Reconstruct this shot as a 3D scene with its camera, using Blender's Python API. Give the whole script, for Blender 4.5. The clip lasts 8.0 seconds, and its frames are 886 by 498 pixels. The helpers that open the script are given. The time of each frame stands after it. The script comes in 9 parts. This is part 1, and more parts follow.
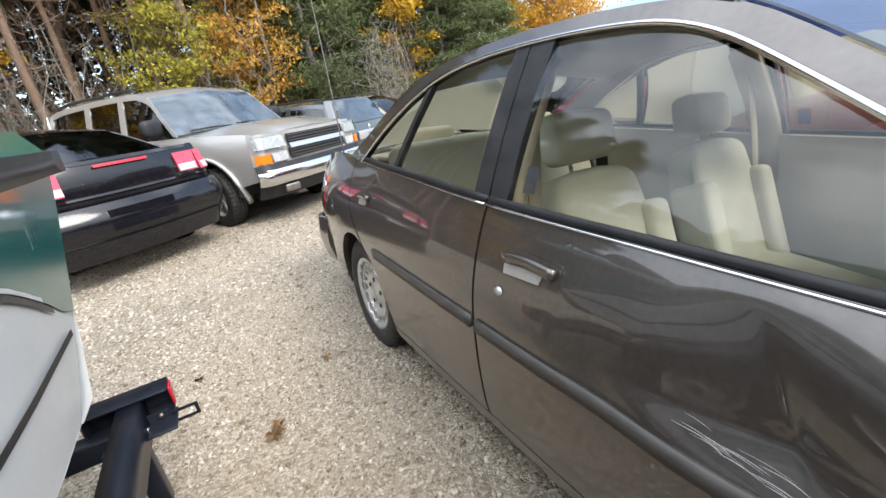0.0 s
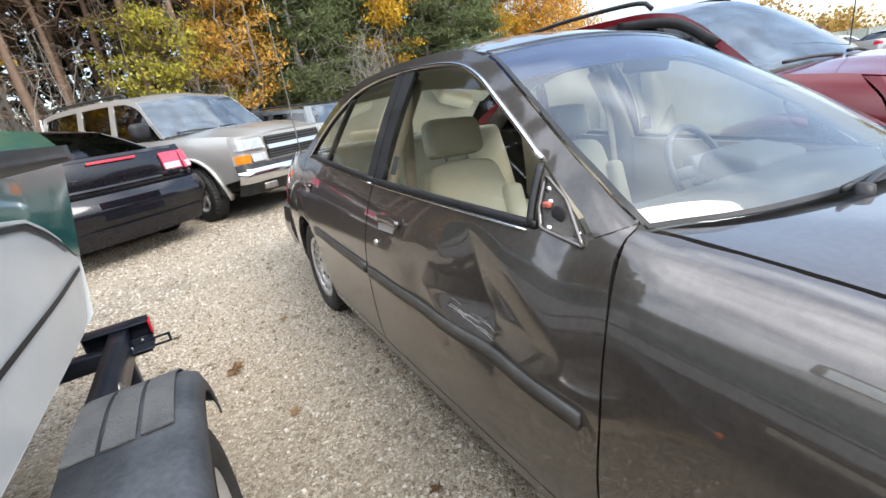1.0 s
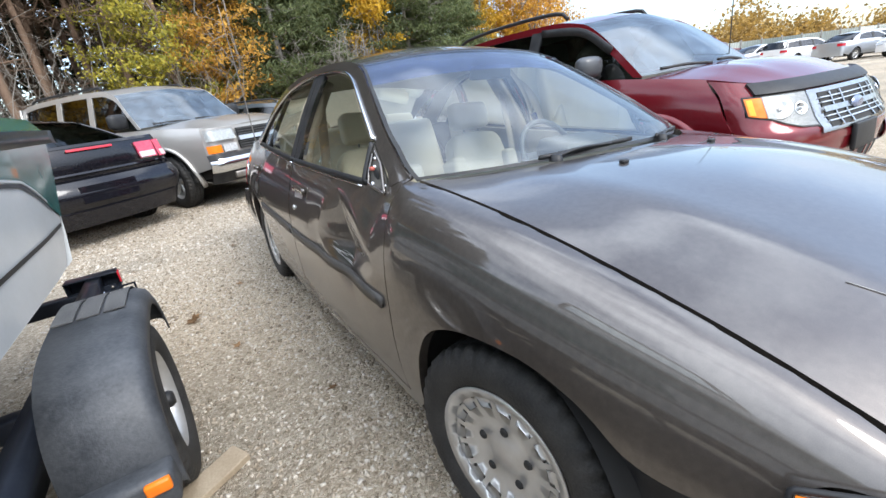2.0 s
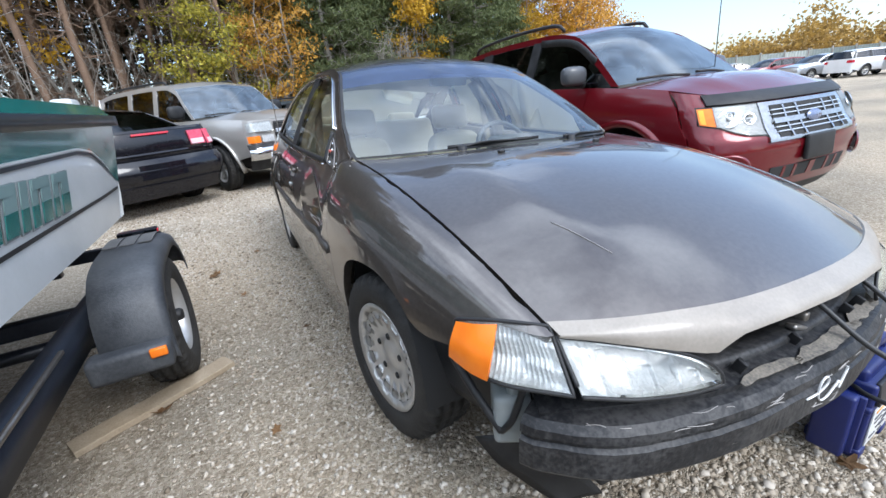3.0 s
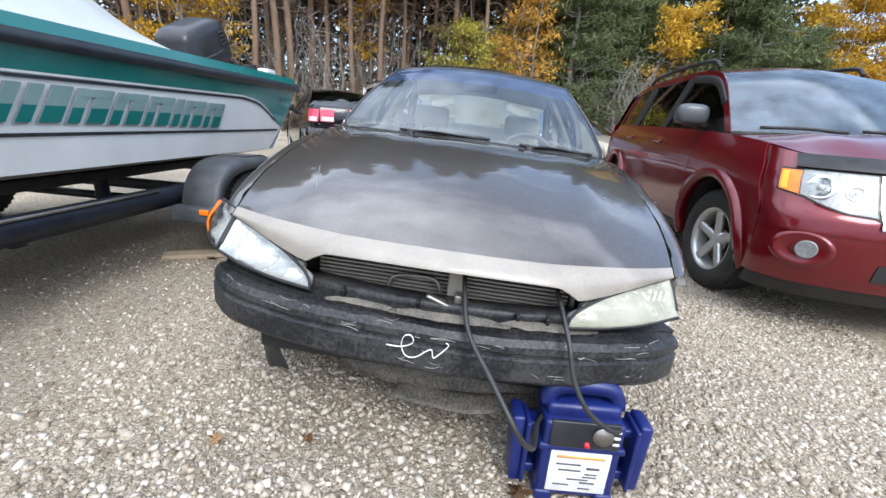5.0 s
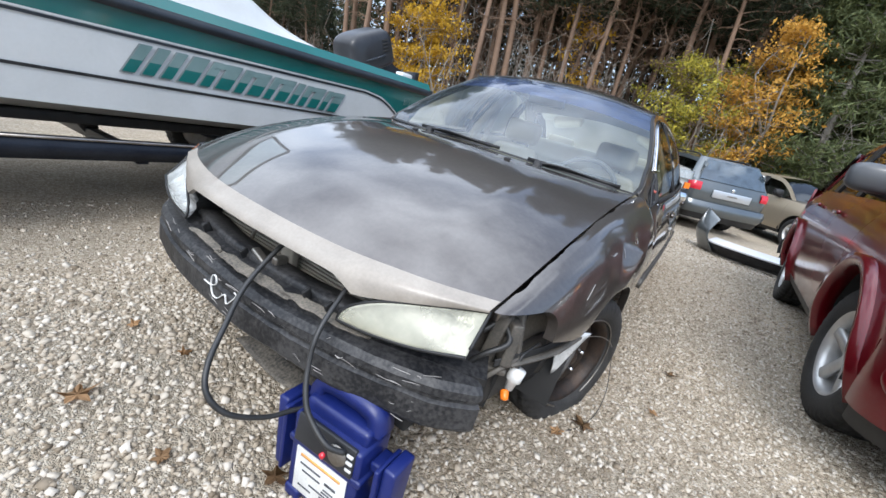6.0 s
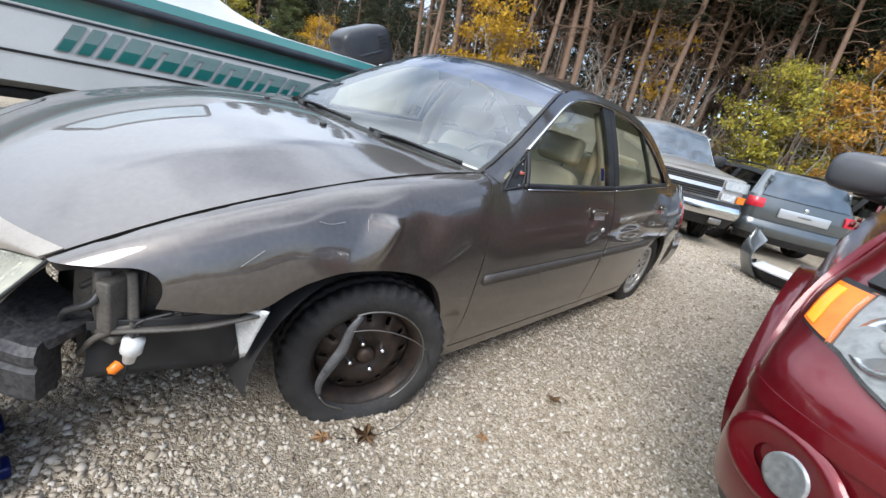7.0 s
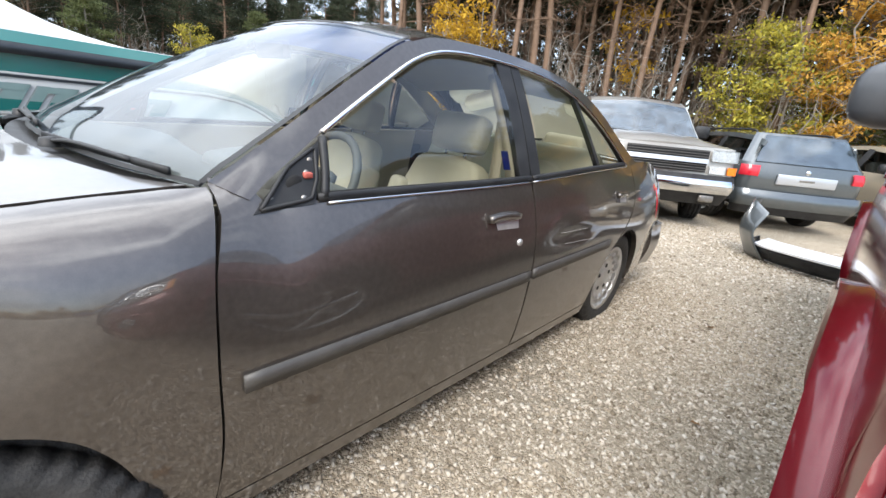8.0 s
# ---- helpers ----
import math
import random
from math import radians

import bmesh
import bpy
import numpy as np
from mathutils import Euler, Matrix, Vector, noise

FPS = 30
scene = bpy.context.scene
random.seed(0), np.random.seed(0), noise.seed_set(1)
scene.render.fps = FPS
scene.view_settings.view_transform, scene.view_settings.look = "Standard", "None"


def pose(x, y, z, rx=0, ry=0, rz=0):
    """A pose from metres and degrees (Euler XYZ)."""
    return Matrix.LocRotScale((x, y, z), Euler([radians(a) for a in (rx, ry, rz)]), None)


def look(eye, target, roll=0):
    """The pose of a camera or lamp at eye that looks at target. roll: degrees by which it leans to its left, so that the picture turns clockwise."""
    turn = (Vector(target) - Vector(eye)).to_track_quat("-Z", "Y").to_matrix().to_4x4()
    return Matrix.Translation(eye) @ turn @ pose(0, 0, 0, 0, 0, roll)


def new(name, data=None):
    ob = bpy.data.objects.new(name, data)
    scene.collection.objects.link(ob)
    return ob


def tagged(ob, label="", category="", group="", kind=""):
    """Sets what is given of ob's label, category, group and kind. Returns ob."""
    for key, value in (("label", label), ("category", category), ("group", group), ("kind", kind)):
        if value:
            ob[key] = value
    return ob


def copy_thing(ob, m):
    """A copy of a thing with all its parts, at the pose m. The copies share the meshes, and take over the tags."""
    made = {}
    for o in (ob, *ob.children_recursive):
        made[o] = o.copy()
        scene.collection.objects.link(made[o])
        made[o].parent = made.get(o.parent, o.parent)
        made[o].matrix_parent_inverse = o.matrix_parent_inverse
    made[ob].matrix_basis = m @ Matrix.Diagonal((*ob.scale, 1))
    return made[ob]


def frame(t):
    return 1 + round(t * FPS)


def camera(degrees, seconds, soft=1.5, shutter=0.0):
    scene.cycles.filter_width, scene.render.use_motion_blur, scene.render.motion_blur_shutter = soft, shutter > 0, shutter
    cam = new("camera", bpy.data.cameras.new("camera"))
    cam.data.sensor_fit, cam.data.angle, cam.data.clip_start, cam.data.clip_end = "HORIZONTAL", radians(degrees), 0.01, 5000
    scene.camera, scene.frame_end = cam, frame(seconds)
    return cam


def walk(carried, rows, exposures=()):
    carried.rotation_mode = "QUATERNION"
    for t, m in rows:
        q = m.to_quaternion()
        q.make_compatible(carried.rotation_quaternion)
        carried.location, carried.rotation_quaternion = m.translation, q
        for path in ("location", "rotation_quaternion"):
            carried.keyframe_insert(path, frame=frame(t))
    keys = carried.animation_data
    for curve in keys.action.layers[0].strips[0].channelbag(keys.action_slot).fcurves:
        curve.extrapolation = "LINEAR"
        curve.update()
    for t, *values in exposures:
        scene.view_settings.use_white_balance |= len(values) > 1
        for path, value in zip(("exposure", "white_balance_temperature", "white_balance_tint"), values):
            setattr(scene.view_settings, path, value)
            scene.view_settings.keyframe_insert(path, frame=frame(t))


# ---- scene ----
# ---- camera and walk ----
cam = camera(94.6, 8.0, soft=1.5)
# seconds, eye, yaw (to the left from +y), pitch, roll
PATH = [
    (0.0, -1.380, -0.663, 1.222, -28.52, -20.65, -8.35),
    (0.5, -1.391, -0.970, 1.218, -28.51, -20.23, -8.32),
    (1.0, -1.330, -1.279, 1.206, -29.62, -20.28, -8.03),
    (1.5, -1.286, -1.582, 1.196, -30.88, -21.04, -7.69),
    (1.7, -1.274, -1.724, 1.189, -31.47, -21.08, -7.41),
    (2.8, -1.134, -2.415, 1.144, -27.15, -20.69, -6.38),
    (3.0, -1.104, -2.534, 1.140, -25.51, -20.34, -5.72),
    (3.5, -0.996, -2.880, 1.080, -18.41, -19.90, -4.74),
    (4.0, -0.696, -3.115, 1.072, -3.55, -14.25, -4.67),
    (4.5, -0.318, -3.223, 1.016, 1.10, -14.70, 1.12),
    (4.7, -0.157, -3.203, 0.990, 1.61, -16.02, 2.86),
    (5.8, 0.810, -2.928, 1.043, 21.93, -18.63, 10.56),
    (6.0, 0.981, -2.813, 1.014, 29.63, -17.66, 13.02),
    (6.5, 1.366, -2.489, 1.047, 38.58, -18.94, 14.22),
    (7.0, 1.675, -2.044, 1.055, 40.56, -18.37, 13.78),
    (7.5, 1.698, -1.625, 1.037, 42.01, -18.24, 10.86),
    (8.0, 1.608, -1.124, 1.028, 41.38, -16.91, 5.82),
]


def gaze(x, y, z, yaw, pitch, roll):
    """A camera pose from its eye and its yaw, pitch and roll in degrees."""
    a, b = radians(yaw), radians(pitch)
    ahead = Vector((-math.sin(a) * math.cos(b), math.cos(a) * math.cos(b), math.sin(b)))
    return look((x, y, z), Vector((x, y, z)) + ahead, roll)


# the clip's camera brightens and warms its picture a little beside the car
EXPOSURES = [(0.0, 1.48, 6550, 10), (1.5, 1.50, 6450, 10), (3.0, 1.16, 5950, 10), (4.5, 1.33, 6050, 10), (6.0, 1.13, 6150, 10), (7.0, 1.21, 6300, 10), (8.0, 1.55, 6600, 10)]
walk(cam, [(t, gaze(*row)) for t, *row in PATH], EXPOSURES)

# ---- sky and sun ----
SUN_AZ, SUN_EL = 158.0, 43.0   # degrees clockwise from +y, and above the horizon
world = bpy.data.worlds.new("world")
scene.world = world
world.use_nodes = True
wn, wl = world.node_tree.nodes, world.node_tree.links
wn.clear()
sky = wn.new("ShaderNodeTexSky")
sky.sky_type, sky.sun_disc = "NISHITA", False
sky.sun_elevation, sky.sun_rotation = radians(SUN_EL), radians(SUN_AZ)
sky.air_density, sky.dust_density, sky.ozone_density = 1.0, 1.5, 1.5
geo = wn.new("ShaderNodeTexCoord")
flat = wn.new("ShaderNodeMapping")
flat.inputs["Scale"].default_value = (1.6, 1.6, 3.2)
cloud = wn.new("ShaderNodeTexNoise")
cloud.inputs["Scale"].default_value, cloud.inputs["Detail"].default_value, cloud.inputs["Roughness"].default_value = 1.15, 4.5, 0.52
ramp = wn.new("ShaderNodeValToRGB")
ramp.color_ramp.elements[0].position, ramp.color_ramp.elements[1].position = 0.36, 0.62
ramp.color_ramp.elements[0].color, ramp.color_ramp.elements[1].color = (0.10, 0.10, 0.10, 1), (0.95, 0.95, 0.95, 1)
mixc = wn.new("ShaderNodeMix")
mixc.data_type = "RGBA"
# cloud is brighter overhead than at the horizon
updown = wn.new("ShaderNodeSeparateXYZ")
rise = wn.new("ShaderNodeMix")
rise.data_type = "RGBA"
rise.inputs["A"].default_value, rise.inputs["B"].default_value = (1.1, 1.5, 2.0, 1), (12.6, 13.4, 14.6, 1)
root = wn.new("ShaderNodeMath")
root.operation = "POWER"
root.inputs[1].default_value = 0.9
root.use_clamp = True
wl.new(geo.outputs["Generated"], updown.inputs["Vector"])
wl.new(updown.outputs["Z"], root.inputs[0])
wl.new(root.outputs[0], rise.inputs["Factor"])
wl.new(rise.outputs["Result"], mixc.inputs["B"])
back = wn.new("ShaderNodeBackground")
back.inputs["Strength"].default_value = 0.14
wout = wn.new("ShaderNodeOutputWorld")
wl.new(geo.outputs["Generated"], flat.inputs["Vector"])
wl.new(flat.outputs["Vector"], cloud.inputs["Vector"])
# the cloud thins out towards the wood, where blue shows
thin = wn.new("ShaderNodeVectorMath")
thin.operation = "DOT_PRODUCT"
thin.inputs[1].default_value = (-0.13, -0.12, -0.02)
more = wn.new("ShaderNodeMath")
wl.new(geo.outputs["Generated"], thin.inputs[0])
wl.new(cloud.outputs["Fac"], more.inputs[0])
wl.new(thin.outputs["Value"], more.inputs[1])
wl.new(more.outputs[0], ramp.inputs["Fac"])
wl.new(ramp.outputs["Color"], mixc.inputs["Factor"])
wl.new(sky.outputs["Color"], mixc.inputs["A"])
wl.new(mixc.outputs["Result"], back.inputs["Color"])
wl.new(back.outputs["Background"], wout.inputs["Surface"])
sun = new("sun", bpy.data.lights.new("sun", "SUN"))
sun.data.energy, sun.data.angle, sun.data.color = 1.2, radians(28), (1.0, 0.97, 0.92)
sun.matrix_world = look((0, 0, 30), (-30 * math.sin(radians(SUN_AZ)) / math.tan(radians(SUN_EL)), -30 * math.cos(radians(SUN_AZ)) / math.tan(radians(SUN_EL)), 0))

# ---- materials ----
def material(name, color, rough=0.5, metal=0.0, coat=0.0, spec=0.5, vary=0.0, scale=8.0, color2=None, bump=0.0, bump_scale=60.0, per_object=0.0, fine=0.0):
    """A Principled material with two scales of colour variation, roughness variation and fine relief, in object metres."""
    m = bpy.data.materials.new(name)
    m.use_nodes = True
    nt = m.node_tree
    b = nt.nodes["Principled BSDF"]
    b.inputs["Base Color"].default_value = (*color, 1)
    b.inputs["Roughness"].default_value, b.inputs["Metallic"].default_value = rough, metal
    b.inputs["Coat Weight"].default_value, b.inputs["Coat Roughness"].default_value = coat, 0.06
    b.inputs["Specular IOR Level"].default_value = spec
    tc = nt.nodes.new("ShaderNodeTexCoord")
    if color2 is not None:
        n1 = nt.nodes.new("ShaderNodeTexNoise")
        n1.inputs["Scale"].default_value, n1.inputs["Detail"].default_value = scale, 5.0
        nt.links.new(tc.outputs["Object"], n1.inputs["Vector"])
        fac = n1.outputs["Fac"]
        if fine:
            n3 = nt.nodes.new("ShaderNodeTexNoise")
            n3.inputs["Scale"].default_value, n3.inputs["Detail"].default_value = scale * 14, 3.0
            nt.links.new(tc.outputs["Object"], n3.inputs["Vector"])
            ad = nt.nodes.new("ShaderNodeMath")
            ad.operation = "MULTIPLY_ADD"
            ad.inputs[1].default_value, ad.inputs[2].default_value = fine, -0.5 * fine
            nt.links.new(n3.outputs["Fac"], ad.inputs[0])
            su = nt.nodes.new("ShaderNodeMath")
            nt.links.new(fac, su.inputs[0])
            nt.links.new(ad.outputs[0], su.inputs[1])
            fac = su.outputs[0]
        cr = nt.nodes.new("ShaderNodeValToRGB")
        cr.color_ramp.elements[0].position, cr.color_ramp.elements[1].position = 0.5 - vary / 2, 0.5 + vary / 2
        cr.color_ramp.elements[0].color, cr.color_ramp.elements[1].color = (*color, 1), (*color2, 1)
        nt.links.new(fac, cr.inputs["Fac"])
        col = cr.outputs["Color"]
        if per_object:
            oi = nt.nodes.new("ShaderNodeObjectInfo")
            hs = nt.nodes.new("ShaderNodeHueSaturation")
            mr = nt.nodes.new("ShaderNodeMapRange")
            mr.inputs["To Min"].default_value, mr.inputs["To Max"].default_value = 1 - per_object, 1 + per_object
            nt.links.new(oi.outputs["Random"], mr.inputs["Value"])
            nt.links.new(mr.outputs["Result"], hs.inputs["Value"])
            nt.links.new(col, hs.inputs["Color"])
            col = hs.outputs["Color"]
        nt.links.new(col, b.inputs["Base Color"])
        rr = nt.nodes.new("ShaderNodeMapRange")
        rr.inputs["To Min"].default_value, rr.inputs["To Max"].default_value = max(0.02, rough * 0.8), min(1.0, rough * 1.3)
        nt.links.new(n1.outputs["Fac"], rr.inputs["Value"])
        nt.links.new(rr.outputs["Result"], b.inputs["Roughness"])
    if bump:
        n2 = nt.nodes.new("ShaderNodeTexNoise")
        n2.inputs["Scale"].default_value, n2.inputs["Detail"].default_value = bump_scale, 4.0
        nt.links.new(tc.outputs["Object"], n2.inputs["Vector"])
        bm_ = nt.nodes.new("ShaderNodeBump")
        bm_.inputs["Strength"].default_value, bm_.inputs["Distance"].default_value = bump, 0.01
        nt.links.new(n2.outputs["Fac"], bm_.inputs["Height"])
        nt.links.new(bm_.outputs["Normal"], b.inputs["Normal"])
    return m


def glass_material(name, tint, gloss_rough=0.02, haze=0.0, haze_color=(0.7, 0.72, 0.7), ior=1.6):
    """A thin pane: tinted see-through, with a Fresnel gloss and, where wanted, a mottled diffuse film; on windscreens
    it paints sky sheen.
    """
    m = bpy.data.materials.new(name)
    m.use_nodes = True
    nt = m.node_tree
    nt.nodes.clear()
    out = nt.nodes.new("ShaderNodeOutputMaterial")
    tr, gl, mix, fr = (nt.nodes.new("ShaderNode" + k) for k in ("BsdfTransparent", "BsdfGlossy", "MixShader", "Fresnel"))
    tr.inputs["Color"].default_value = (*tint, 1)
    gl.inputs["Roughness"].default_value = gloss_rough
    fr.inputs["IOR"].default_value = ior
    nt.links.new(fr.outputs[0], mix.inputs[0])
    base = tr.outputs[0]
    if haze:
        df, m2 = nt.nodes.new("ShaderNodeBsdfDiffuse"), nt.nodes.new("ShaderNodeMixShader")
        df.inputs["Color"].default_value = (*haze_color, 1)
        tc, nz, mr = nt.nodes.new("ShaderNodeTexCoord"), nt.nodes.new("ShaderNodeTexNoise"), nt.nodes.new("ShaderNodeMapRange")
        nz.inputs["Scale"].default_value, nz.inputs["Detail"].default_value = 7.0, 6.0
        nt.links.new(tc.outputs["Object"], nz.inputs["Vector"])
        nt.links.new(nz.outputs["Fac"], mr.inputs["Value"])
        mr.inputs["From Min"].default_value, mr.inputs["From Max"].default_value = 0.3, 0.75
        mr.inputs["To Min"].default_value, mr.inputs["To Max"].default_value = haze * 0.4, haze * 1.6
        nt.links.new(mr.outputs["Result"], m2.inputs[0])
        nt.links.new(tr.outputs[0], m2.inputs[1])
        nt.links.new(df.outputs[0], m2.inputs[2])
        base = m2.outputs[0]
    nt.links.new(base, mix.inputs[1])
    nt.links.new(gl.outputs[0], mix.inputs[2])
    nt.links.new(mix.outputs[0], out.inputs["Surface"])
    return m


def paint_material(name, base, base2, metal=0.55, rough=0.32, dust=(0.28, 0.25, 0.21), dusty=0.25, ior=1.65, spec=0.5, gloss=(0.03, 0.16)):
    """Car paint: metallic flake under clear coat, with a thin uneven film of dust."""
    m = bpy.data.materials.new(name)
    m.use_nodes = True
    nt = m.node_tree
    b = nt.nodes["Principled BSDF"]
    tc = nt.nodes.new("ShaderNodeTexCoord")
    fl, ns, n2 = nt.nodes.new("ShaderNodeTexNoise"), nt.nodes.new("ShaderNodeTexNoise"), nt.nodes.new("ShaderNodeTexNoise")
    fl.inputs["Scale"].default_value = 900.0
    ns.inputs["Scale"].default_value, ns.inputs["Detail"].default_value, ns.inputs["Roughness"].default_value = 3.2, 7.0, 0.62
    n2.inputs["Scale"].default_value, n2.inputs["Detail"].default_value = 70.0, 6.0
    for n in (fl, ns, n2):
        nt.links.new(tc.outputs["Object"], n.inputs["Vector"])
    mx, md = nt.nodes.new("ShaderNodeMix"), nt.nodes.new("ShaderNodeMix")
    mx.data_type = md.data_type = "RGBA"
    mx.inputs["A"].default_value, mx.inputs["B"].default_value = (*base, 1), (*base2, 1)
    md.inputs["B"].default_value = (*dust, 1)
    nt.links.new(fl.outputs["Fac"], mx.inputs["Factor"])
    mu, mr = nt.nodes.new("ShaderNodeMath"), nt.nodes.new("ShaderNodeMapRange")
    mu.operation = "MULTIPLY"
    nt.links.new(ns.outputs["Fac"], mu.inputs[0])
    nt.links.new(n2.outputs["Fac"], mu.inputs[1])
    mr.inputs["From Min"].default_value, mr.inputs["From Max"].default_value, mr.inputs["To Max"].default_value = 0.14, 0.42, dusty
    nt.links.new(mu.outputs[0], mr.inputs["Value"])
    nt.links.new(mr.outputs["Result"], md.inputs["Factor"])
    nt.links.new(mx.outputs["Result"], md.inputs["A"])
    nt.links.new(md.outputs["Result"], b.inputs["Base Color"])
    b.inputs["Metallic"].default_value, b.inputs["Roughness"].default_value = metal, rough
    b.inputs["Specular IOR Level"].default_value = spec
    b.inputs["Coat Weight"].default_value, b.inputs["Coat IOR"].default_value = 1.0, ior
    cr = nt.nodes.new("ShaderNodeMapRange")
    cr.inputs["To Min"].default_value, cr.inputs["To Max"].default_value = gloss
    nt.links.new(ns.outputs["Fac"], cr.inputs["Value"])
    nt.links.new(cr.outputs["Result"], b.inputs["Coat Roughness"])
    return m


PAINT = paint_material("brown_grey_paint", (0.056, 0.046, 0.039), (0.098, 0.083, 0.072), metal=0.62, rough=0.36, dusty=0.13, ior=1.68, gloss=(0.0, 0.05))
PAINT_RED = paint_material("dark_red_paint", (0.098, 0.0012, 0.005), (0.142, 0.0025, 0.008), metal=0.35, dusty=0.018, ior=1.5, spec=0.1)
PAINT_BLACK = paint_material("black_paint", (0.003, 0.003, 0.005), (0.007, 0.007, 0.011), metal=0.0, rough=0.3, dusty=0.01, ior=1.5, spec=0.08)
PAINT_PEWTER = paint_material("pewter_paint", (0.35, 0.335, 0.31), (0.47, 0.45, 0.42), metal=0.35, dusty=0.10)
PAINT_BLUE = paint_material("grey_blue_paint", (0.050, 0.062, 0.068), (0.088, 0.104, 0.112), metal=0.5, dusty=0.1)
PAINT_TAN = paint_material("tan_paint", (0.34, 0.28, 0.20), (0.42, 0.36, 0.27), metal=0.4, dusty=0.2)
PAINT_WHITE = paint_material("white_paint", (0.72, 0.72, 0.72), (0.8, 0.8, 0.8), metal=0.0, dusty=0.15)
PAINT_SILVER = paint_material("silver_paint", (0.42, 0.44, 0.46), (0.55, 0.57, 0.6), metal=0.6, dusty=0.1)
PRIMER = material("bare_hood_lip", (0.215, 0.19, 0.16), 0.5, 0.1, coat=0.3, vary=0.5, color2=(0.30, 0.268, 0.228), scale=9, fine=0.5)
GLASS = glass_material("window_glass", (0.86, 0.92, 0.89), ior=1.78)
# the blue haze colour paints reflected sky onto the parked cars' screens
GLASS_SCREEN = glass_material("tinted_windscreen", (0.36, 0.45, 0.47), 0.02, 0.16, (0.34, 0.45, 0.56), 2.0)
GLASS_DARK = glass_material("privacy_glass", (0.10, 0.12, 0.12), ior=1.7)
GLASS_FAR = glass_material("far_car_glass", (0.22, 0.26, 0.27), ior=1.9)
# bluish film here imitates the sky's sheen on the sedan's windscreen
GLASS_FRONT = glass_material("windscreen_glass", (0.80, 0.90, 0.90), 0.03, 0.07, (0.36, 0.46, 0.57), 1.85)
TRIM_PLASTIC = material("torn_trim_plastic", (0.030, 0.031, 0.033), 0.28, spec=0.6, vary=0.7, color2=(0.16, 0.16, 0.16), scale=30, fine=1.0)
BLACK_TRIM = material("black_trim", (0.011, 0.011, 0.012), 0.45, spec=0.28, bump=0.08, bump_scale=300, vary=0.5, color2=(0.032, 0.032, 0.032), scale=12)
GREY_MOULD = material("side_moulding", (0.046, 0.042, 0.038), 0.45, vary=0.5, color2=(0.070, 0.065, 0.058), scale=20)
RUBBER = material("tyre_rubber", (0.013, 0.013, 0.013), 0.68, spec=0.35, vary=0.5, color2=(0.042, 0.040, 0.037), scale=14, fine=0.6, bump=0.25, bump_scale=160)
CHROME = material("chrome", (0.72, 0.73, 0.74), 0.14, 1.0)
GRILLE_CHROME = material("weathered_chrome", (0.46, 0.47, 0.48), 0.2, 1.0, vary=0.5, color2=(0.34, 0.34, 0.34), scale=25)
STEEL = material("dull_steel", (0.34, 0.33, 0.31), 0.42, 0.9, vary=0.5, color2=(0.22, 0.19, 0.16), scale=16, fine=0.5)
RUSTY = material("rusty_dark_steel", (0.018, 0.016, 0.015), 0.5, 0.5, vary=0.35, color2=(0.052, 0.034, 0.024), scale=20, fine=0.6, bump=0.2)
ALLOY = material("wheel_silver", (0.62, 0.62, 0.61), 0.36, 0.65, vary=0.6, color2=(0.46, 0.445, 0.42), scale=18)
UNDERSEAL = material("dusty_underseal", (0.050, 0.047, 0.042), 0.6, 0.2, vary=0.5, color2=(0.125, 0.112, 0.094), scale=12, fine=0.6, bump=0.15)
# near-black that paints the shade of holes and openings; also black liners and pans
DARK = material("hollow_shade_and_liner_black", (0.012, 0.012, 0.012), 0.85, vary=0.5, color2=(0.022, 0.021, 0.02), scale=9)
BUMPER = material("scuffed_bumper_bar", (0.010, 0.0105, 0.012), 0.46, spec=0.35, vary=0.34, color2=(0.042, 0.041, 0.041), scale=7, fine=1.1, bump=0.35, bump_scale=28)
UNDERTRAY = material("scraped_undertray_plastic", (0.028, 0.026, 0.023), 0.7, vary=0.45, color2=(0.13, 0.113, 0.09), scale=9, fine=1.0, bump=0.3, bump_scale=40)
DUSTY = material("dusty_beige_plastic", (0.05, 0.047, 0.042), 0.8, vary=0.5, color2=(0.20, 0.175, 0.14), scale=11, fine=0.8)
RADIATOR = material("radiator_fins", (0.24, 0.225, 0.195), 0.5, 0.3, vary=0.5, color2=(0.36, 0.33, 0.28), scale=20)
BEIGE = material("beige_velour", (0.50, 0.45, 0.33), 0.9, vary=0.7, color2=(0.58, 0.53, 0.41), scale=10, bump=0.2, bump_scale=220, fine=0.4)
BEIGE_TRIM = material("beige_trim", (0.33, 0.29, 0.215), 0.55, vary=0.6, color2=(0.40, 0.355, 0.275), scale=6)
DASH = material("dashboard_vinyl", (0.10, 0.098, 0.09), 0.6, vary=0.6, color2=(0.14, 0.135, 0.12), scale=8, bump=0.1, bump_scale=200)
SHADE_BAND = glass_material("blue_shade_band", (0.16, 0.24, 0.66), 0.03, 0.22, (0.12, 0.18, 0.50), 1.9)
LENS_CLEAR = glass_material("clear_lamp_lens", (0.93, 0.94, 0.93), 0.04, 0.06, (0.50, 0.51, 0.50), 1.33)
LENS_HAZED = glass_material("hazed_lamp_lens", (0.72, 0.71, 0.60), 0.2, 0.45, (0.50, 0.49, 0.40), 1.4)
AMBER = material("amber_lens", (0.72, 0.15, 0.008), 0.18, spec=0.4, vary=0.8, color2=(0.82, 0.22, 0.02), scale=30)
AMBER_BRIGHT = material("bright_amber_lens", (0.85, 0.34, 0.015), 0.16, spec=0.4, vary=0.8, color2=(0.90, 0.42, 0.03), scale=30)
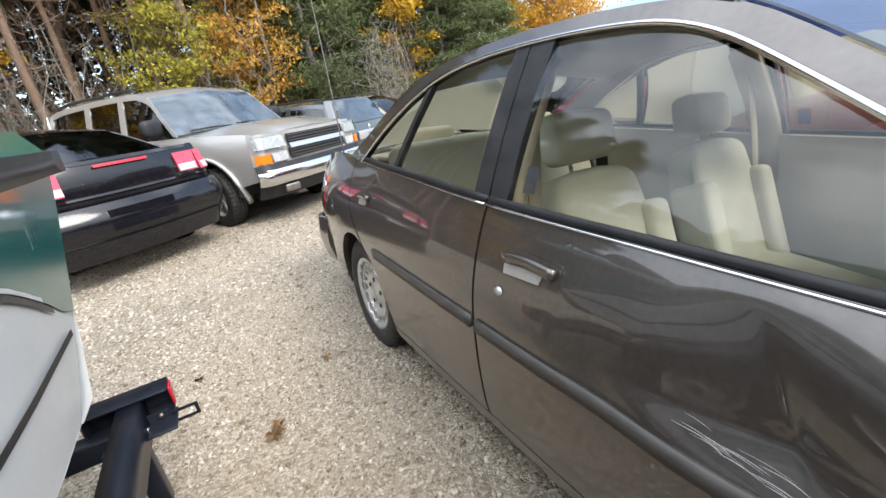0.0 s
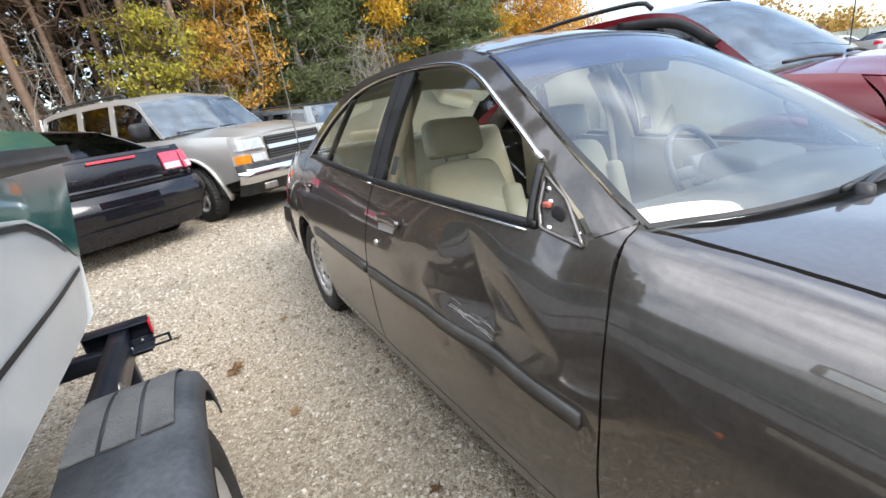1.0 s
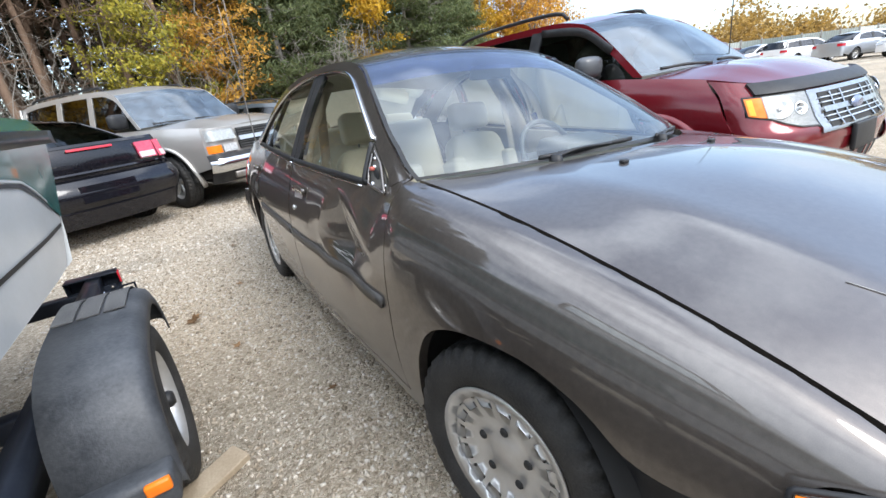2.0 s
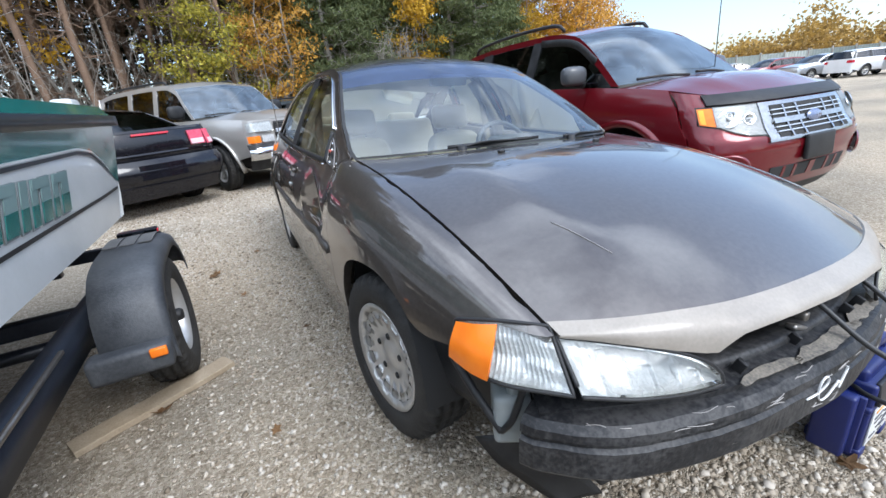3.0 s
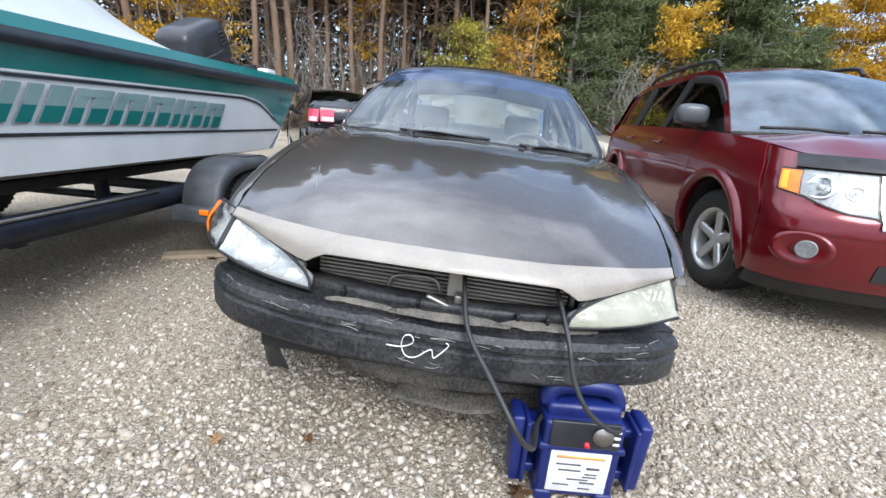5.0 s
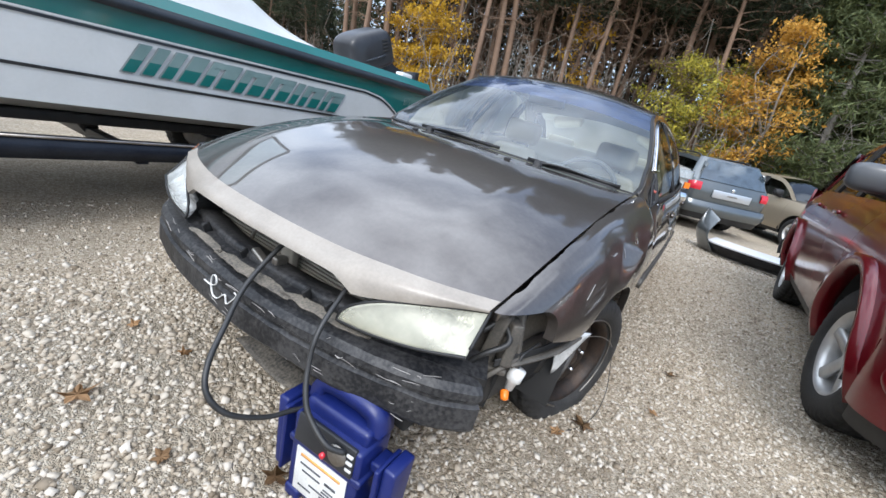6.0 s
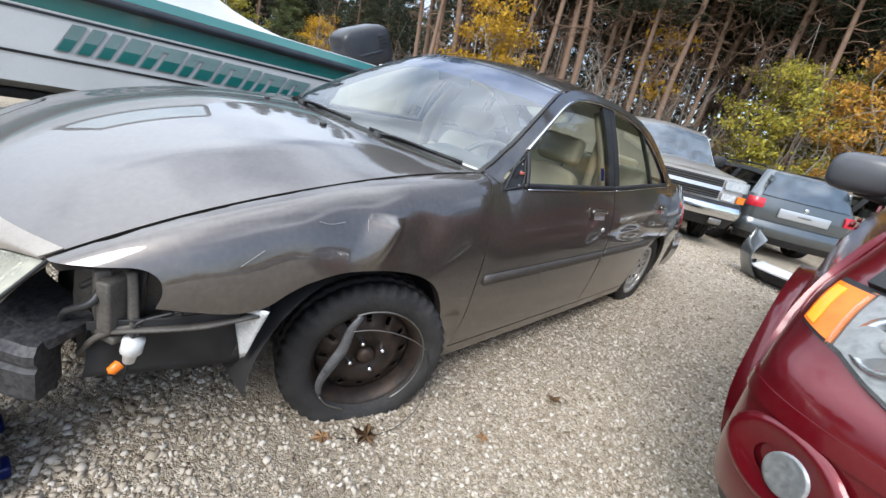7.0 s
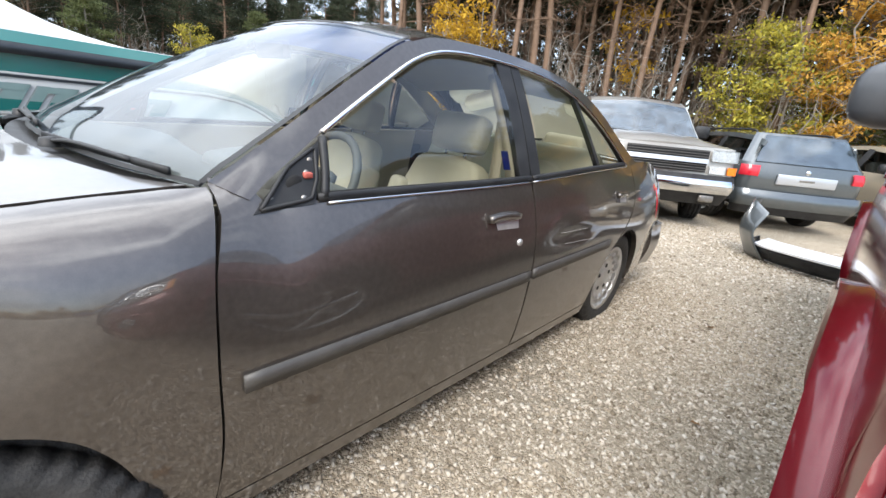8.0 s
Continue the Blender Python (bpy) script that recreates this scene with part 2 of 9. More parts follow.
RED_LENS = material("red_lens", (0.42, 0.010, 0.022), 0.12, coat=0.3, vary=0.8, color2=(0.52, 0.025, 0.04), scale=30)
PINK_LENS = material("faded_pink_lens", (0.55, 0.03, 0.075), 0.15, coat=0.4, vary=0.7, color2=(0.66, 0.10, 0.15), scale=25)
PALE_LENS = material("pale_pink_lens", (0.78, 0.42, 0.46), 0.15, coat=0.4, vary=0.6, color2=(0.82, 0.58, 0.60), scale=30)
REFLECTOR = material("lamp_reflector", (0.66, 0.66, 0.645), 0.26, 0.3, vary=0.4, color2=(0.42, 0.44, 0.45), scale=16, fine=0.4, bump=0.35, bump_scale=70)
LAMP_BACK = material("bright_lamp_housing", (0.17, 0.175, 0.18), 0.32, 0.25, vary=0.6, color2=(0.40, 0.41, 0.41), scale=60, bump=0.2, bump_scale=120)
WHITE_GEL = material("boat_white_gelcoat", (0.57, 0.58, 0.57), 0.32, coat=0.3, vary=0.6, color2=(0.48, 0.49, 0.475), scale=4, fine=0.3)
GREEN_GEL = material("boat_green_gelcoat", (0.006, 0.098, 0.090), 0.2, coat=0.6, vary=0.7, color2=(0.012, 0.135, 0.122), scale=3)
GREY_RUB = material("dark_rub_rail", (0.012, 0.016, 0.021), 0.32, spec=0.4, vary=0.6, color2=(0.030, 0.036, 0.042), scale=9, fine=0.5)
NAVY_STEEL = material("painted_trailer_frame", (0.007, 0.009, 0.015), 0.3, spec=0.22, vary=0.5, color2=(0.022, 0.026, 0.034), scale=6, fine=0.4)
FENDER_PLASTIC = material("trailer_mudguard_plastic", (0.020, 0.023, 0.028), 0.5, vary=0.42, color2=(0.072, 0.076, 0.082), scale=6, fine=0.45, bump=0.12, bump_scale=160)
PAD_PLASTIC = material("matt_pad_plastic", (0.055, 0.055, 0.056), 0.8, vary=0.5, color2=(0.10, 0.10, 0.098), scale=20, fine=0.9, bump=0.3, bump_scale=150)
LETTER = material("silver_letter", (0.10, 0.17, 0.165), 0.35, vary=0.7, color2=(0.20, 0.28, 0.27), scale=5)
LETTER_PALE = material("pale_green_letter", (0.20, 0.30, 0.29), 0.5, vary=0.6, color2=(0.30, 0.38, 0.37), scale=20)
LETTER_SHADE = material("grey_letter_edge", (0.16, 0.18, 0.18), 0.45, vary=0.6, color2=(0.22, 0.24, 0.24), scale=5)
PACK_BLUE = material("navy_blue_plastic", (0.004, 0.010, 0.080), 0.38, vary=0.6, color2=(0.009, 0.018, 0.120), scale=10, bump=0.06, bump_scale=250)
PAPER = material("dirty_white_label", (0.68, 0.68, 0.66), 0.6, vary=0.5, color2=(0.5, 0.49, 0.46), scale=12, fine=0.6)
INK = material("label_ink", (0.05, 0.05, 0.06), 0.7, vary=0.6, color2=(0.10, 0.10, 0.11), scale=30)
ORANGE_INK = material("orange_label_ink", (0.75, 0.30, 0.05), 0.6, vary=0.6, color2=(0.8, 0.42, 0.15), scale=30)
CABLE = material("black_cable", (0.012, 0.012, 0.012), 0.45, vary=0.6, color2=(0.03, 0.03, 0.03), scale=30)
CHALK = material("white_chalk", (0.78, 0.78, 0.76), 0.9, vary=0.6, color2=(0.55, 0.55, 0.54), scale=60)
SCRATCH = material("pale_scuff", (0.22, 0.205, 0.19), 0.6, vary=0.6, color2=(0.36, 0.34, 0.32), scale=40)
WOOD = material("weathered_board", (0.26, 0.20, 0.13), 0.8, vary=0.6, color2=(0.38, 0.31, 0.22), scale=9, fine=0.7, bump=0.3, bump_scale=60)
MIRROR_SHELL = material("mirror_shell_grey", (0.05, 0.053, 0.058), 0.35, coat=0.1, vary=0.6, color2=(0.07, 0.073, 0.078), scale=8)
MOTOR = material("outboard_black", (0.012, 0.013, 0.015), 0.35, spec=0.3, coat=0.15, vary=0.6, color2=(0.035, 0.036, 0.04), scale=6)


# ---- mesh tools ----
def place(ob, m, parent=None):
    if parent is not None:
        ob.parent = parent
    ob.matrix_local = m
    return ob


def part(name, bm, mat, parent, label="", smooth=True, kind=""):
    """Links a bmesh as one mesh object under a thing or a part."""
    me = bpy.data.meshes.new(name)
    if smooth:
        for f in bm.faces:
            f.smooth = True
    bm.to_mesh(me)
    bm.free()
    for m in (mat if isinstance(mat, (list, tuple)) else [mat]):
        me.materials.append(m)
    ob = new(name, me)
    ob.parent = parent
    if label or kind:
        tagged(ob, label=label, kind=kind)
    return ob


def thing(name, label, category, m=None, group="", kind=""):
    ob = new(name)
    ob.empty_display_size = 0.2
    if m is not None:
        ob.matrix_basis = m
    return tagged(ob, label=label, category=category, group=group, kind=kind)


def spline(xs, ys):
    """A smooth curve y(x) through knots."""
    xs, ys = list(map(float, xs)), list(map(float, ys))
    n = len(xs)
    d = [(ys[i + 1] - ys[i]) / (xs[i + 1] - xs[i]) for i in range(n - 1)]
    s = [d[0]] + [0.0 if d[i - 1] * d[i] <= 0 else 2 * d[i - 1] * d[i] / (d[i - 1] + d[i]) for i in range(1, n - 1)] + [d[-1]]

    def at(x):
        x = min(max(x, xs[0]), xs[-1])
        i = min(max(np.searchsorted(xs, x) - 1, 0), n - 2)
        h = xs[i + 1] - xs[i]
        t = (x - xs[i]) / h
        return (2 * t**3 - 3 * t**2 + 1) * ys[i] + (t**3 - 2 * t**2 + t) * h * s[i] + (-2 * t**3 + 3 * t**2) * ys[i + 1] + (t**3 - t**2) * h * s[i + 1]

    return at


def resample(pts, n, curved=True):
    """n + 1 points evenly along a polyline or a smooth curve through pts."""
    p = np.array(pts, float)
    if curved and len(p) > 2:
        q = np.vstack([2 * p[0] - p[1], p, 2 * p[-1] - p[-2]])
        out = []
        for i in range(1, len(q) - 2):
            for t in np.linspace(0, 1, 9)[:-1]:
                out.append(0.5 * (2 * q[i] + (q[i + 1] - q[i - 1]) * t + (2 * q[i - 1] - 5 * q[i] + 4 * q[i + 1] - q[i + 2]) * t**2 + (3 * q[i] - q[i - 1] - 3 * q[i + 1] + q[i + 2]) * t**3))
        p = np.vstack([out, p[-1]])
    s = np.r_[0, np.cumsum(np.linalg.norm(np.diff(p, axis=0), axis=1))]
    at = np.linspace(0, s[-1], n + 1)
    return np.stack([np.interp(at, s, p[:, k]) for k in range(p.shape[1])], 1)


def coons(bottom, top, left, right, nu, nv, curved=True):
    """A grid of points between four boundary curves (bottom and top run from left to right, left and right from bottom to top)."""
    b, t, l, r = resample(bottom, nu, curved), resample(top, nu, curved), resample(left, nv, curved), resample(right, nv, curved)
    u, v = np.linspace(0, 1, nu + 1)[None, :, None], np.linspace(0, 1, nv + 1)[:, None, None]
    g = (1 - v) * b[None] + v * t[None] + (1 - u) * l[:, None] + u * r[:, None]
    return g - ((1 - u) * (1 - v) * b[0] + u * (1 - v) * b[-1] + (1 - u) * v * t[0] + u * v * t[-1])


def sheet(grid, away=(0, 0, 0), lip=0.012, thick=0.0):
    """A bmesh of a grid of 3D points, facing away from a point, with its rim turned in by lip."""
    bm = bmesh.new()
    nv, nu = grid.shape[:2]
    vs = [[bm.verts.new(grid[j, i]) for i in range(nu)] for j in range(nv)]
    for j in range(nv - 1):
        for i in range(nu - 1):
            q = [vs[j][i], vs[j][i + 1], vs[j + 1][i + 1], vs[j + 1][i]]
            if (q[0].co - q[2].co).length > 1e-6 and (q[1].co - q[3].co).length > 1e-6:
                bm.faces.new(q)
    bmesh.ops.remove_doubles(bm, verts=bm.verts, dist=1e-5)
    bm.normal_update()
    score = sum(f.normal.dot(f.calc_center_median() - Vector(away)) * f.calc_area() for f in bm.faces)
    if score < 0:
        bmesh.ops.reverse_faces(bm, faces=bm.faces)
        bm.normal_update()
    if lip:
        rim = [e for e in bm.edges if e.is_boundary]
        normals = {v: v.normal.copy() for e in rim for v in e.verts}
        made = bmesh.ops.extrude_edge_only(bm, edges=rim)
        old = {tuple(round(c, 5) for c in v.co): n for v, n in normals.items()}
        for v in [g for g in made["geom"] if isinstance(g, bmesh.types.BMVert)]:
            v.co -= old.get(tuple(round(c, 5) for c in v.co), Vector()) * lip
        for e in rim:
            e.smooth = False
    if thick:
        bmesh.ops.solidify(bm, geom=bm.faces[:], thickness=thick)
    return bm


def lathe(profile, n=40, axis="x", a0=0.0, a1=2 * math.pi):
    """A surface of revolution; profile rows are (radius, along the axis)."""
    bm = bmesh.new()
    full = abs(a1 - a0 - 2 * math.pi) < 1e-6
    rings = []
    for k in range(n if full else n + 1):
        a = a0 + (a1 - a0) * k / n
        c, s = math.cos(a), math.sin(a)
        rings.append([bm.verts.new({"x": (h, r * c, r * s), "y": (r * c, h, r * s), "z": (r * c, r * s, h)}[axis]) for r, h in profile])
    for k in range(n):
        p, q = rings[k], rings[(k + 1) % len(rings)]
        for i in range(len(profile) - 1):
            bm.faces.new((p[i], q[i], q[i + 1], p[i + 1]))
    bmesh.ops.remove_doubles(bm, verts=bm.verts, dist=1e-6)
    bmesh.ops.recalc_face_normals(bm, faces=bm.faces)
    return bm


def box(sx, sy, sz, m=None, bevel=0.006, seg=2):
    bm = bmesh.new()
    bmesh.ops.create_cube(bm, size=1.0, matrix=(m or Matrix()) @ Matrix.Diagonal((sx, sy, sz, 1)))
    if bevel:
        bmesh.ops.bevel(bm, geom=bm.edges[:], offset=min(bevel, 0.45 * min(sx, sy, sz)), segments=seg, affect="EDGES", profile=0.6)
    return bm


def tube(pts, radius, n=8, curved=True, steps=24, flat=1.0, caps=True, closed=False):
    """A round bar along a path; radius may be a number or a function of 0..1."""
    p = resample(pts, steps, curved)
    bm = bmesh.new()
    rings, side = [], None
    for k in range(len(p)):
        d = Vector(p[min(k + 1, len(p) - 1)] - p[max(k - 1, 0)]).normalized()
        if side is None:
            side = d.cross(Vector((0, 0, 1))) if abs(d.z) < 0.9 else d.cross(Vector((0, 1, 0)))
        side = (side - d * side.dot(d)).normalized()
        up = d.cross(side)
        r = radius(k / steps) if callable(radius) else radius
        rings.append([bm.verts.new(Vector(p[k]) + side * r * math.cos(2 * math.pi * i / n) + up * r * flat * math.sin(2 * math.pi * i / n)) for i in range(n)])
    for a, b in zip(rings, rings[1:]):
        for i in range(n):
            bm.faces.new((a[i], a[(i + 1) % n], b[(i + 1) % n], b[i]))
    if caps:
        bm.faces.new(rings[0][::-1])
        bm.faces.new(rings[-1])
    bmesh.ops.recalc_face_normals(bm, faces=bm.faces)
    return bm


def sweep(section, path, up=(0, 0, 1), curved=True, steps=24, taper=None):
    """A closed section (a, b: along the side and up) swept along a path; taper scales it."""
    p = resample(path, steps, curved)
    bm = bmesh.new()
    rings = []
    for k in range(len(p)):
        d = Vector(p[min(k + 1, len(p) - 1)] - p[max(k - 1, 0)]).normalized()
        side = d.cross(Vector(up)).normalized()
        vup = side.cross(d)
        s = taper(k / steps) if taper else 1.0
        rings.append([bm.verts.new(Vector(p[k]) + side * a * s + vup * b * s) for a, b in section])
    n = len(section)
    for a, b in zip(rings, rings[1:]):
        for i in range(n):
            bm.faces.new((a[i], a[(i + 1) % n], b[(i + 1) % n], b[i]))
    bm.faces.new(rings[0][::-1])
    bm.faces.new(rings[-1])
    bmesh.ops.recalc_face_normals(bm, faces=bm.faces)
    return bm


def join(*bms):
    """Several bmeshes as one."""
    out = bmesh.new()
    for b in bms:
        me = bpy.data.meshes.new("tmp")
        b.to_mesh(me)
        b.free()
        out.from_mesh(me)
        bpy.data.meshes.remove(me)
    return out


def moved(bm, m):
    bmesh.ops.transform(bm, matrix=m, verts=bm.verts)
    return bm


def arc(cy, cz, r, a0, a1, n=9):
    """Points (y, z) on a circle, angles in degrees from +y upwards."""
    return [(cy + r * math.cos(radians(a)), cz + r * math.sin(radians(a))) for a in np.linspace(a0, a1, n)]


# ---- wheels ----
def tyre_mesh(R, rim, width, floor=None, sag=0.0):
    """A tyre with shoulder, sidewall ribs and three grooves; the part below floor (from the hub) is pressed flat."""
    w = width / 2
    prof = [(rim, -w * 0.80), (rim + 0.012, -w * 0.92), (rim + 0.35 * (R - rim), -w * 1.02), (rim + 0.62 * (R - rim), -w), (R - 0.022, -w * 0.93), (R - 0.006, -w * 0.80)]
    tread = []
    for g in (-0.45, 0.0, 0.45):
        tread += [(R - 0.001, w * (g - 0.08)), (R - 0.011, w * (g - 0.06)), (R - 0.011, w * (g + 0.06)), (R - 0.001, w * (g + 0.08))]
    prof = prof + tread + [(r, -h) for r, h in prof[::-1]]
    bm = lathe(prof, 168)
    # shoulder lugs
    for f in bm.faces:
        c = f.calc_center_median()
        if (abs(c.x) > w * 0.52 or 0.1 < abs(c.x) / w < 0.36) and math.hypot(c.y, c.z) > R - 0.024:
            k = int((math.atan2(c.z, c.y) + math.pi) / (2 * math.pi) * 168)
            if k % 4 == (0 if c.x > 0 else 2):
                for v in f.verts:
                    v.co.y *= 0.983
                    v.co.z *= 0.983
    if floor is not None:
        for v in bm.verts:
            if v.co.z < -floor + sag:
                d = (-floor + sag - v.co.z)
                v.co.x *= 1 + 1.6 * d
            if v.co.z < -floor:
                v.co.z = -floor + 0.1 * (v.co.z + floor)
    return bm


def wheel(parent, m, R, rim, width, style, floor=None, sag=0.0, rim_mat=None, name="wheel"):
    """A wheel whose outer face looks along local +x; style: cap, spokes, steel, trailer."""
    w = new(name)
    w.parent = parent
    w.matrix_local = m
    part("tyre", tyre_mesh(R, rim, width, floor, sag), RUBBER, w, "worn black rubber tyre")
    hw = width / 2
    if style == "cap":
        bm = lathe([(0.0, hw * 0.62), (0.05, hw * 0.60), (0.062, hw * 0.52), (0.10, hw * 0.62), (rim * 0.70, hw * 0.70)], 60)
        slots, n = bmesh.new(), 60
        r0, r1, r2 = rim * 0.70, rim * 0.86, rim * 1.02
        for k in range(n):
            a, b = 2 * math.pi * k / n, 2 * math.pi * (k + 1) / n
            def ring(r, h, t):
                return slots.verts.new((h, r * math.cos(t), r * math.sin(t)))
            if k % 4 != 0:
                slots.faces.new((ring(r0, hw * 0.70, a), ring(r0, hw * 0.70, b), ring(r1, hw * 0.72, b), ring(r1, hw * 0.72, a)))
            slots.faces.new((ring(r1, hw * 0.72, a), ring(r1, hw * 0.72, b), ring(r2, hw * 0.86, b), ring(r2, hw * 0.86, a)))
        bmesh.ops.remove_doubles(slots, verts=slots.verts, dist=1e-5)
        bmesh.ops.recalc_face_normals(slots, faces=slots.faces)
        cap = join(bm, slots)
        bmesh.ops.remove_doubles(cap, verts=cap.verts, dist=1e-4)
        bmesh.ops.solidify(cap, geom=cap.faces[:], thickness=0.004)
        part("hubcap", cap, ALLOY, w, "silver plastic hubcap with slots")
        part("inner_wheel", lathe([(0.0, hw * 0.3), (rim * 0.9, hw * 0.45), (rim * 0.99, -hw * 0.8)], 40), RUSTY, w)
        for k in range(5):
            a = 2 * math.pi * k / 5 + 0.3
            part("lug_recess", moved(lathe([(0.0, 0.004), (0.011, 0.004), (0.013, 0.0)], 12), pose(hw * 0.64, 0.075 * math.cos(a), 0.075 * math.sin(a))), DARK, w)
    elif style == "spokes":
        part("rim", lathe([(rim * 0.99, -hw * 0.8), (rim * 0.93, -hw * 0.3), (rim * 0.90, hw * 0.55), (rim * 0.97, hw * 0.84), (rim * 1.03, hw * 0.88)], 48), rim_mat or ALLOY, w, "cast alloy rim")
        part("brake_disc", lathe([(0.0, 0.0), (rim * 0.85, 0.0), (rim * 0.88, -hw * 0.3)], 36), RUSTY, w)
        part("hub", lathe([(0.0, hw * 0.62), (0.035, hw * 0.60), (0.06, hw * 0.45), (0.075, hw * 0.1)], 24), rim_mat or ALLOY, w)
        for k in range(5):
            a = 2 * math.pi * k / 5 + math.pi / 2
            bm = sweep([(-0.034, -0.012), (0.034, -0.012), (0.026, 0.012), (-0.026, 0.012)], [(hw * 0.42, 0.03, 0), (hw * 0.5, rim * 0.5, 0), (hw * 0.62, rim * 0.95, 0)], up=(1, 0, 0), steps=8)
            part("spoke", moved(bm, Matrix.Rotation(a, 4, "X")), rim_mat or ALLOY, w)
    elif style == "steel":
        part("rim", lathe([(rim * 0.96, -hw * 0.8), (rim * 0.90, -hw * 0.3), (rim * 0.88, hw * 0.35), (rim * 0.95, hw * 0.72), (rim * 1.05, hw * 0.88), (rim * 1.06, hw * 0.80)], 56), RUSTY, w, "dark rusty steel rim")
        disc = bmesh.new()
        n = 48
        for k in range(n):
            a, b = 2 * math.pi * k / n, 2 * math.pi * (k + 1) / n
            rows = [(0.035, hw * 0.52), (0.085, hw * 0.46), (0.10, hw * 0.52), (rim * 0.66, hw * 0.40), (rim * 0.80, hw * 0.26), (rim * 0.90, hw * 0.20)]
            for i, ((ra, ha), (rb, hb)) in enumerate(zip(rows, rows[1:])):
                if i == 3 and k % 4 == 0:
                    continue
                disc.faces.new([disc.verts.new((h, r * math.cos(t), r * math.sin(t))) for r, h, t in ((ra, ha, a), (ra, ha, b), (rb, hb, b), (rb, hb, a))])
        bmesh.ops.remove_doubles(disc, verts=disc.verts, dist=1e-5)
        bmesh.ops.recalc_face_normals(disc, faces=disc.faces)
        bmesh.ops.solidify(disc, geom=disc.faces[:], thickness=0.004)
        part("wheel_disc", disc, RUSTY, w, "dark steel wheel disc with vent holes")
        part("hub", lathe([(0.0, hw * 0.70), (0.02, hw * 0.70), (0.03, hw * 0.62), (0.032, hw * 0.3)], 20), RUSTY, w)
        for k in range(4):
            a = 2 * math.pi * k / 4 + 0.4
            part("wheel_nut", moved(lathe([(0.0, 0.024), (0.007, 0.022), (0.0095, 0.014), (0.0105, 0.0)], 6), pose(hw * 0.48, 0.057 * math.cos(a), 0.057 * math.sin(a))), CHROME, w)
    else:
        part("rim", lathe([(rim * 0.96, -hw * 0.8), (rim * 0.88, -hw * 0.2), (rim * 0.86, hw * 0.3), (rim * 0.95, hw * 0.72), (rim * 1.05, hw * 0.85)], 40), ALLOY, w, "galvanised trailer rim")
        part("wheel_disc", lathe([(0.0, hw * 0.45), (0.045, hw * 0.42), (0.06, hw * 0.15), (rim * 0.6, hw * 0.28), (rim * 0.88, hw * 0.1)], 40), ALLOY, w)
        part("hub", lathe([(0.0, hw * 0.92), (0.022, hw * 0.90), (0.03, hw * 0.75), (0.032, hw * 0.2)], 20), BLACK_TRIM, w)
    return w

# ---- ground ----
def ground_material():
    m = bpy.data.materials.new("limestone_gravel")
    m.use_nodes = True
    nt = m.node_tree
    b = nt.nodes["Principled BSDF"]
    tc = nt.nodes.new("ShaderNodeTexCoord")
    def vor(scale, feature="F1"):
        v = nt.nodes.new("ShaderNodeTexVoronoi")
        v.feature = feature
        v.inputs["Scale"].default_value = scale
        nt.links.new(tc.outputs["Object"], v.inputs["Vector"])
        return v
    v1, v2 = vor(95.0), vor(210.0)
    big, mid = nt.nodes.new("ShaderNodeTexNoise"), nt.nodes.new("ShaderNodeTexNoise")
    big.inputs["Scale"].default_value, big.inputs["Detail"].default_value = 0.55, 5.0
    mid.inputs["Scale"].default_value, mid.inputs["Detail"].default_value = 9.0, 6.0
    for n in (big, mid):
        nt.links.new(tc.outputs["Object"], n.inputs["Vector"])
    bw = nt.nodes.new("ShaderNodeSeparateColor")
    nt.links.new(v1.outputs["Color"], bw.inputs["Color"])
    cr = nt.nodes.new("ShaderNodeValToRGB")
    e = cr.color_ramp.elements
    e[0].color, e[1].color = (0.30, 0.26, 0.20, 1), (0.66, 0.61, 0.53, 1)
    for pos, col in ((0.3, (0.42, 0.37, 0.30, 1)), (0.7, (0.50, 0.455, 0.38, 1))):
        n = e.new(pos)
        n.color = col
    nt.links.new(bw.outputs["Red"], cr.inputs["Fac"])
    sand = nt.nodes.new("ShaderNodeValToRGB")
    sand.color_ramp.elements[0].position, sand.color_ramp.elements[1].position = 0.36, 0.64
    sand.color_ramp.elements[0].color, sand.color_ramp.elements[1].color = (0.74, 0.71, 0.66, 1), (1.08, 0.99, 0.88, 1)
    nt.links.new(big.outputs["Fac"], sand.inputs["Fac"])
    mx = nt.nodes.new("ShaderNodeMix")
    mx.data_type, mx.blend_type = "RGBA", "MULTIPLY"
    mx.inputs["Factor"].default_value = 1.0
    nt.links.new(cr.outputs["Color"], mx.inputs["A"])
    nt.links.new(sand.outputs["Color"], mx.inputs["B"])
    nt.links.new(mx.outputs["Result"], b.inputs["Base Color"])
    b.inputs["Roughness"].default_value = 0.9
    b.inputs["Specular IOR Level"].default_value = 0.25
    hs = nt.nodes.new("ShaderNodeMath")
    hs.operation = "ADD"
    nt.links.new(v1.outputs["Distance"], hs.inputs[0])
    nt.links.new(v2.outputs["Distance"], hs.inputs[1])
    bp = nt.nodes.new("ShaderNodeBump")
    bp.invert = True
    bp.inputs["Strength"].default_value, bp.inputs["Distance"].default_value = 0.9, 0.012
    nt.links.new(hs.outputs[0], bp.inputs["Height"])
    nt.links.new(bp.outputs["Normal"], b.inputs["Normal"])
    return m


GRAVEL = ground_material()


def height(x, y):
    """Height of the gravel: shallow waves near the cars, level beyond."""
    near = math.exp(-((x * x + (y - 1) ** 2) / 60.0))
    return 0.012 * noise.noise(Vector((x * 0.8, y * 0.8, 0))) * near


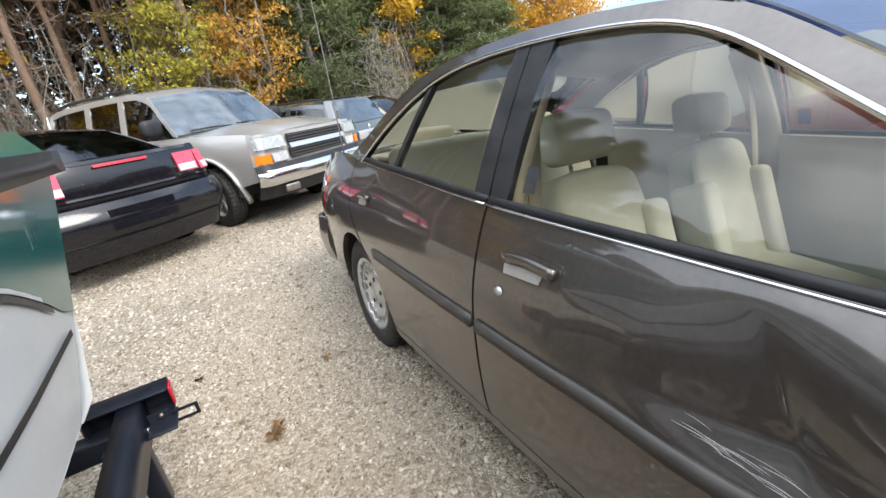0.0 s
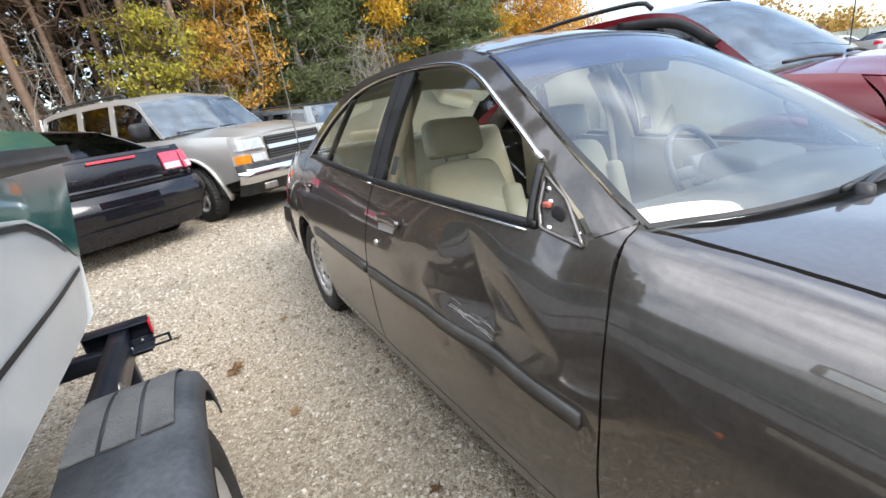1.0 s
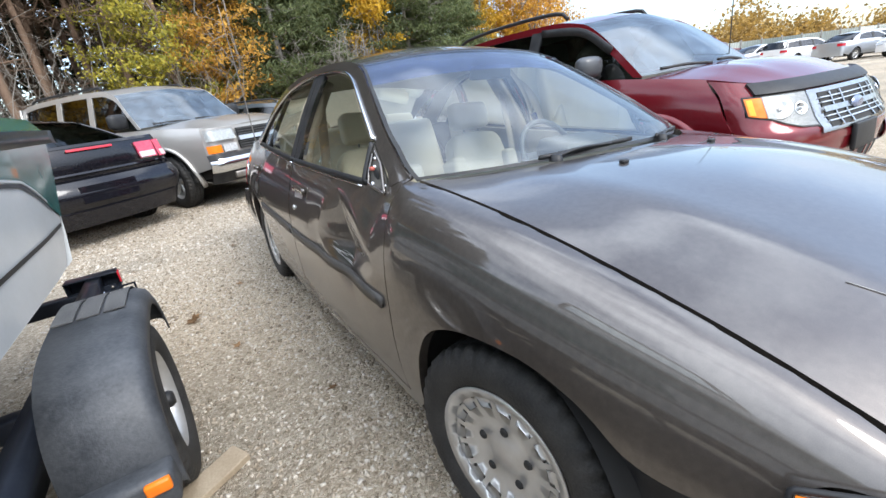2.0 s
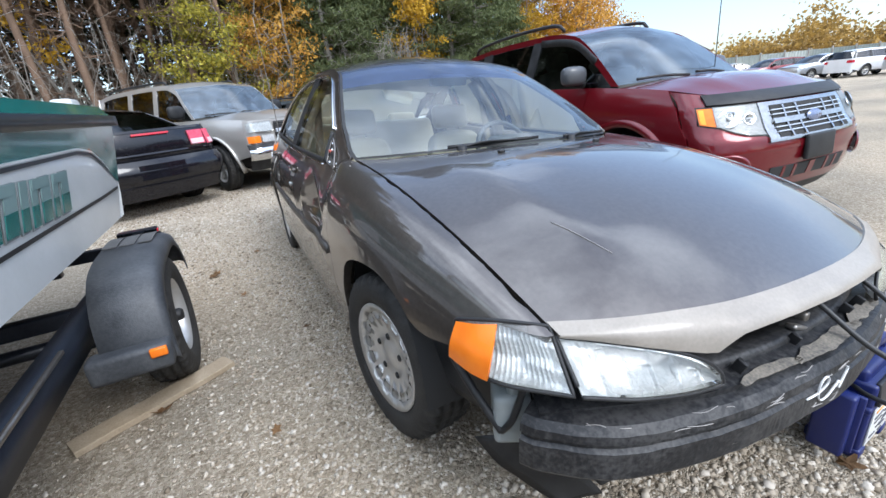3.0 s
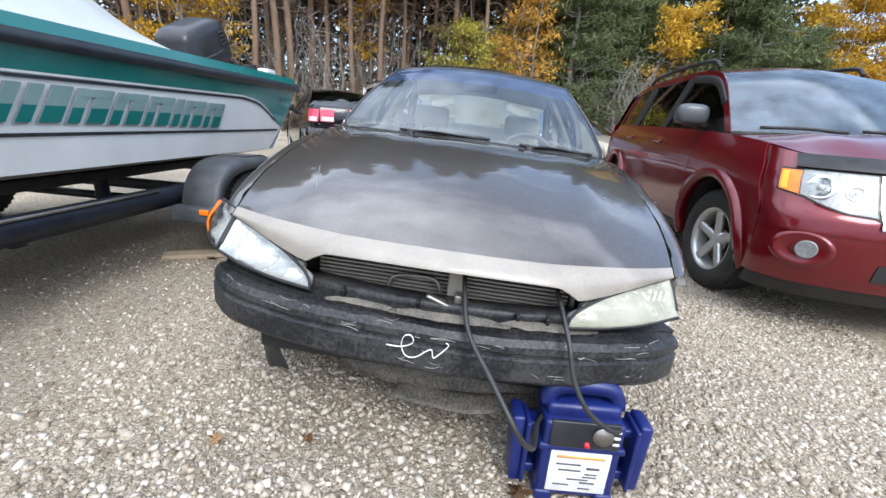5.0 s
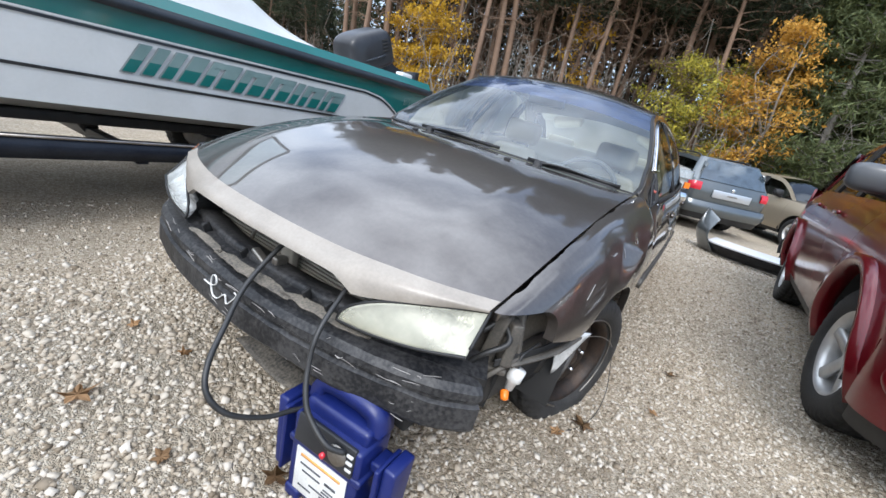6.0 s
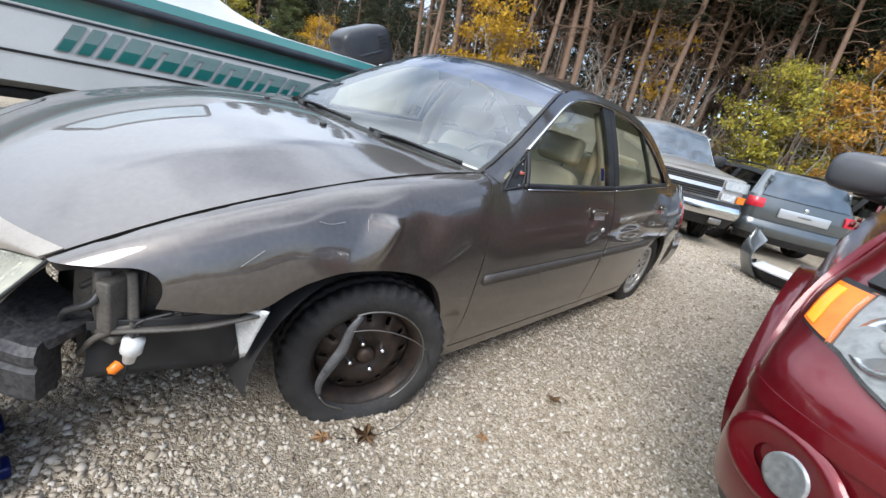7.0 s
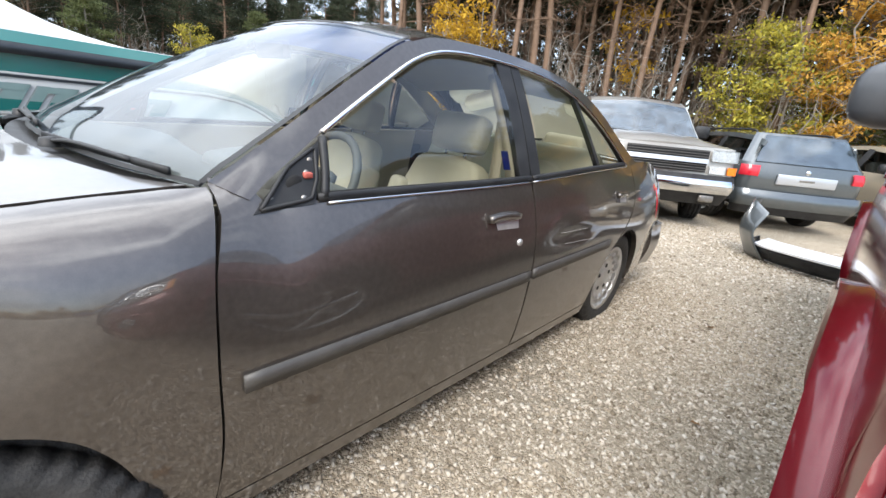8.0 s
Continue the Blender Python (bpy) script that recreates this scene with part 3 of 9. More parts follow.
def ground_sheet():
    xs = np.concatenate([[-900, -300, -120, -60, -30, -18], np.linspace(-12, 12, 97), [18, 30, 60, 120, 300, 900]])
    ys = np.concatenate([[-900, -300, -120, -60, -30, -14], np.linspace(-9, 15, 97), [20, 30, 60, 120, 300, 900]])
    verts = [(x, y, height(x, y)) for y in ys for x in xs]
    n = len(xs)
    faces = [(j * n + i, j * n + i + 1, (j + 1) * n + i + 1, (j + 1) * n + i) for j in range(len(ys) - 1) for i in range(n - 1)]
    me = bpy.data.meshes.new("ground")
    me.from_pydata(verts, [], faces)
    for p in me.polygons:
        p.use_smooth = True
    me.materials.append(GRAVEL)
    return tagged(new("ground", me), "pale beige limestone gravel yard", "ground", kind="structure")


GROUND = ground_sheet()

# ---- the grey sedan ----
# Its own axes: x to its left, y to its tail, z up; it leans to its flat tyre.
SEDAN = thing("sedan", "dented brown-grey sedan with missing front bumper cover standing on gravel", "car",
              Matrix.Translation((-0.0022, -0.0006, -0.0499)) @ Euler((radians(-0.636), radians(2.571), radians(-0.029))).to_matrix().to_4x4())
s_W = spline([-2.1, -1.95, -1.8, -1.55, -1.3, -0.85, 0.2, 1.0, 1.4, 1.8, 2.1, 2.35], [0.70, 0.765, 0.80, 0.835, 0.853, 0.862, 0.868, 0.863, 0.85, 0.82, 0.775, 0.70])
s_low = spline([0.15, 0.20, 0.27, 0.36, 0.5, 0.62], [0.085, 0.05, 0.03, 0.014, 0.003, 0.0])
s_Zb = spline([-1.0, -0.77, -0.67, 0.19, 0.82, 1.25, 1.7, 2.3], [0.909, 0.917, 0.925, 0.957, 0.997, 1.011, 1.024, 0.985])
s_xb = spline([-1.0, -0.77, -0.67, -0.3, 0.19, 0.82, 1.25, 1.7, 2.3], [0.742, 0.758, 0.772, 0.785, 0.788, 0.776, 0.735, 0.69, 0.60])
s_Zf = spline([-2.02, -1.9, -1.75, -1.5, -1.25, -0.99, -0.8], [0.680, 0.735, 0.790, 0.855, 0.903, 0.934, 0.95])
s_xh = spline([-2.02, -1.9, -1.75, -1.5, -1.25, -0.99, -0.8], [0.660, 0.677, 0.689, 0.699, 0.705, 0.707, 0.715])


def bumpy(y, z, y0, z0, sy, sz, depth):
    return depth * math.exp(-((y - y0) / sy) ** 2 - ((z - z0) / sz) ** 2)


def sedan_x(y, z, side):
    """Half width of the sedan's flank."""
    W = s_W(y) - s_low(min(z, 0.62))
    zb, xb = s_Zb(y), s_xb(y)
    if z > zb:
        cab = xb - (z - zb) * 0.46 - 0.27 * (z - zb) ** 2
    else:
        zm = 0.62
        cab = W - (W - xb) * max(0.0, (z - zm) / (zb - zm)) ** 2
    zf, xh = s_Zf(y), s_xh(y)
    zm = zf - 0.27
    k = min(max((z - zm) / (zf - zm), 0.0), 1.0)
    fen = xh + (W - xh) * (1 - k**2.3) ** (1 / 2.3)
    w = min(max((y + 0.97) / 0.24, 0.0), 1.0)
    w = w * w * (3 - 2 * w)
    x = w * cab + (1 - w) * fen
    if side < 0:
        # pushed-in front door: a sharp-bottomed hollow that runs down and forward from under the window
        if -0.86 < y < 0.2:
            k = min(max((0.895 - z) / 0.20, 0.0), 1.0) * math.exp(-(max(0.0, 0.695 - z) / 0.095) ** 2)
            off = abs(y + 0.438 + 0.40 * (0.905 - z))
            x -= min(1.0, (y + 0.86) / 0.08) * k * 0.062 * max(0.0, 1 - off / (0.09 + 0.20 * k)) ** 1.25
            x -= bumpy(y, z, -0.22, 0.66, 0.10, 0.10, 0.010)
    else:
        # ridge over the left front wheel, and shallow dents
        fold = y + 1.321 - 0.55 * (z - 0.813)
        x += 0.040 * max(0.0, 1 - abs(fold) / (0.075 if fold < 0 else 0.040)) ** 1.25 * min(1.0, max(0.0, (0.825 - z) / 0.018)) * max(0.0, 1 - max(0.0, 0.80 - z) / 0.125) ** 0.8 - bumpy(y, z, -1.43, 0.79, 0.09, 0.08, 0.014) - bumpy(y, z, -1.20, 0.77, 0.08, 0.09, 0.016)
        x -= bumpy(y, z, -1.62, 0.70, 0.10, 0.06, 0.004) + bumpy(y, z, 0.52, 0.72, 0.16, 0.03, 0.010) - bumpy(y, z, 0.60, 0.67, 0.16, 0.02, 0.008)
    return x


def flank(name, side, bottom, top, left, right, nu, nv, mat, parent, label="", lip=0.014, off=0.0, curved=True, bulge=0.0):
    g2 = coons(bottom, top, left, right, nu, nv, curved)
    g3 = np.zeros((*g2.shape[:2], 3))
    for j in range(g2.shape[0]):
        for i in range(g2.shape[1]):
            y, z = g2[j, i]
            g3[j, i] = (side * (sedan_x(y, z, side) + off + bulge * math.sin(math.pi * min(max((z - s_Zb(y)) / 0.40, 0.0), 1.0))), y, z)
    return part(name, sheet(g3, (0, 0.2, 0.5), lip), mat, parent, label)


def flank_line(side, pts, off=0.0):
    return [(side * (sedan_x(y, z, side) + off), y, z) for y, z in pts]


RAIL = [(-0.862, 0.955), (-0.66, 1.090), (-0.45, 1.222), (-0.253, 1.328), (-0.05, 1.368), (0.25, 1.384), (0.55, 1.372), (0.80, 1.335), (1.05, 1.245), (1.28, 1.12), (1.50, 1.015)]
WIN_TOP = [(-0.80, 0.925), (-0.627, 1.055), (-0.42, 1.185), (-0.235, 1.285), (-0.05, 1.330), (0.25, 1.345), (0.52, 1.332), (0.74, 1.285), (0.98, 1.175), (1.16, 1.07), (1.262, 1.0)]
BELT_F, BELT_R = (-0.655, 0.13), (0.305, 1.25)


def rail_mix(a, b, t):
    return [((1 - t) * p[0] + t * q[0], (1 - t) * p[1] + t * q[1]) for p, q in zip(a, b)]


def win_top(y):
    return float(np.interp(y, [p[0] for p in WIN_TOP], [p[1] for p in WIN_TOP]))


# the front arch is cut high ahead of the wheel, where the bumper cover is gone
FRONT_ARCH = [(-1.862, 0.612), (-1.80, 0.600), (-1.72, 0.588), (-1.655, 0.598), (-1.60, 0.632), (-1.545, 0.656), (-1.45, 0.676), (-1.32, 0.670), (-1.20, 0.640), (-1.11, 0.585), (-1.05, 0.49), (-1.018, 0.37), (-1.005, 0.29)]
ra = lambda a0, a1, n=9: arc(1.265, 0.315, 0.345, a0, a1, n)
for side in (1, -1):
    word = "left" if side > 0 else "right"
    # front fender
    top = [(y, s_Zf(y)) for y in np.linspace(-2.012, -0.8645, 16)]
    bottom = FRONT_ARCH + [(-0.965, 0.245)]
    flank("fender", side, bottom, top, [(-1.862, 0.612), (-1.850, 0.645), (-1.856, 0.674), (-1.885, 0.690), (-1.94, 0.688), (-2.012, s_Zf(-2.012))], [(-0.965, 0.245), (-0.915, 0.285), (-0.899, 0.45), (-0.903, 0.65), (-0.896, 0.80), (-0.8645, s_Zf(-0.8645))], 150, 80, PAINT, SEDAN,
          "scratched left front fender with a raised crease over the wheel" if side > 0 else "smooth brown-grey right front fender", 0.03)
    part("wheel_liner", join(lathe([(0.36, 0.0), (0.36, 0.30)], 28, "x", radians(0), radians(180)), lathe([(0.0, 0.0), (0.36, 0.0)], 28, "x", radians(-15), radians(195))) if side > 0 else
         join(lathe([(0.36, 0.0), (0.36, 0.30)], 28, "x", radians(0), radians(180)), lathe([(0.0, 0.30), (0.36, 0.30)], 28, "x", radians(-15), radians(195))), DARK, SEDAN).location = (0.50 if side > 0 else -0.80, -1.31, 0.315)
    part("wheel_liner", join(lathe([(0.352, 0.0), (0.352, 0.30)], 28, "x", radians(0), radians(180)), lathe([(0.0, 0.0), (0.352, 0.0)], 28, "x", radians(-15), radians(195))) if side > 0 else
         join(lathe([(0.352, 0.0), (0.352, 0.30)], 28, "x", radians(0), radians(180)), lathe([(0.0, 0.30), (0.352, 0.30)], 28, "x", radians(-15), radians(195))), DARK, SEDAN).location = (0.52 if side > 0 else -0.82, 1.265, 0.315)
    # front door
    belt = [(y, s_Zb(y) - 0.004) for y in np.linspace(-0.86, 0.193, 8)]
    door = flank("front_door", side, [(-0.910, 0.285), (0.193, 0.285)], belt, [(-0.910, 0.285), (-0.894, 0.45), (-0.898, 0.65), (-0.891, 0.80), (-0.86, s_Zb(-0.86) - 0.004)], [(0.193, 0.285), (0.197, 0.6), (0.193, s_Zb(0.193) - 0.004)],
                 110, 64, PAINT, SEDAN, "brown-grey front door, dull and lightly scuffed" if side > 0 else "front door with a deep creased dent and scrapes", 0.02)
    rear_edge = [(0.918, 0.285)] + [p for p in ra(182, 125, 7)] + [(1.20, 0.70), (1.315, 0.80), (1.352, 0.90), (1.36, s_Zb(1.36) - 0.004)]
    belt2 = [(y, s_Zb(y) - 0.004) for y in np.linspace(0.203, 1.36, 8)]
    rdoor = flank("rear_door", side, [(0.203, 0.285), (0.918, 0.285)], belt2, [(0.203, 0.285), (0.207, 0.6), (0.203, s_Zb(0.203) - 0.004)], rear_edge, 40, 30, PAINT, SEDAN, "brown-grey rear door with small dents", 0.02)
    # quarter panel, rocker
    bottom = ra(112, -8, 12) + [(1.85, 0.27), (2.12, 0.31)]
    flank("quarter_panel", side, bottom, [(y, s_Zb(y)) for y in np.linspace(1.368, 2.2, 7)], [ra(112, 100, 2)[0], (1.25, 0.72), (1.325, 0.80), (1.36, 0.90), (1.368, s_Zb(1.368))],
          [(2.12, 0.31), (2.2, 0.6), (2.2, s_Zb(2.2))], 30, 24, PAINT, SEDAN, "", 0.03)
    flank("rocker_panel", side, [(-0.97, 0.225), (0.92, 0.225)], [(-0.95, 0.279), (0.92, 0.279)], [(-0.97, 0.225), (-0.95, 0.279)], [(0.92, 0.225), (0.92, 0.279)], 20, 3, PAINT, SEDAN, "", 0.05, curved=False)
    # pillars, rails and glass of the cabin side
    strip = np.array([[(side * sedan_x(y, z, side), y, z) for y, z in rail_mix(resample(WIN_TOP, 40), resample(RAIL, 40), t)] for t in np.linspace(0, 1, 7)])
    part("roof_rail", sheet(strip, (0, 0.2, 0.8), 0.02), PAINT, SEDAN, "painted pillar and roof rail")
    flank("pillar_foot", side, [(-0.861, 0.880), (-0.74, 0.885)], [(-0.861, 0.962), (-0.785, 0.935)], [(-0.861, 0.880), (-0.861, 0.962)], [(-0.74, 0.885), (-0.785, 0.935)], 8, 6, PAINT, SEDAN, "", 0.006, -0.003, False)
    part("window_trim", tube(flank_line(side, resample(WIN_TOP, 40)[4:], 0.004), 0.007, 6, True, 60), CHROME, SEDAN, "bright metal window trim")
    lo = lambda y: s_Zb(y) + 0.006
    glass_top = [(y, win_top(y) - 0.012) for y in np.linspace(-0.60, 0.155, 9)]
    g = flank("door_glass", side, [(-0.650, lo(-0.65)), (-0.25, lo(-0.25)), (0.125, lo(0.125))], glass_top, [(-0.650, lo(-0.65)), (-0.60, win_top(-0.60) - 0.012)], [(0.125, lo(0.125)), (0.155, win_top(0.155) - 0.012)], 16, 14, GLASS, door, "", 0.0, -0.014, bulge=0.022)
    g.visible_shadow = False
    part("window_sticker", sheet(coons(*[flank_line(side, c, -0.009) for c in ([(0.05, 0.985), (0.09, 0.985)], [(0.055, 1.045), (0.095, 1.045)], [(0.05, 0.985), (0.055, 1.045)], [(0.09, 0.985), (0.095, 1.045)])], 2, 2, False), (0, 0, 0.5), 0.0), INK if side < 0 else PACK_BLUE, door)
    g = flank("door_glass", side, [(0.27, lo(0.27)), (0.805, lo(0.805))], [(0.305, win_top(0.305) - 0.012), (0.52, win_top(0.52) - 0.012), (0.715, win_top(0.715) - 0.014)], [(0.27, lo(0.27)), (0.305, win_top(0.305) - 0.012)], [(0.805, lo(0.805)), (0.715, win_top(0.715) - 0.014)], 12, 14, GLASS, rdoor, "", 0.0, -0.014, bulge=0.022)
    g.visible_shadow = False
    g = flank("quarter_glass", side, [(0.84, lo(0.84)), (1.235, lo(1.235))], [(0.752, win_top(0.752) - 0.014), (0.98, win_top(0.98) - 0.012), (1.225, win_top(1.225) - 0.006)], [(0.84, lo(0.84)), (0.752, win_top(0.752) - 0.014)], [(1.235, lo(1.235)), (1.225, win_top(1.225) - 0.006)], 10, 8, GLASS, rdoor, "", 0.0, -0.010)
    g.visible_shadow = False
    flank("window_divider", side, [(0.806, lo(0.81)), (0.838, lo(0.838))], [(0.716, win_top(0.716) - 0.004), (0.750, win_top(0.75) - 0.004)], [(0.806, lo(0.81)), (0.716, win_top(0.716) - 0.004)], [(0.838, lo(0.838)), (0.750, win_top(0.75) - 0.004)], 2, 8, BLACK_TRIM, rdoor, "", 0.02, -0.002, False)
    flank("pillar_cover", side, [(0.128, lo(0.128)), (0.196, lo(0.196))], [(0.158, win_top(0.158) - 0.004), (0.242, win_top(0.242) - 0.004)], [(0.128, lo(0.128)), (0.158, win_top(0.158) - 0.004)], [(0.196, lo(0.196)), (0.242, win_top(0.242) - 0.004)], 3, 8, BLACK_TRIM, door, "black window frame", 0.02, 0.0, False)
    flank("pillar_cover", side, [(0.202, lo(0.202)), (0.268, lo(0.268))], [(0.247, win_top(0.247) - 0.004), (0.303, win_top(0.303) - 0.004)], [(0.202, lo(0.202)), (0.247, win_top(0.247) - 0.004)], [(0.268, lo(0.268)), (0.303, win_top(0.303) - 0.004)], 3, 8, BLACK_TRIM, rdoor, "black window frame", 0.02, 0.0, False)
    part("belt_seal", sweep([(-0.006, -0.009), (0.010, -0.009), (0.010, 0.008), (-0.006, 0.010)], flank_line(side, [(y, s_Zb(y) + 0.002) for y in np.linspace(-0.66, 0.195, 9)])), BLACK_TRIM, door)
    part("belt_seal", sweep([(-0.006, -0.009), (0.010, -0.009), (0.010, 0.008), (-0.006, 0.010)], flank_line(side, [(y, s_Zb(y) + 0.002) for y in np.linspace(0.205, 1.25, 9)])), BLACK_TRIM, rdoor)
    part("belt_trim", tube(flank_line(side, [(y, s_Zb(y) - 0.010) for y in np.linspace(-0.64, 0.195, 9)], 0.006), 0.0035, 6), CHROME, door)
    part("belt_trim", tube(flank_line(side, [(y, s_Zb(y) - 0.010) for y in np.linspace(0.205, 1.25, 9)], 0.006), 0.0035, 6), CHROME, rdoor)
    # bare mirror mount: the mirror is gone
    tri = coons([(-0.800, 0.900), (-0.668, s_Zb(-0.668) - 0.010)], [(-0.69, 1.0), (-0.628, 1.046)], [(-0.800, 0.900), (-0.69, 1.0)], [(-0.668, s_Zb(-0.668) - 0.010), (-0.628, 1.046)], 8, 8, False)
    mount = part("mirror_mount", sheet(np.array([[(side * (sedan_x(y, z, side) + (0.003 if side > 0 else -0.002)), y, z) for y, z in row] for row in tri]), (0, 0, 0.7), 0.012), UNDERSEAL if side < 0 else BLACK_TRIM, door, "bare mirror mounting plate, mirror missing")
    part("mount_edge", tube(flank_line(side, [(-0.645, s_Zb(-0.65)), (-0.632, 0.98), (-0.622, 1.05)], 0.004), 0.010, 8, True, 8), BLACK_TRIM, mount)
    rim_ = [(-0.785, 0.906), (-0.715, 0.985), (-0.645, 1.030), (-0.655, 0.965), (-0.675, 0.925), (-0.785, 0.906)]
    part("mount_rim", tube(flank_line(side, rim_, 0.004), 0.005, 6, False, 30), PAINT if side < 0 else BLACK_TRIM, mount)
    part("mount_hole", moved(lathe([(0.0, 0.002), (0.016, 0.002), (0.019, 0.0)], 16), Matrix.Translation((side * (sedan_x(-0.705, 0.955, side) + 0.002), -0.705, 0.955)) @ Matrix.Rotation(0 if side > 0 else math.pi, 4, "Z")), DARK, mount)
    for y, z in ((-0.758, 0.922), (-0.690, 0.925), (-0.662, 1.0), (-0.675, 0.975)):
        part("bolt", moved(lathe([(0.0, 0.007), (0.007, 0.006), (0.0085, 0.0)], 10), Matrix.Translation((side * (sedan_x(y, z, side) - 0.004), y, z)) @ Matrix.Rotation(0 if side > 0 else math.pi, 4, "Z")), CHROME if side < 0 else STEEL, mount)
    part("wire_plug", moved(box(0.014, 0.020, 0.013, bevel=0.004), Matrix.Translation((side * (sedan_x(-0.675, 0.972, side) + 0.005), -0.675, 0.972))), material("dull_red_plug", (0.35, 0.07, 0.05), 0.6, vary=0.6, color2=(0.45, 0.12, 0.09), scale=40), mount, "loose red wire plug")
    # mouldings
    for (y0, y1, z0, z1), dd in (((-0.858, 0.188, 0.583, 0.605), door), ((0.212, 0.975, 0.609, 0.626), rdoor)):
        pts = [(y, z0 + (z1 - z0) * (y - y0) / (y1 - y0)) for y in np.linspace(y0, y1, 14)]
        if side < 0:
            pts = [(y, z + 0.006) for y, z in pts]
        way = [(side * (0.8 * sedan_x(y, z, side) + 0.2 * sedan_x(y, z, 1) + 0.001), y, z) for y, z in pts]
        part("side_moulding", sweep([(-0.008, -0.020), (0.005, -0.018), (0.009, -0.010), (0.009, 0.012), (0.005, 0.018), (-0.008, 0.020)] if side < 0 else [(0.008, -0.020), (-0.005, -0.018), (-0.009, -0.010), (-0.009, 0.012), (-0.005, 0.018), (0.008, 0.020)],
                                    way), GREY_MOULD, dd, "dull grey-brown side moulding")
    # handles and lock
    for y0, y1, zc, dd in ((-0.10, 0.085, 0.838, door), (1.005, 1.165, 0.862, rdoor)):
        bezel = sheet(coons(*[flank_line(side, c, 0.003) for c in ([(y0, zc - 0.030), (y1, zc - 0.042)], [(y0, zc + 0.022), (y1, zc + 0.024)], [(y0, zc - 0.030), (y0, zc + 0.022)], [(y1, zc - 0.042), (y1, zc + 0.024)])], 8, 6, False), (0, 0, 0.5), 0.008)
        hb = part("handle_recess", bezel, PAINT, dd)
        # silver sheet added to set the tone inside the handle recess, no separate part
        part("recess_tone_sheet", sheet(coons(*[flank_line(side, c, 0.0045) for c in ([(y0 + 0.055, zc - 0.034), (y1 - 0.008, zc - 0.038)], [(y0 + 0.045, zc - 0.004), (y1 - 0.006, zc - 0.004)], [(y0 + 0.055, zc - 0.034), (y0 + 0.045, zc - 0.004)], [(y1 - 0.008, zc - 0.038), (y1 - 0.006, zc - 0.004)])], 6, 3, False), (0, 0, 0.5), 0.0), ALLOY, hb)
        part("door_handle", sweep([(-0.008, -0.013), (0.008, -0.011), (0.010, 0.008), (-0.008, 0.013)], flank_line(side, [(y0 + 0.008, zc + 0.004), ((y0 + y1) / 2, zc + 0.010), (y1 - 0.012, zc + 0.006)], 0.014), steps=10), PAINT, hb)
    part("key_lock", moved(lathe([(0.0, 0.008), (0.011, 0.008), (0.013, 0.0)], 18), Matrix.Translation((side * sedan_x(0.088, 0.748, side), 0.088, 0.748)) @ Matrix.Rotation(0 if side > 0 else math.pi, 4, "Z")), ALLOY, door)
    # inner door cards
    for y0, y1, dd in ((-0.85, 0.18, door), (0.21, 1.0, rdoor)):
        g2 = coons([(y0, 0.30), (y1, 0.30)], [(y0, s_Zb(y0) - 0.01), (y1, s_Zb(y1) - 0.01)], [(y0, 0.30), (y0, s_Zb(y0) - 0.01)], [(y1, 0.30), (y1, s_Zb(y1) - 0.01)], 12, 8, False)
        part("door_card", sheet(np.array([[(side * (s_xb(y) - 0.055 + 0.03 * math.sin((z - 0.3) * 5)), y, z) for y, z in row] for row in g2]), (side * 2.0, 0.2, 0.6), 0.02), BEIGE_TRIM, dd, "beige inner door card")
    part("pillar_lining", sweep([(-0.02, -0.05), (0.02, -0.05), (0.02, 0.05), (-0.02, 0.05)], [(side * (sedan_x(y, z, side) - 0.055), y, z) for y, z in ((0.17, 0.45), (0.19, 0.95), (0.235, 1.30))], up=(0, 1, 0), steps=8), BEIGE_TRIM, SEDAN, "beige centre pillar lining")

# scrapes
rnd = random.Random(8)
for k in range(15):
    y0, L = -0.36 - 0.010 * k + rnd.uniform(-0.01, 0.01), rnd.uniform(0.03, 0.09)
    z0 = 0.668 - 0.002 * k + rnd.uniform(-0.013, 0.013)
    pts = [(y0, z0), (y0 - L * 0.5, z0 - 0.004), (y0 - L, z0 - 0.012)]
    part("scrape", tube(flank_line(-1, pts, 0.001), lambda t, r=rnd.uniform(0.0004, 0.0012): r * (0.3 + math.sin(3.1 * t)), 6, True, 10, 0.4), SCRATCH, SEDAN, "pale scrape in the paint")
for pts, r in (([(-1.46, 0.80), (-1.50, 0.795), (-1.53, 0.80)], 0.0012), ([(-1.40, 0.78), (-1.395, 0.81)], 0.0012), ([(-1.66, 0.735), (-1.71, 0.70)], 0.0012), ([(0.40, 0.745), (0.66, 0.74)], 0.0015), ([(0.45, 0.695), (0.75, 0.685)], 0.0012)):
    part("scrape", tube(flank_line(1, pts, 0.003), r, 5, True, 8, 0.4), SCRATCH, SEDAN, "pale scrape in the paint")

# hood
HN = 48
edge = [(s_xh(y) - 0.007, y, s_Zf(y)) for y in np.linspace(-2.014, -0.893, 18)]
mirrored = lambda half: half + [(-x, y, z) for x, y, z in half[-2::-1]]
front = mirrored([(0.657, -2.014, 0.681), (0.56, -2.066, 0.680), (0.45, -2.110, 0.679), (0.30, -2.150, 0.677), (0.15, -2.170, 0.678), (0.0, -2.176, 0.679)])
foot = mirrored([(0.657, -2.014, 0.678), (0.60, -2.045, 0.669), (0.52, -2.092, 0.653), (0.45, -2.124, 0.637), (0.41, -2.142, 0.628), (0.385, -2.152, 0.624), (0.365, -2.158, 0.622), (0.350, -2.162, 0.627), (0.335, -2.166, 0.643), (0.318, -2.170, 0.653), (0.29, -2.176, 0.657), (0.15, -2.190, 0.661), (0.0, -2.196, 0.662)])
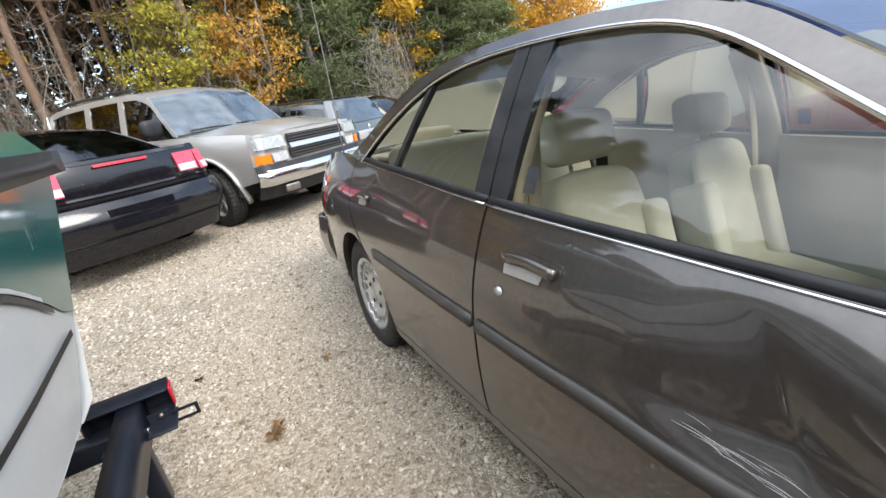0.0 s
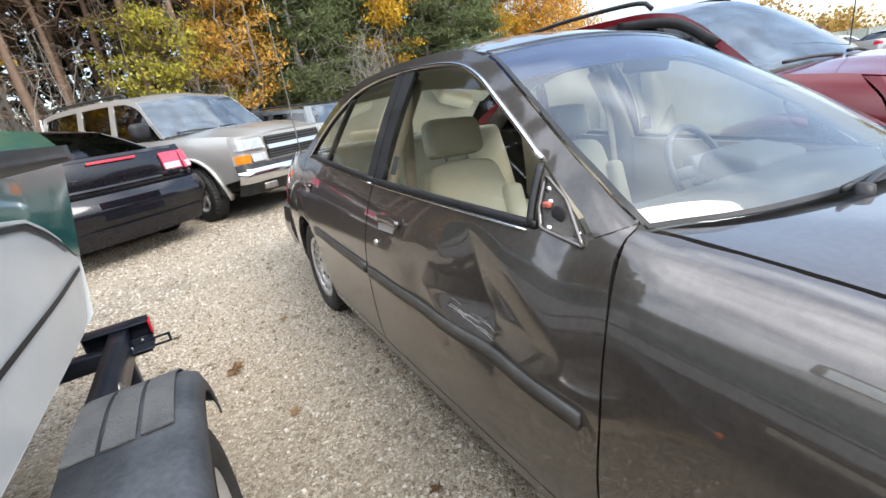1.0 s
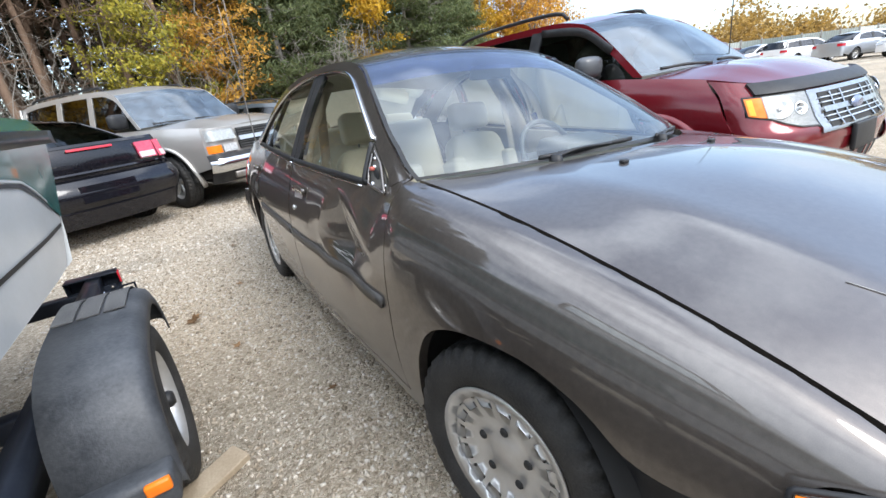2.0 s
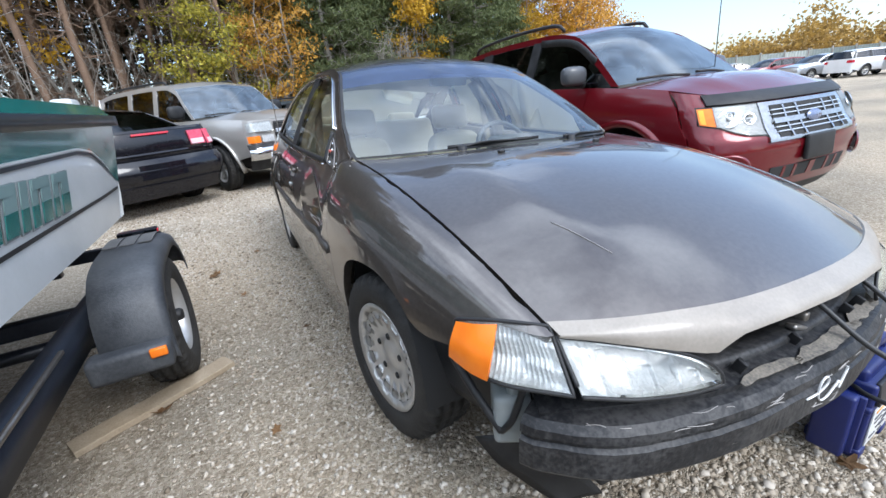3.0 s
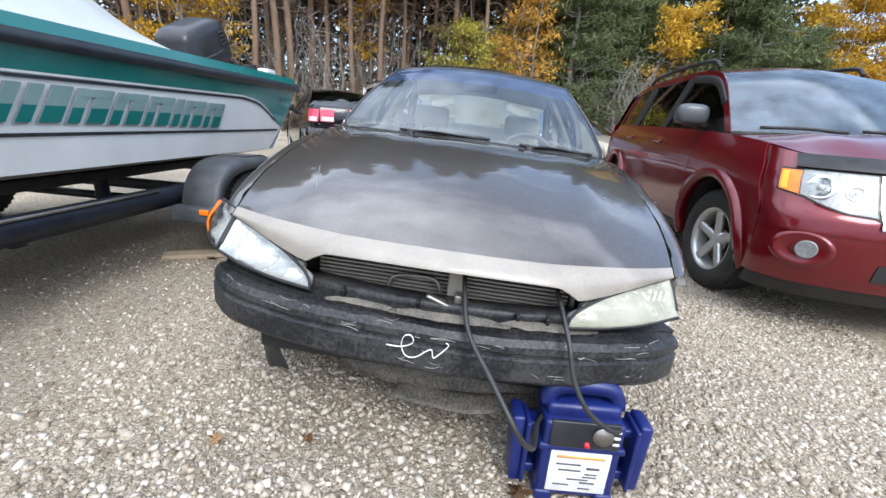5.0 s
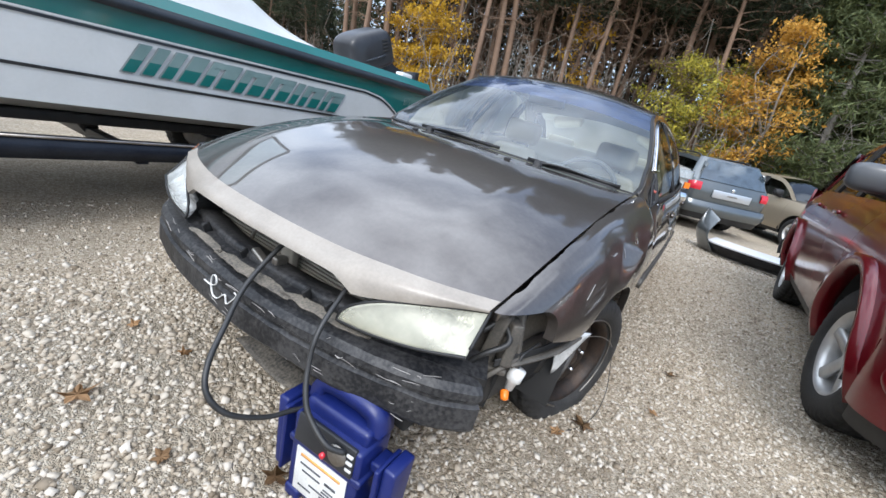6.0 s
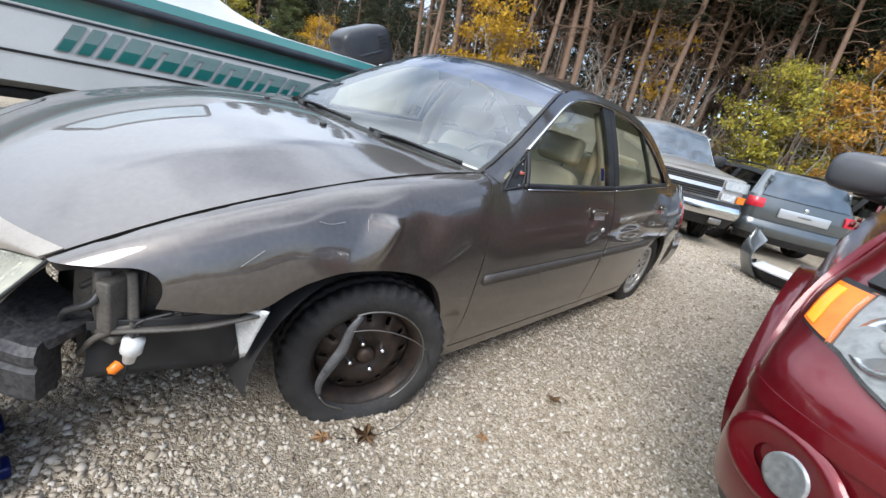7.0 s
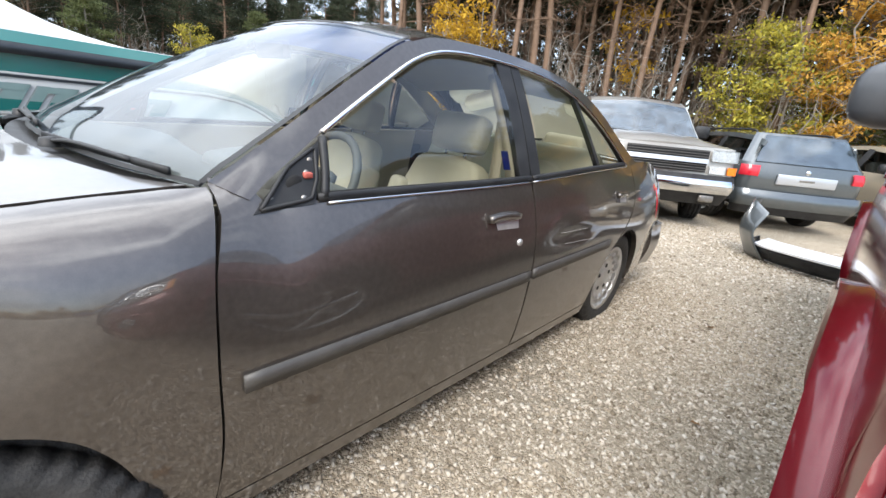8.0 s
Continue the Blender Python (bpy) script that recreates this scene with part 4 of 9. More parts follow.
rear = mirrored([(s_xh(-0.893) - 0.004, -0.893, s_Zf(-0.893)), (0.60, -0.965, 0.939), (0.45, -1.035, 0.945), (0.2, -1.095, 0.952), (0.0, -1.105, 0.954)])
hg = coons(front[::-1], rear[::-1], [(-x, y, z) for x, y, z in edge], edge, HN, 34)
for j in range(35):
    for i in range(HN + 1):
        u, v = 2 * i / HN - 1, j / 34
        hg[j, i, 2] += (1 - abs(u) ** 2.6) * (0.034 * math.sin(math.pi * v) + 0.10 * v * (1 - v) ** 6) + 0.006 * math.exp(-((abs(u) - 0.62) / 0.10) ** 2) * math.sin(math.pi * v)
hg[:, :, 2] += 0.003
hood = part("hood", sheet(hg, (0, -1.5, 0), 0.02), PAINT, SEDAN, "dull scratched brown-grey hood")
toe = np.zeros((HN + 1, 3))
fp = np.array(resample(foot[::-1], 400, False))
for i in range(HN + 1):
    toe[i] = fp[np.argmin(abs(fp[:, 0] - hg[0, i, 0]))]
    toe[i, 0] = hg[0, i, 0]
lip = np.array([toe, toe * 0.5 + hg[0] * 0.5 + (0, -0.005, 0.003), hg[0], hg[0] * 0.5 + hg[1] * 0.5, hg[1]])
lip[:, :, 2] += 0.002
lip[:, :, 1] -= 0.003
part("hood_lip", sheet(lip, (0, -1.5, 0), 0.012), PRIMER, hood, "worn bare beige front lip of the hood")


def hood_z(x, y):
    """Height of the hood's skin."""
    d = ((hg[:, :, :2] - (x, y)) ** 2).sum(-1).ravel()
    near = np.argsort(d)[:4]
    w = 1 / (d[near] + 1e-6)
    return float((hg.reshape(-1, 3)[near, 2] * w).sum() / w.sum())


for x, y in ((0.243, -1.246), (-0.243, -1.246)):
    part("washer_nozzle", moved(box(0.026, 0.018, 0.012, bevel=0.005), Matrix.Translation((x, y, hood_z(x, y) + 0.004))), BLACK_TRIM, hood)
sc = [(-0.478, -1.79), (-0.462, -1.84), (-0.447, -1.89), (-0.43, -1.94)]
part("scratch", tube([(x, y, hood_z(x, y) + 0.001) for x, y in sc], 0.0010, 5, True, 10), SCRATCH, hood)
part("cowl", sheet(coons([(-0.68, -0.90, 0.922), (-0.45, -1.03, 0.936), (0, -1.10, 0.943), (0.45, -1.03, 0.936), (0.68, -0.90, 0.922)], [(-0.70, -0.85, 0.925), (0, -1.02, 0.935), (0.70, -0.85, 0.925)], [(-0.68, -0.90, 0.922), (-0.70, -0.85, 0.925)], [(0.68, -0.90, 0.922), (0.70, -0.85, 0.925)], 20, 4), (0, -1, 0), 0.02), BLACK_TRIM, SEDAN)

# windscreen, roof, rear window, tail
ws_b = [(-0.700, -0.868, 0.938), (-0.45, -0.985, 0.945), (0, -1.055, 0.952), (0.45, -0.985, 0.945), (0.700, -0.868, 0.938)]
ws_t = [(-0.572, -0.262, 1.330), (-0.3, -0.318, 1.362), (0, -0.335, 1.372), (0.3, -0.318, 1.362), (0.572, -0.262, 1.330)]
pil = [(y, z) for y, z in resample(RAIL, 80) if -0.855 < y < -0.275]
ws_r = [(0.700, -0.868, 0.938)] + [(sedan_x(y, z, 1) - 0.006, y - 0.004, z) for y, z in pil] + [(0.572, -0.262, 1.330)]
ws_l = [(-x, y, z) for x, y, z in ws_r]
wsg = coons(ws_b, ws_t, ws_l, ws_r, 48, 24)
wind = part("windscreen", sheet(wsg, (0, 0.5, 0.5), 0.0), GLASS_FRONT, SEDAN, "laminated windscreen with sky sheen put in as a bluish film")
wind.visible_shadow = False
band_ = np.array([[Vector(q) + Vector((0, 0.004, -0.004)) for q in row] for row in wsg[18:]])
part("shade_band", sheet(band_, (0, 0.5, 0.5), 0.0), SHADE_BAND, wind, "blue-tinted shade band").visible_shadow = False
for a, b in (((slice(0, 2)), slice(None)), (slice(None), slice(0, 2)), (slice(None), slice(-2, None)), (slice(-2, None), slice(None))):
    gg = wsg[a, b].copy()
    up = 0.0015 if a == slice(None) else 0.005
    gg = np.array([[Vector(p) + Vector((0, -0.8 * up, up)) for p in row] for row in gg])
    if a == slice(0, 2):
        gg[1] = gg[0] * 0.65 + gg[1] * 0.35
    if b == slice(0, 2):
        gg[:, 1] = gg[:, 0] * 0.5 + gg[:, 1] * 0.5
    if b == slice(-2, None):
        gg[:, 0] = gg[:, 1] * 0.5 + gg[:, 0] * 0.5
    if a == slice(-2, None):
        gg[0] = gg[1] * 0.65 + gg[0] * 0.35
    part("windscreen_border", sheet(gg, (0, 0.5, 0.5), 0.0), BLACK_TRIM, wind)
rl = resample(RAIL, 40)
roof_edge = [(sedan_x(y, z, 1) - 0.002, y, z) for y, z in rl if -0.262 <= y <= 0.98]
roof_front = [(-0.572, -0.255, 1.333), (-0.3, -0.312, 1.365), (0, -0.33, 1.375), (0.3, -0.312, 1.365), (0.572, -0.255, 1.333)]
re0 = roof_edge[-1]
roof_back = [(-re0[0], re0[1], re0[2]), (0, re0[1] + 0.06, re0[2] + 0.055), re0]
roof_edge[0] = roof_front[-1]
rg = coons(roof_front, roof_back, [(-x, y, z) for x, y, z in roof_edge], roof_edge, 24, 20)
for j in range(21):
    for i in range(25):
        rg[j, i, 2] += 0.022 * math.sin(math.pi * j / 20) * (1 - (2 * i / 24 - 1) ** 2)
part("roof", sheet(rg, (0, 0.3, 0.5), 0.012), PAINT, SEDAN, "brown-grey steel roof")
part("headliner", sheet(np.array([[Vector(p) - Vector((0, 0, 0.035)) for p in row] for row in rg]), (0, 0.3, 3), 0.0), BEIGE_TRIM, SEDAN)
rb = [(-0.62, 1.50, 1.02), (0, 1.62, 1.035), (0.62, 1.50, 1.02)]
rw = part("rear_window", sheet(coons(rb, roof_back, [rb[0], (-0.60, 1.25, 1.15), roof_back[0]], [rb[2], (0.60, 1.25, 1.15), roof_back[2]], 16, 10), (0, 0.5, 0.5), 0.0), GLASS, SEDAN)
rw.visible_shadow = False
tg = coons([(-0.66, 1.50, 1.012), (0, 1.63, 1.03), (0.66, 1.50, 1.012)], [(-0.60, 2.2, 0.985), (0, 2.26, 1.0), (0.60, 2.2, 0.985)], [(-0.66, 1.50, 1.012), (-0.60, 2.2, 0.985)], [(0.66, 1.50, 1.012), (0.60, 2.2, 0.985)], 16, 10)
part("trunk_lid", sheet(tg, (0, 1.8, 0), 0.02), PAINT, SEDAN)
part("tail_panel", sheet(coons([(-0.70, 2.2, 0.60), (0, 2.33, 0.60), (0.70, 2.2, 0.60)], [(-0.60, 2.2, 0.985), (0, 2.26, 1.0), (0.60, 2.2, 0.985)], [(-0.70, 2.2, 0.60), (-0.60, 2.2, 0.985)], [(0.70, 2.2, 0.60), (0.60, 2.2, 0.985)], 14, 6), (0, 1.8, 0.8), 0.02), PAINT, SEDAN)
part("rear_bumper", sheet(coons([(-0.775, 1.95, 0.30), (-0.72, 2.24, 0.30), (0, 2.40, 0.30), (0.72, 2.24, 0.30), (0.775, 1.95, 0.30)], [(-0.795, 1.95, 0.60), (-0.74, 2.24, 0.60), (0, 2.42, 0.60), (0.74, 2.24, 0.60), (0.795, 1.95, 0.60)],
                                [(-0.775, 1.95, 0.30), (-0.815, 1.95, 0.45), (-0.795, 1.95, 0.60)], [(0.775, 1.95, 0.30), (0.815, 1.95, 0.45), (0.795, 1.95, 0.60)], 28, 8), (0, 1.6, 0.45), 0.03), PAINT, SEDAN)
for s in (1, -1):
    part("tail_lamp", sheet(coons(*[[(s * x, y, z) for x, y, z in c] for c in ([(0.805, 1.93, 0.66), (0.70, 2.24, 0.66)], [(0.755, 1.93, 0.86), (0.655, 2.22, 0.86)], [(0.805, 1.93, 0.66), (0.79, 1.93, 0.76), (0.755, 1.93, 0.86)], [(0.70, 2.24, 0.66), (0.70, 2.24, 0.76), (0.655, 2.22, 0.86)])], 8, 6), (0, 1.6, 0.7), 0.02), RED_LENS, SEDAN, "red tail lamp")
part("antenna", tube([(-0.70, 1.66, 1.0), (-0.72, 1.64, 1.45), (-0.75, 1.62, 1.95)], lambda t: 0.004 - 0.002 * t, 6, True, 10), STEEL, SEDAN, "thin whip aerial")

# front end without its cover
plan = [(-0.742, -2.015), (-0.715, -2.055), (-0.60, -2.14), (-0.35, -2.205), (0.0, -2.235), (0.35, -2.205), (0.60, -2.14), (0.70, -2.080), (0.722, -2.055)]
sec = [(-0.06, -0.066), (0.004, -0.070), (0.022, -0.064), (0.028, -0.054), (0.028, 0.006), (0.019, 0.012), (0.019, 0.020), (0.026, 0.026), (0.024, 0.044), (0.010, 0.060), (-0.06, 0.074)]
bar = sweep(sec, [(x * 0.955, y + 0.028, 0.452) for x, y in plan], steps=110)
for v in bar.verts:
    v.co.y += 0.005 * noise.noise(v.co * 6) + 0.002 * noise.noise(v.co * 25)
    v.co.z += 0.006 * noise.noise(v.co * 5 + Vector((3, 0, 0))) + 0.002 * noise.noise(v.co * 22 + Vector((8, 0, 0)))
part("bumper_bar", bar, BUMPER, SEDAN, "scuffed black bumper bar with a chalk mark", smooth=False)
rnd = random.Random(15)
for k in range(70):
    x, z = rnd.uniform(-0.66, 0.66), 0.452 + rnd.choice((-0.05, -0.03, 0.0, 0.032, 0.045, 0.05, 0.058)) + rnd.uniform(-0.01, 0.01)
    y = float(np.interp(x * 1.04, [p[0] for p in plan], [p[1] for p in plan])) + (0.012 if z > 0.495 else 0.0)
    L = rnd.uniform(0.01, 0.07)
    y2 = float(np.interp((x + L) * 1.04, [p[0] for p in plan], [p[1] for p in plan])) + (0.012 if z > 0.495 else 0.0)
    part("scuff", tube([(x, y - 0.001, z), (x + L / 2, (y + y2) / 2 - 0.002, z + rnd.uniform(-0.006, 0.006)), (x + L, y2 - 0.001, z + rnd.uniform(-0.01, 0.01))], rnd.uniform(0.0008, 0.002), 5, True, 6, 0.4), SCRATCH, SEDAN)
part("bumper_shelf", sheet(coons([(-0.70, -2.02, 0.522), (-0.35, -2.165, 0.530), (0, -2.195, 0.532), (0.35, -2.165, 0.530), (0.70, -2.02, 0.522)], [(-0.66, -1.94, 0.535), (0, -2.10, 0.552), (0.66, -1.94, 0.535)], [(-0.70, -2.02, 0.522), (-0.66, -1.94, 0.535)], [(0.70, -2.02, 0.522), (0.66, -1.94, 0.535)], 30, 4), (0, -2, 0), 0.02), BUMPER, SEDAN)
for x0, x1, d0, d1 in ((-0.30, -0.10, 0.010, 0.034), (-0.12, 0.20, 0.006, 0.040), (0.16, 0.44, 0.012, 0.046)):
    rows = []
    for t in np.linspace(0, 1, 7):
        row = []
        for x in np.linspace(x0, x1, 25):
            e = max(0.0, 1 - (abs(2 * (x - x0) / (x1 - x0) - 1)) ** 3)
            d = d0 + (d1 - d0) * (t * (0.35 + 0.65 * e) + 0.22 * noise.noise(Vector((x * 26, t * 3, 1))))
            row.append((x, float(np.interp(x * 1.04, [p[0] for p in plan], [p[1] for p in plan])) + 0.012 + d, 0.5335 + 0.22 * d))
        rows.append(row)
    part("dirt_patch", sheet(np.array(rows), (0, -2, 0), 0.002), DUSTY, SEDAN, "beige dust caked on the bar")
part("support_bar", sweep([(-0.030, -0.026), (0.026, -0.026), (0.030, 0.014), (0.020, 0.024), (-0.030, 0.024)], [(-0.40, -2.075, 0.534), (-0.2, -2.115, 0.534), (0, -2.125, 0.534), (0.2, -2.115, 0.534), (0.40, -2.075, 0.534)], steps=24), BUMPER, SEDAN, "black upper support bar")
rad = part("radiator", box(0.76, 0.03, 0.22, Matrix.Translation((0.0, -2.015, 0.56)), 0.004), DARK, SEDAN, "dusty radiator behind the open grille")
for k in range(17):
    part("fin", box(0.74, 0.014, 0.0055, Matrix.Translation((0.0, -2.036, 0.468 + 0.0118 * k)), 0.0), RADIATOR, rad, smooth=False)
part("radiator_end", box(0.014, 0.03, 0.22, Matrix.Translation((0.385, -2.025, 0.56)), 0.003), STEEL, rad)
part("latch_post", box(0.05, 0.03, 0.13, Matrix.Translation((0.045, -2.08, 0.60)), 0.008), RADIATOR, SEDAN)
part("hood_latch", join(box(0.08, 0.025, 0.014, Matrix.Translation((0.005, -2.14, 0.556)) @ Matrix.Rotation(0.35, 4, "Y"), 0.006), box(0.022, 0.04, 0.035, Matrix.Translation((0.055, -2.12, 0.562)), 0.006)), STEEL, SEDAN)
part("latch_hoop", tube([(-0.155, -2.07, 0.545), (-0.14, -2.065, 0.580), (-0.09, -2.06, 0.588), (-0.02, -2.06, 0.586), (0.0, -2.065, 0.552)], 0.006, 8), STEEL, SEDAN)
for x in (-0.26, 0.30, 0.22, -0.05):
    part("bumper_clip", box(0.010, 0.024, 0.034, Matrix.Translation((x, -2.158 + 0.08 * x * x, 0.548)) @ Matrix.Rotation(0.4, 4, "X"), 0.003), BLACK_TRIM, SEDAN)
# chalk letters on the bar
def bar_y(x):
    return float(np.interp(x, [p[0] for p in plan], [p[1] for p in plan])) - 0.0045
for pts in ([(-0.115, 0.452), (-0.075, 0.455), (-0.045, 0.472), (-0.050, 0.492), (-0.068, 0.488), (-0.075, 0.462), (-0.062, 0.432), (-0.035, 0.432), (-0.005, 0.458)], [(-0.005, 0.458), (0.006, 0.462), (0.012, 0.440), (0.024, 0.448), (0.048, 0.478), (0.040, 0.486)]):
    part("chalk_mark", tube([(x, bar_y(x), z) for x, z in pts], 0.0028, 6, True, 30, 0.5), CHALK, SEDAN, "white handwritten chalk letters ev")
# torn splash shields below the bar
def rag(pts_a, pts_b, mat, label, nu=16, nv=5, amp=0.012):
    g = coons(pts_a, pts_b, [pts_a[0], pts_b[0]], [pts_a[-1], pts_b[-1]], nu, nv)
    for j in range(nv + 1):
        for i in range(nu + 1):
            n = noise.noise(Vector(g[j, i]) * 9)
            g[j, i, 2] += amp * n
            g[j, i, 1] += amp * noise.noise(Vector(g[j, i]) * 7 + Vector((5, 2, 0)))
    return part("splash_shield", sheet(g, (0, -1.0, 0.6), 0.0, 0.004), mat, SEDAN, label)
rag([(-0.30, -2.02, 0.215), (0.0, -2.06, 0.21), (0.42, -2.02, 0.225)], [(-0.30, -1.99, 0.30), (0.0, -2.03, 0.31), (0.40, -1.98, 0.31)], UNDERTRAY, "torn dusty undertray hanging below", amp=0.005)
rag([(-0.12, -2.11, 0.20), (0.12, -2.12, 0.195), (0.36, -2.07, 0.215)], [(-0.08, -2.03, 0.22), (0.15, -2.05, 0.22), (0.38, -2.0, 0.24)], UNDERTRAY, "torn dusty undertray hanging below", amp=0.006)
rag([(-0.71, -1.78, 0.28), (-0.66, -1.87, 0.20), (-0.57, -1.96, 0.125)], [(-0.60, -1.92, 0.36), (-0.53, -1.98, 0.25), (-0.48, -2.01, 0.155)], BLACK_TRIM, "torn black plastic splash shield", amp=0.025)
part("under_beam", box(1.1, 0.06, 0.12, Matrix.Translation((0.0, -2.03, 0.335)), 0.01), DARK, SEDAN)
part("engine", box(1.05, 0.9, 0.35, Matrix.Translation((0.0, -1.45, 0.42)), 0.02), DARK, SEDAN)
part("floor_pan", box(1.45, 3.1, 0.10, Matrix.Translation((0.0, 0.55, 0.275)), 0.03), DARK, SEDAN)

# lamps
def lens(side, top, bottom, mat, name, bulge=0.012, back=0.045, parent=SEDAN, label="", refl=REFLECTOR, ribs=0.24, cells=(6, 3)):
    """A lamp: a reflector of tilted facets, ribbed for a share of its length from the outer end, its lens and its rubber seal."""
    t, b = [(side * x, y, z) for x, y, z in top], [(side * x, y, z) for x, y, z in bottom]
    nu, nv = 72, 18
    g = coons(b, t, [b[0], t[0]], [b[-1], t[-1]], nu, nv)
    inner = g.copy()
    c = np.array([0, -1.4, 0.55])
    r = np.random.RandomState(len(name))
    tilt = r.uniform(-1, 1, (cells[0] + 1, cells[1] + 1, 2))
    for j in range(nv + 1):
        for i in range(nu + 1):
            u, v = i / nu, j / nv
            d = (g[j, i] - c) / np.linalg.norm(g[j, i] - c)
            edge = math.sin(math.pi * v) * math.sin(math.pi * u)
            g[j, i] += d * bulge * max(edge, 0.0) ** 0.45
            cu, cv = int(u * cells[0] * 0.999), int(v * cells[1] * 0.999)
            du, dv = u * cells[0] - cu - 0.5, v * cells[1] - cv - 0.5
            facet = 0.020 * tilt[cu, cv, 0] * du + 0.020 * tilt[cu, cv, 1] * dv
            rib = 0.005 * abs(math.sin(math.pi * i / 3)) if u < ribs else 0.0
            inner[j, i] -= d * (0.004 + back * max(edge, 0.0) ** 0.5 + (facet - rib) * min(1.0, 6 * max(edge, 0.0)))
    holder = part(name, sheet(inner, (0, -1.4, 0.55), 0.0), refl, parent, label)
    o = part("lens", sheet(g, (0, -1.4, 0.55), 0.012), mat, holder)
    o.visible_shadow = False
    rim = list(g[0, ::6]) + list(g[3::3, -1]) + list(g[-1, -7::-6]) + list(g[-4:0:-3, 0])
    part("lamp_seal", tube(rim, 0.0045, 6, False, 90, closed=True), BLACK_TRIM, holder, "black rubber seal")
    return holder

HL_T = [(0.652, -2.008, 0.677), (0.56, -2.064, 0.661), (0.47, -2.114, 0.641), (0.412, -2.141, 0.620), (0.366, -2.158, 0.590), (0.352, -2.166, 0.572)]
HL_B = [(0.660, -2.092, 0.592), (0.56, -2.132, 0.573), (0.46, -2.158, 0.560), (0.39, -2.168, 0.553), (0.348, -2.172, 0.549)]
CL_T = [(0.788, -1.846, 0.684), (0.738, -1.930, 0.703), (0.656, -1.992, 0.694)]
CL_B = [(0.806, -1.850, 0.600), (0.768, -1.968, 0.590), (0.671, -2.082, 0.592)]
h = lens(-1, HL_T, HL_B, LENS_CLEAR, "headlight", label="clear faceted headlight")
lens(1, HL_T, HL_B, LENS_HAZED, "headlight", label="hazed yellowed headlight")
h = lens(-1, CL_T, CL_B, LENS_CLEAR, "corner_lamp", back=0.025, label="clear corner lamp with amber end", ribs=0.9, cells=(3, 3))
part("amber_section", sheet(coons(*[[(-x, y, z) for x, y, z in c] for c in ([(0.813, -1.852, 0.602), (0.800, -1.915, 0.594), (0.782, -1.956, 0.590)], [(0.791, -1.852, 0.682), (0.772, -1.905, 0.694), (0.744, -1.938, 0.700)], [(0.813, -1.852, 0.602), (0.812, -1.858, 0.64), (0.791, -1.852, 0.682)], [(0.782, -1.956, 0.590), (0.775, -1.962, 0.645), (0.744, -1.938, 0.700)])], 6, 6), (0, -1.4, 0.55), 0.006), AMBER, h)
# right corner: washer bottle; left corner: open lamp hole with brackets
part("washer_bottle", join(box(0.085, 0.10, 0.13, Matrix.Translation((-0.685, -1.90, 0.445)) @ Matrix.Rotation(-0.5, 4, "Z"), 0.018, 3), box(0.05, 0.07, 0.08, Matrix.Translation((-0.675, -1.91, 0.53)) @ Matrix.Rotation(-0.5, 4, "Z"), 0.015, 3)), material("grey_bottle_plastic", (0.17, 0.19, 0.19), 0.45, vary=0.6, color2=(0.26, 0.28, 0.28), scale=14), SEDAN, "grey plastic washer bottle")
part("lamp_bracket", join(box(0.03, 0.15, 0.12, Matrix.Translation((0.66, -1.88, 0.585)) @ Matrix.Rotation(0.7, 4, "Z"), 0.006), box(0.09, 0.03, 0.018, Matrix.Translation((0.665, -1.93, 0.50)) @ Matrix.Rotation(0.5, 4, "Z"), 0.005),
                          tube([(0.74, -1.80, 0.56), (0.70, -1.93, 0.52), (0.64, -1.97, 0.44)], 0.007, 8)), UNDERSEAL, SEDAN, "bare lamp bracket with the corner lamp missing")
def plate3(name, a, b, c, d, mat, label="", amp=0.0, n=8):
    """A thin four-cornered steel or plastic plate, slightly buckled."""
    g = coons([a, b], [d, c], [a, d], [b, c], n, n, False)
    for j in range(n + 1):
        for i in range(n + 1):
            q = Vector(g[j, i])
            g[j, i] += np.array(noise.noise_vector(q * 8)) * amp
    return part(name, sheet(g, (0, -1.4, 0.4), 0.0, 0.004), mat, SEDAN, label)


plate3("inner_fender", (0.60, -1.97, 0.40), (0.735, -1.66, 0.40), (0.745, -1.66, 0.62), (0.60, -1.97, 0.665), UNDERSEAL, "dusty inner fender panel", 0.012)
plate3("front_apron", (0.66, -1.97, 0.385), (0.74, -1.60, 0.375), (0.755, -1.60, 0.56), (0.66, -1.95, 0.53), BLACK_TRIM, "black plastic apron", 0.015)
plate3("front_apron", (-0.64, -1.97, 0.34), (-0.74, -1.60, 0.36), (-0.755, -1.60, 0.58), (-0.62, -1.95, 0.58), BLACK_TRIM, "black plastic apron", 0.015)
plate3("lamp_tray", (-0.64, -2.04, 0.565), (-0.77, -1.80, 0.575), (-0.70, -1.72, 0.580), (-0.58, -1.96, 0.570), BLACK_TRIM, "black tray under the corner lamp", 0.008)
part("lamp_bracket", join(tube([(-0.78, -1.80, 0.57), (-0.76, -1.86, 0.50), (-0.73, -1.93, 0.42)], 0.010, 8), tube([(-0.70, -1.97, 0.55), (-0.715, -1.95, 0.46), (-0.73, -1.93, 0.42)], 0.008, 8)), BLACK_TRIM, SEDAN, "bent black lamp bracket")
plate3("fender_brace", (0.69, -1.96, 0.528), (0.80, -1.70, 0.560), (0.80, -1.70, 0.582), (0.69, -1.96, 0.548), BLACK_TRIM, "", 0.006)
plate3("liner_flap", (0.772, -1.682, 0.432), (0.778, -1.672, 0.436), (0.836, -1.652, 0.592), (0.765, -1.705, 0.578), REFLECTOR, "pale torn liner flap", 0.006)
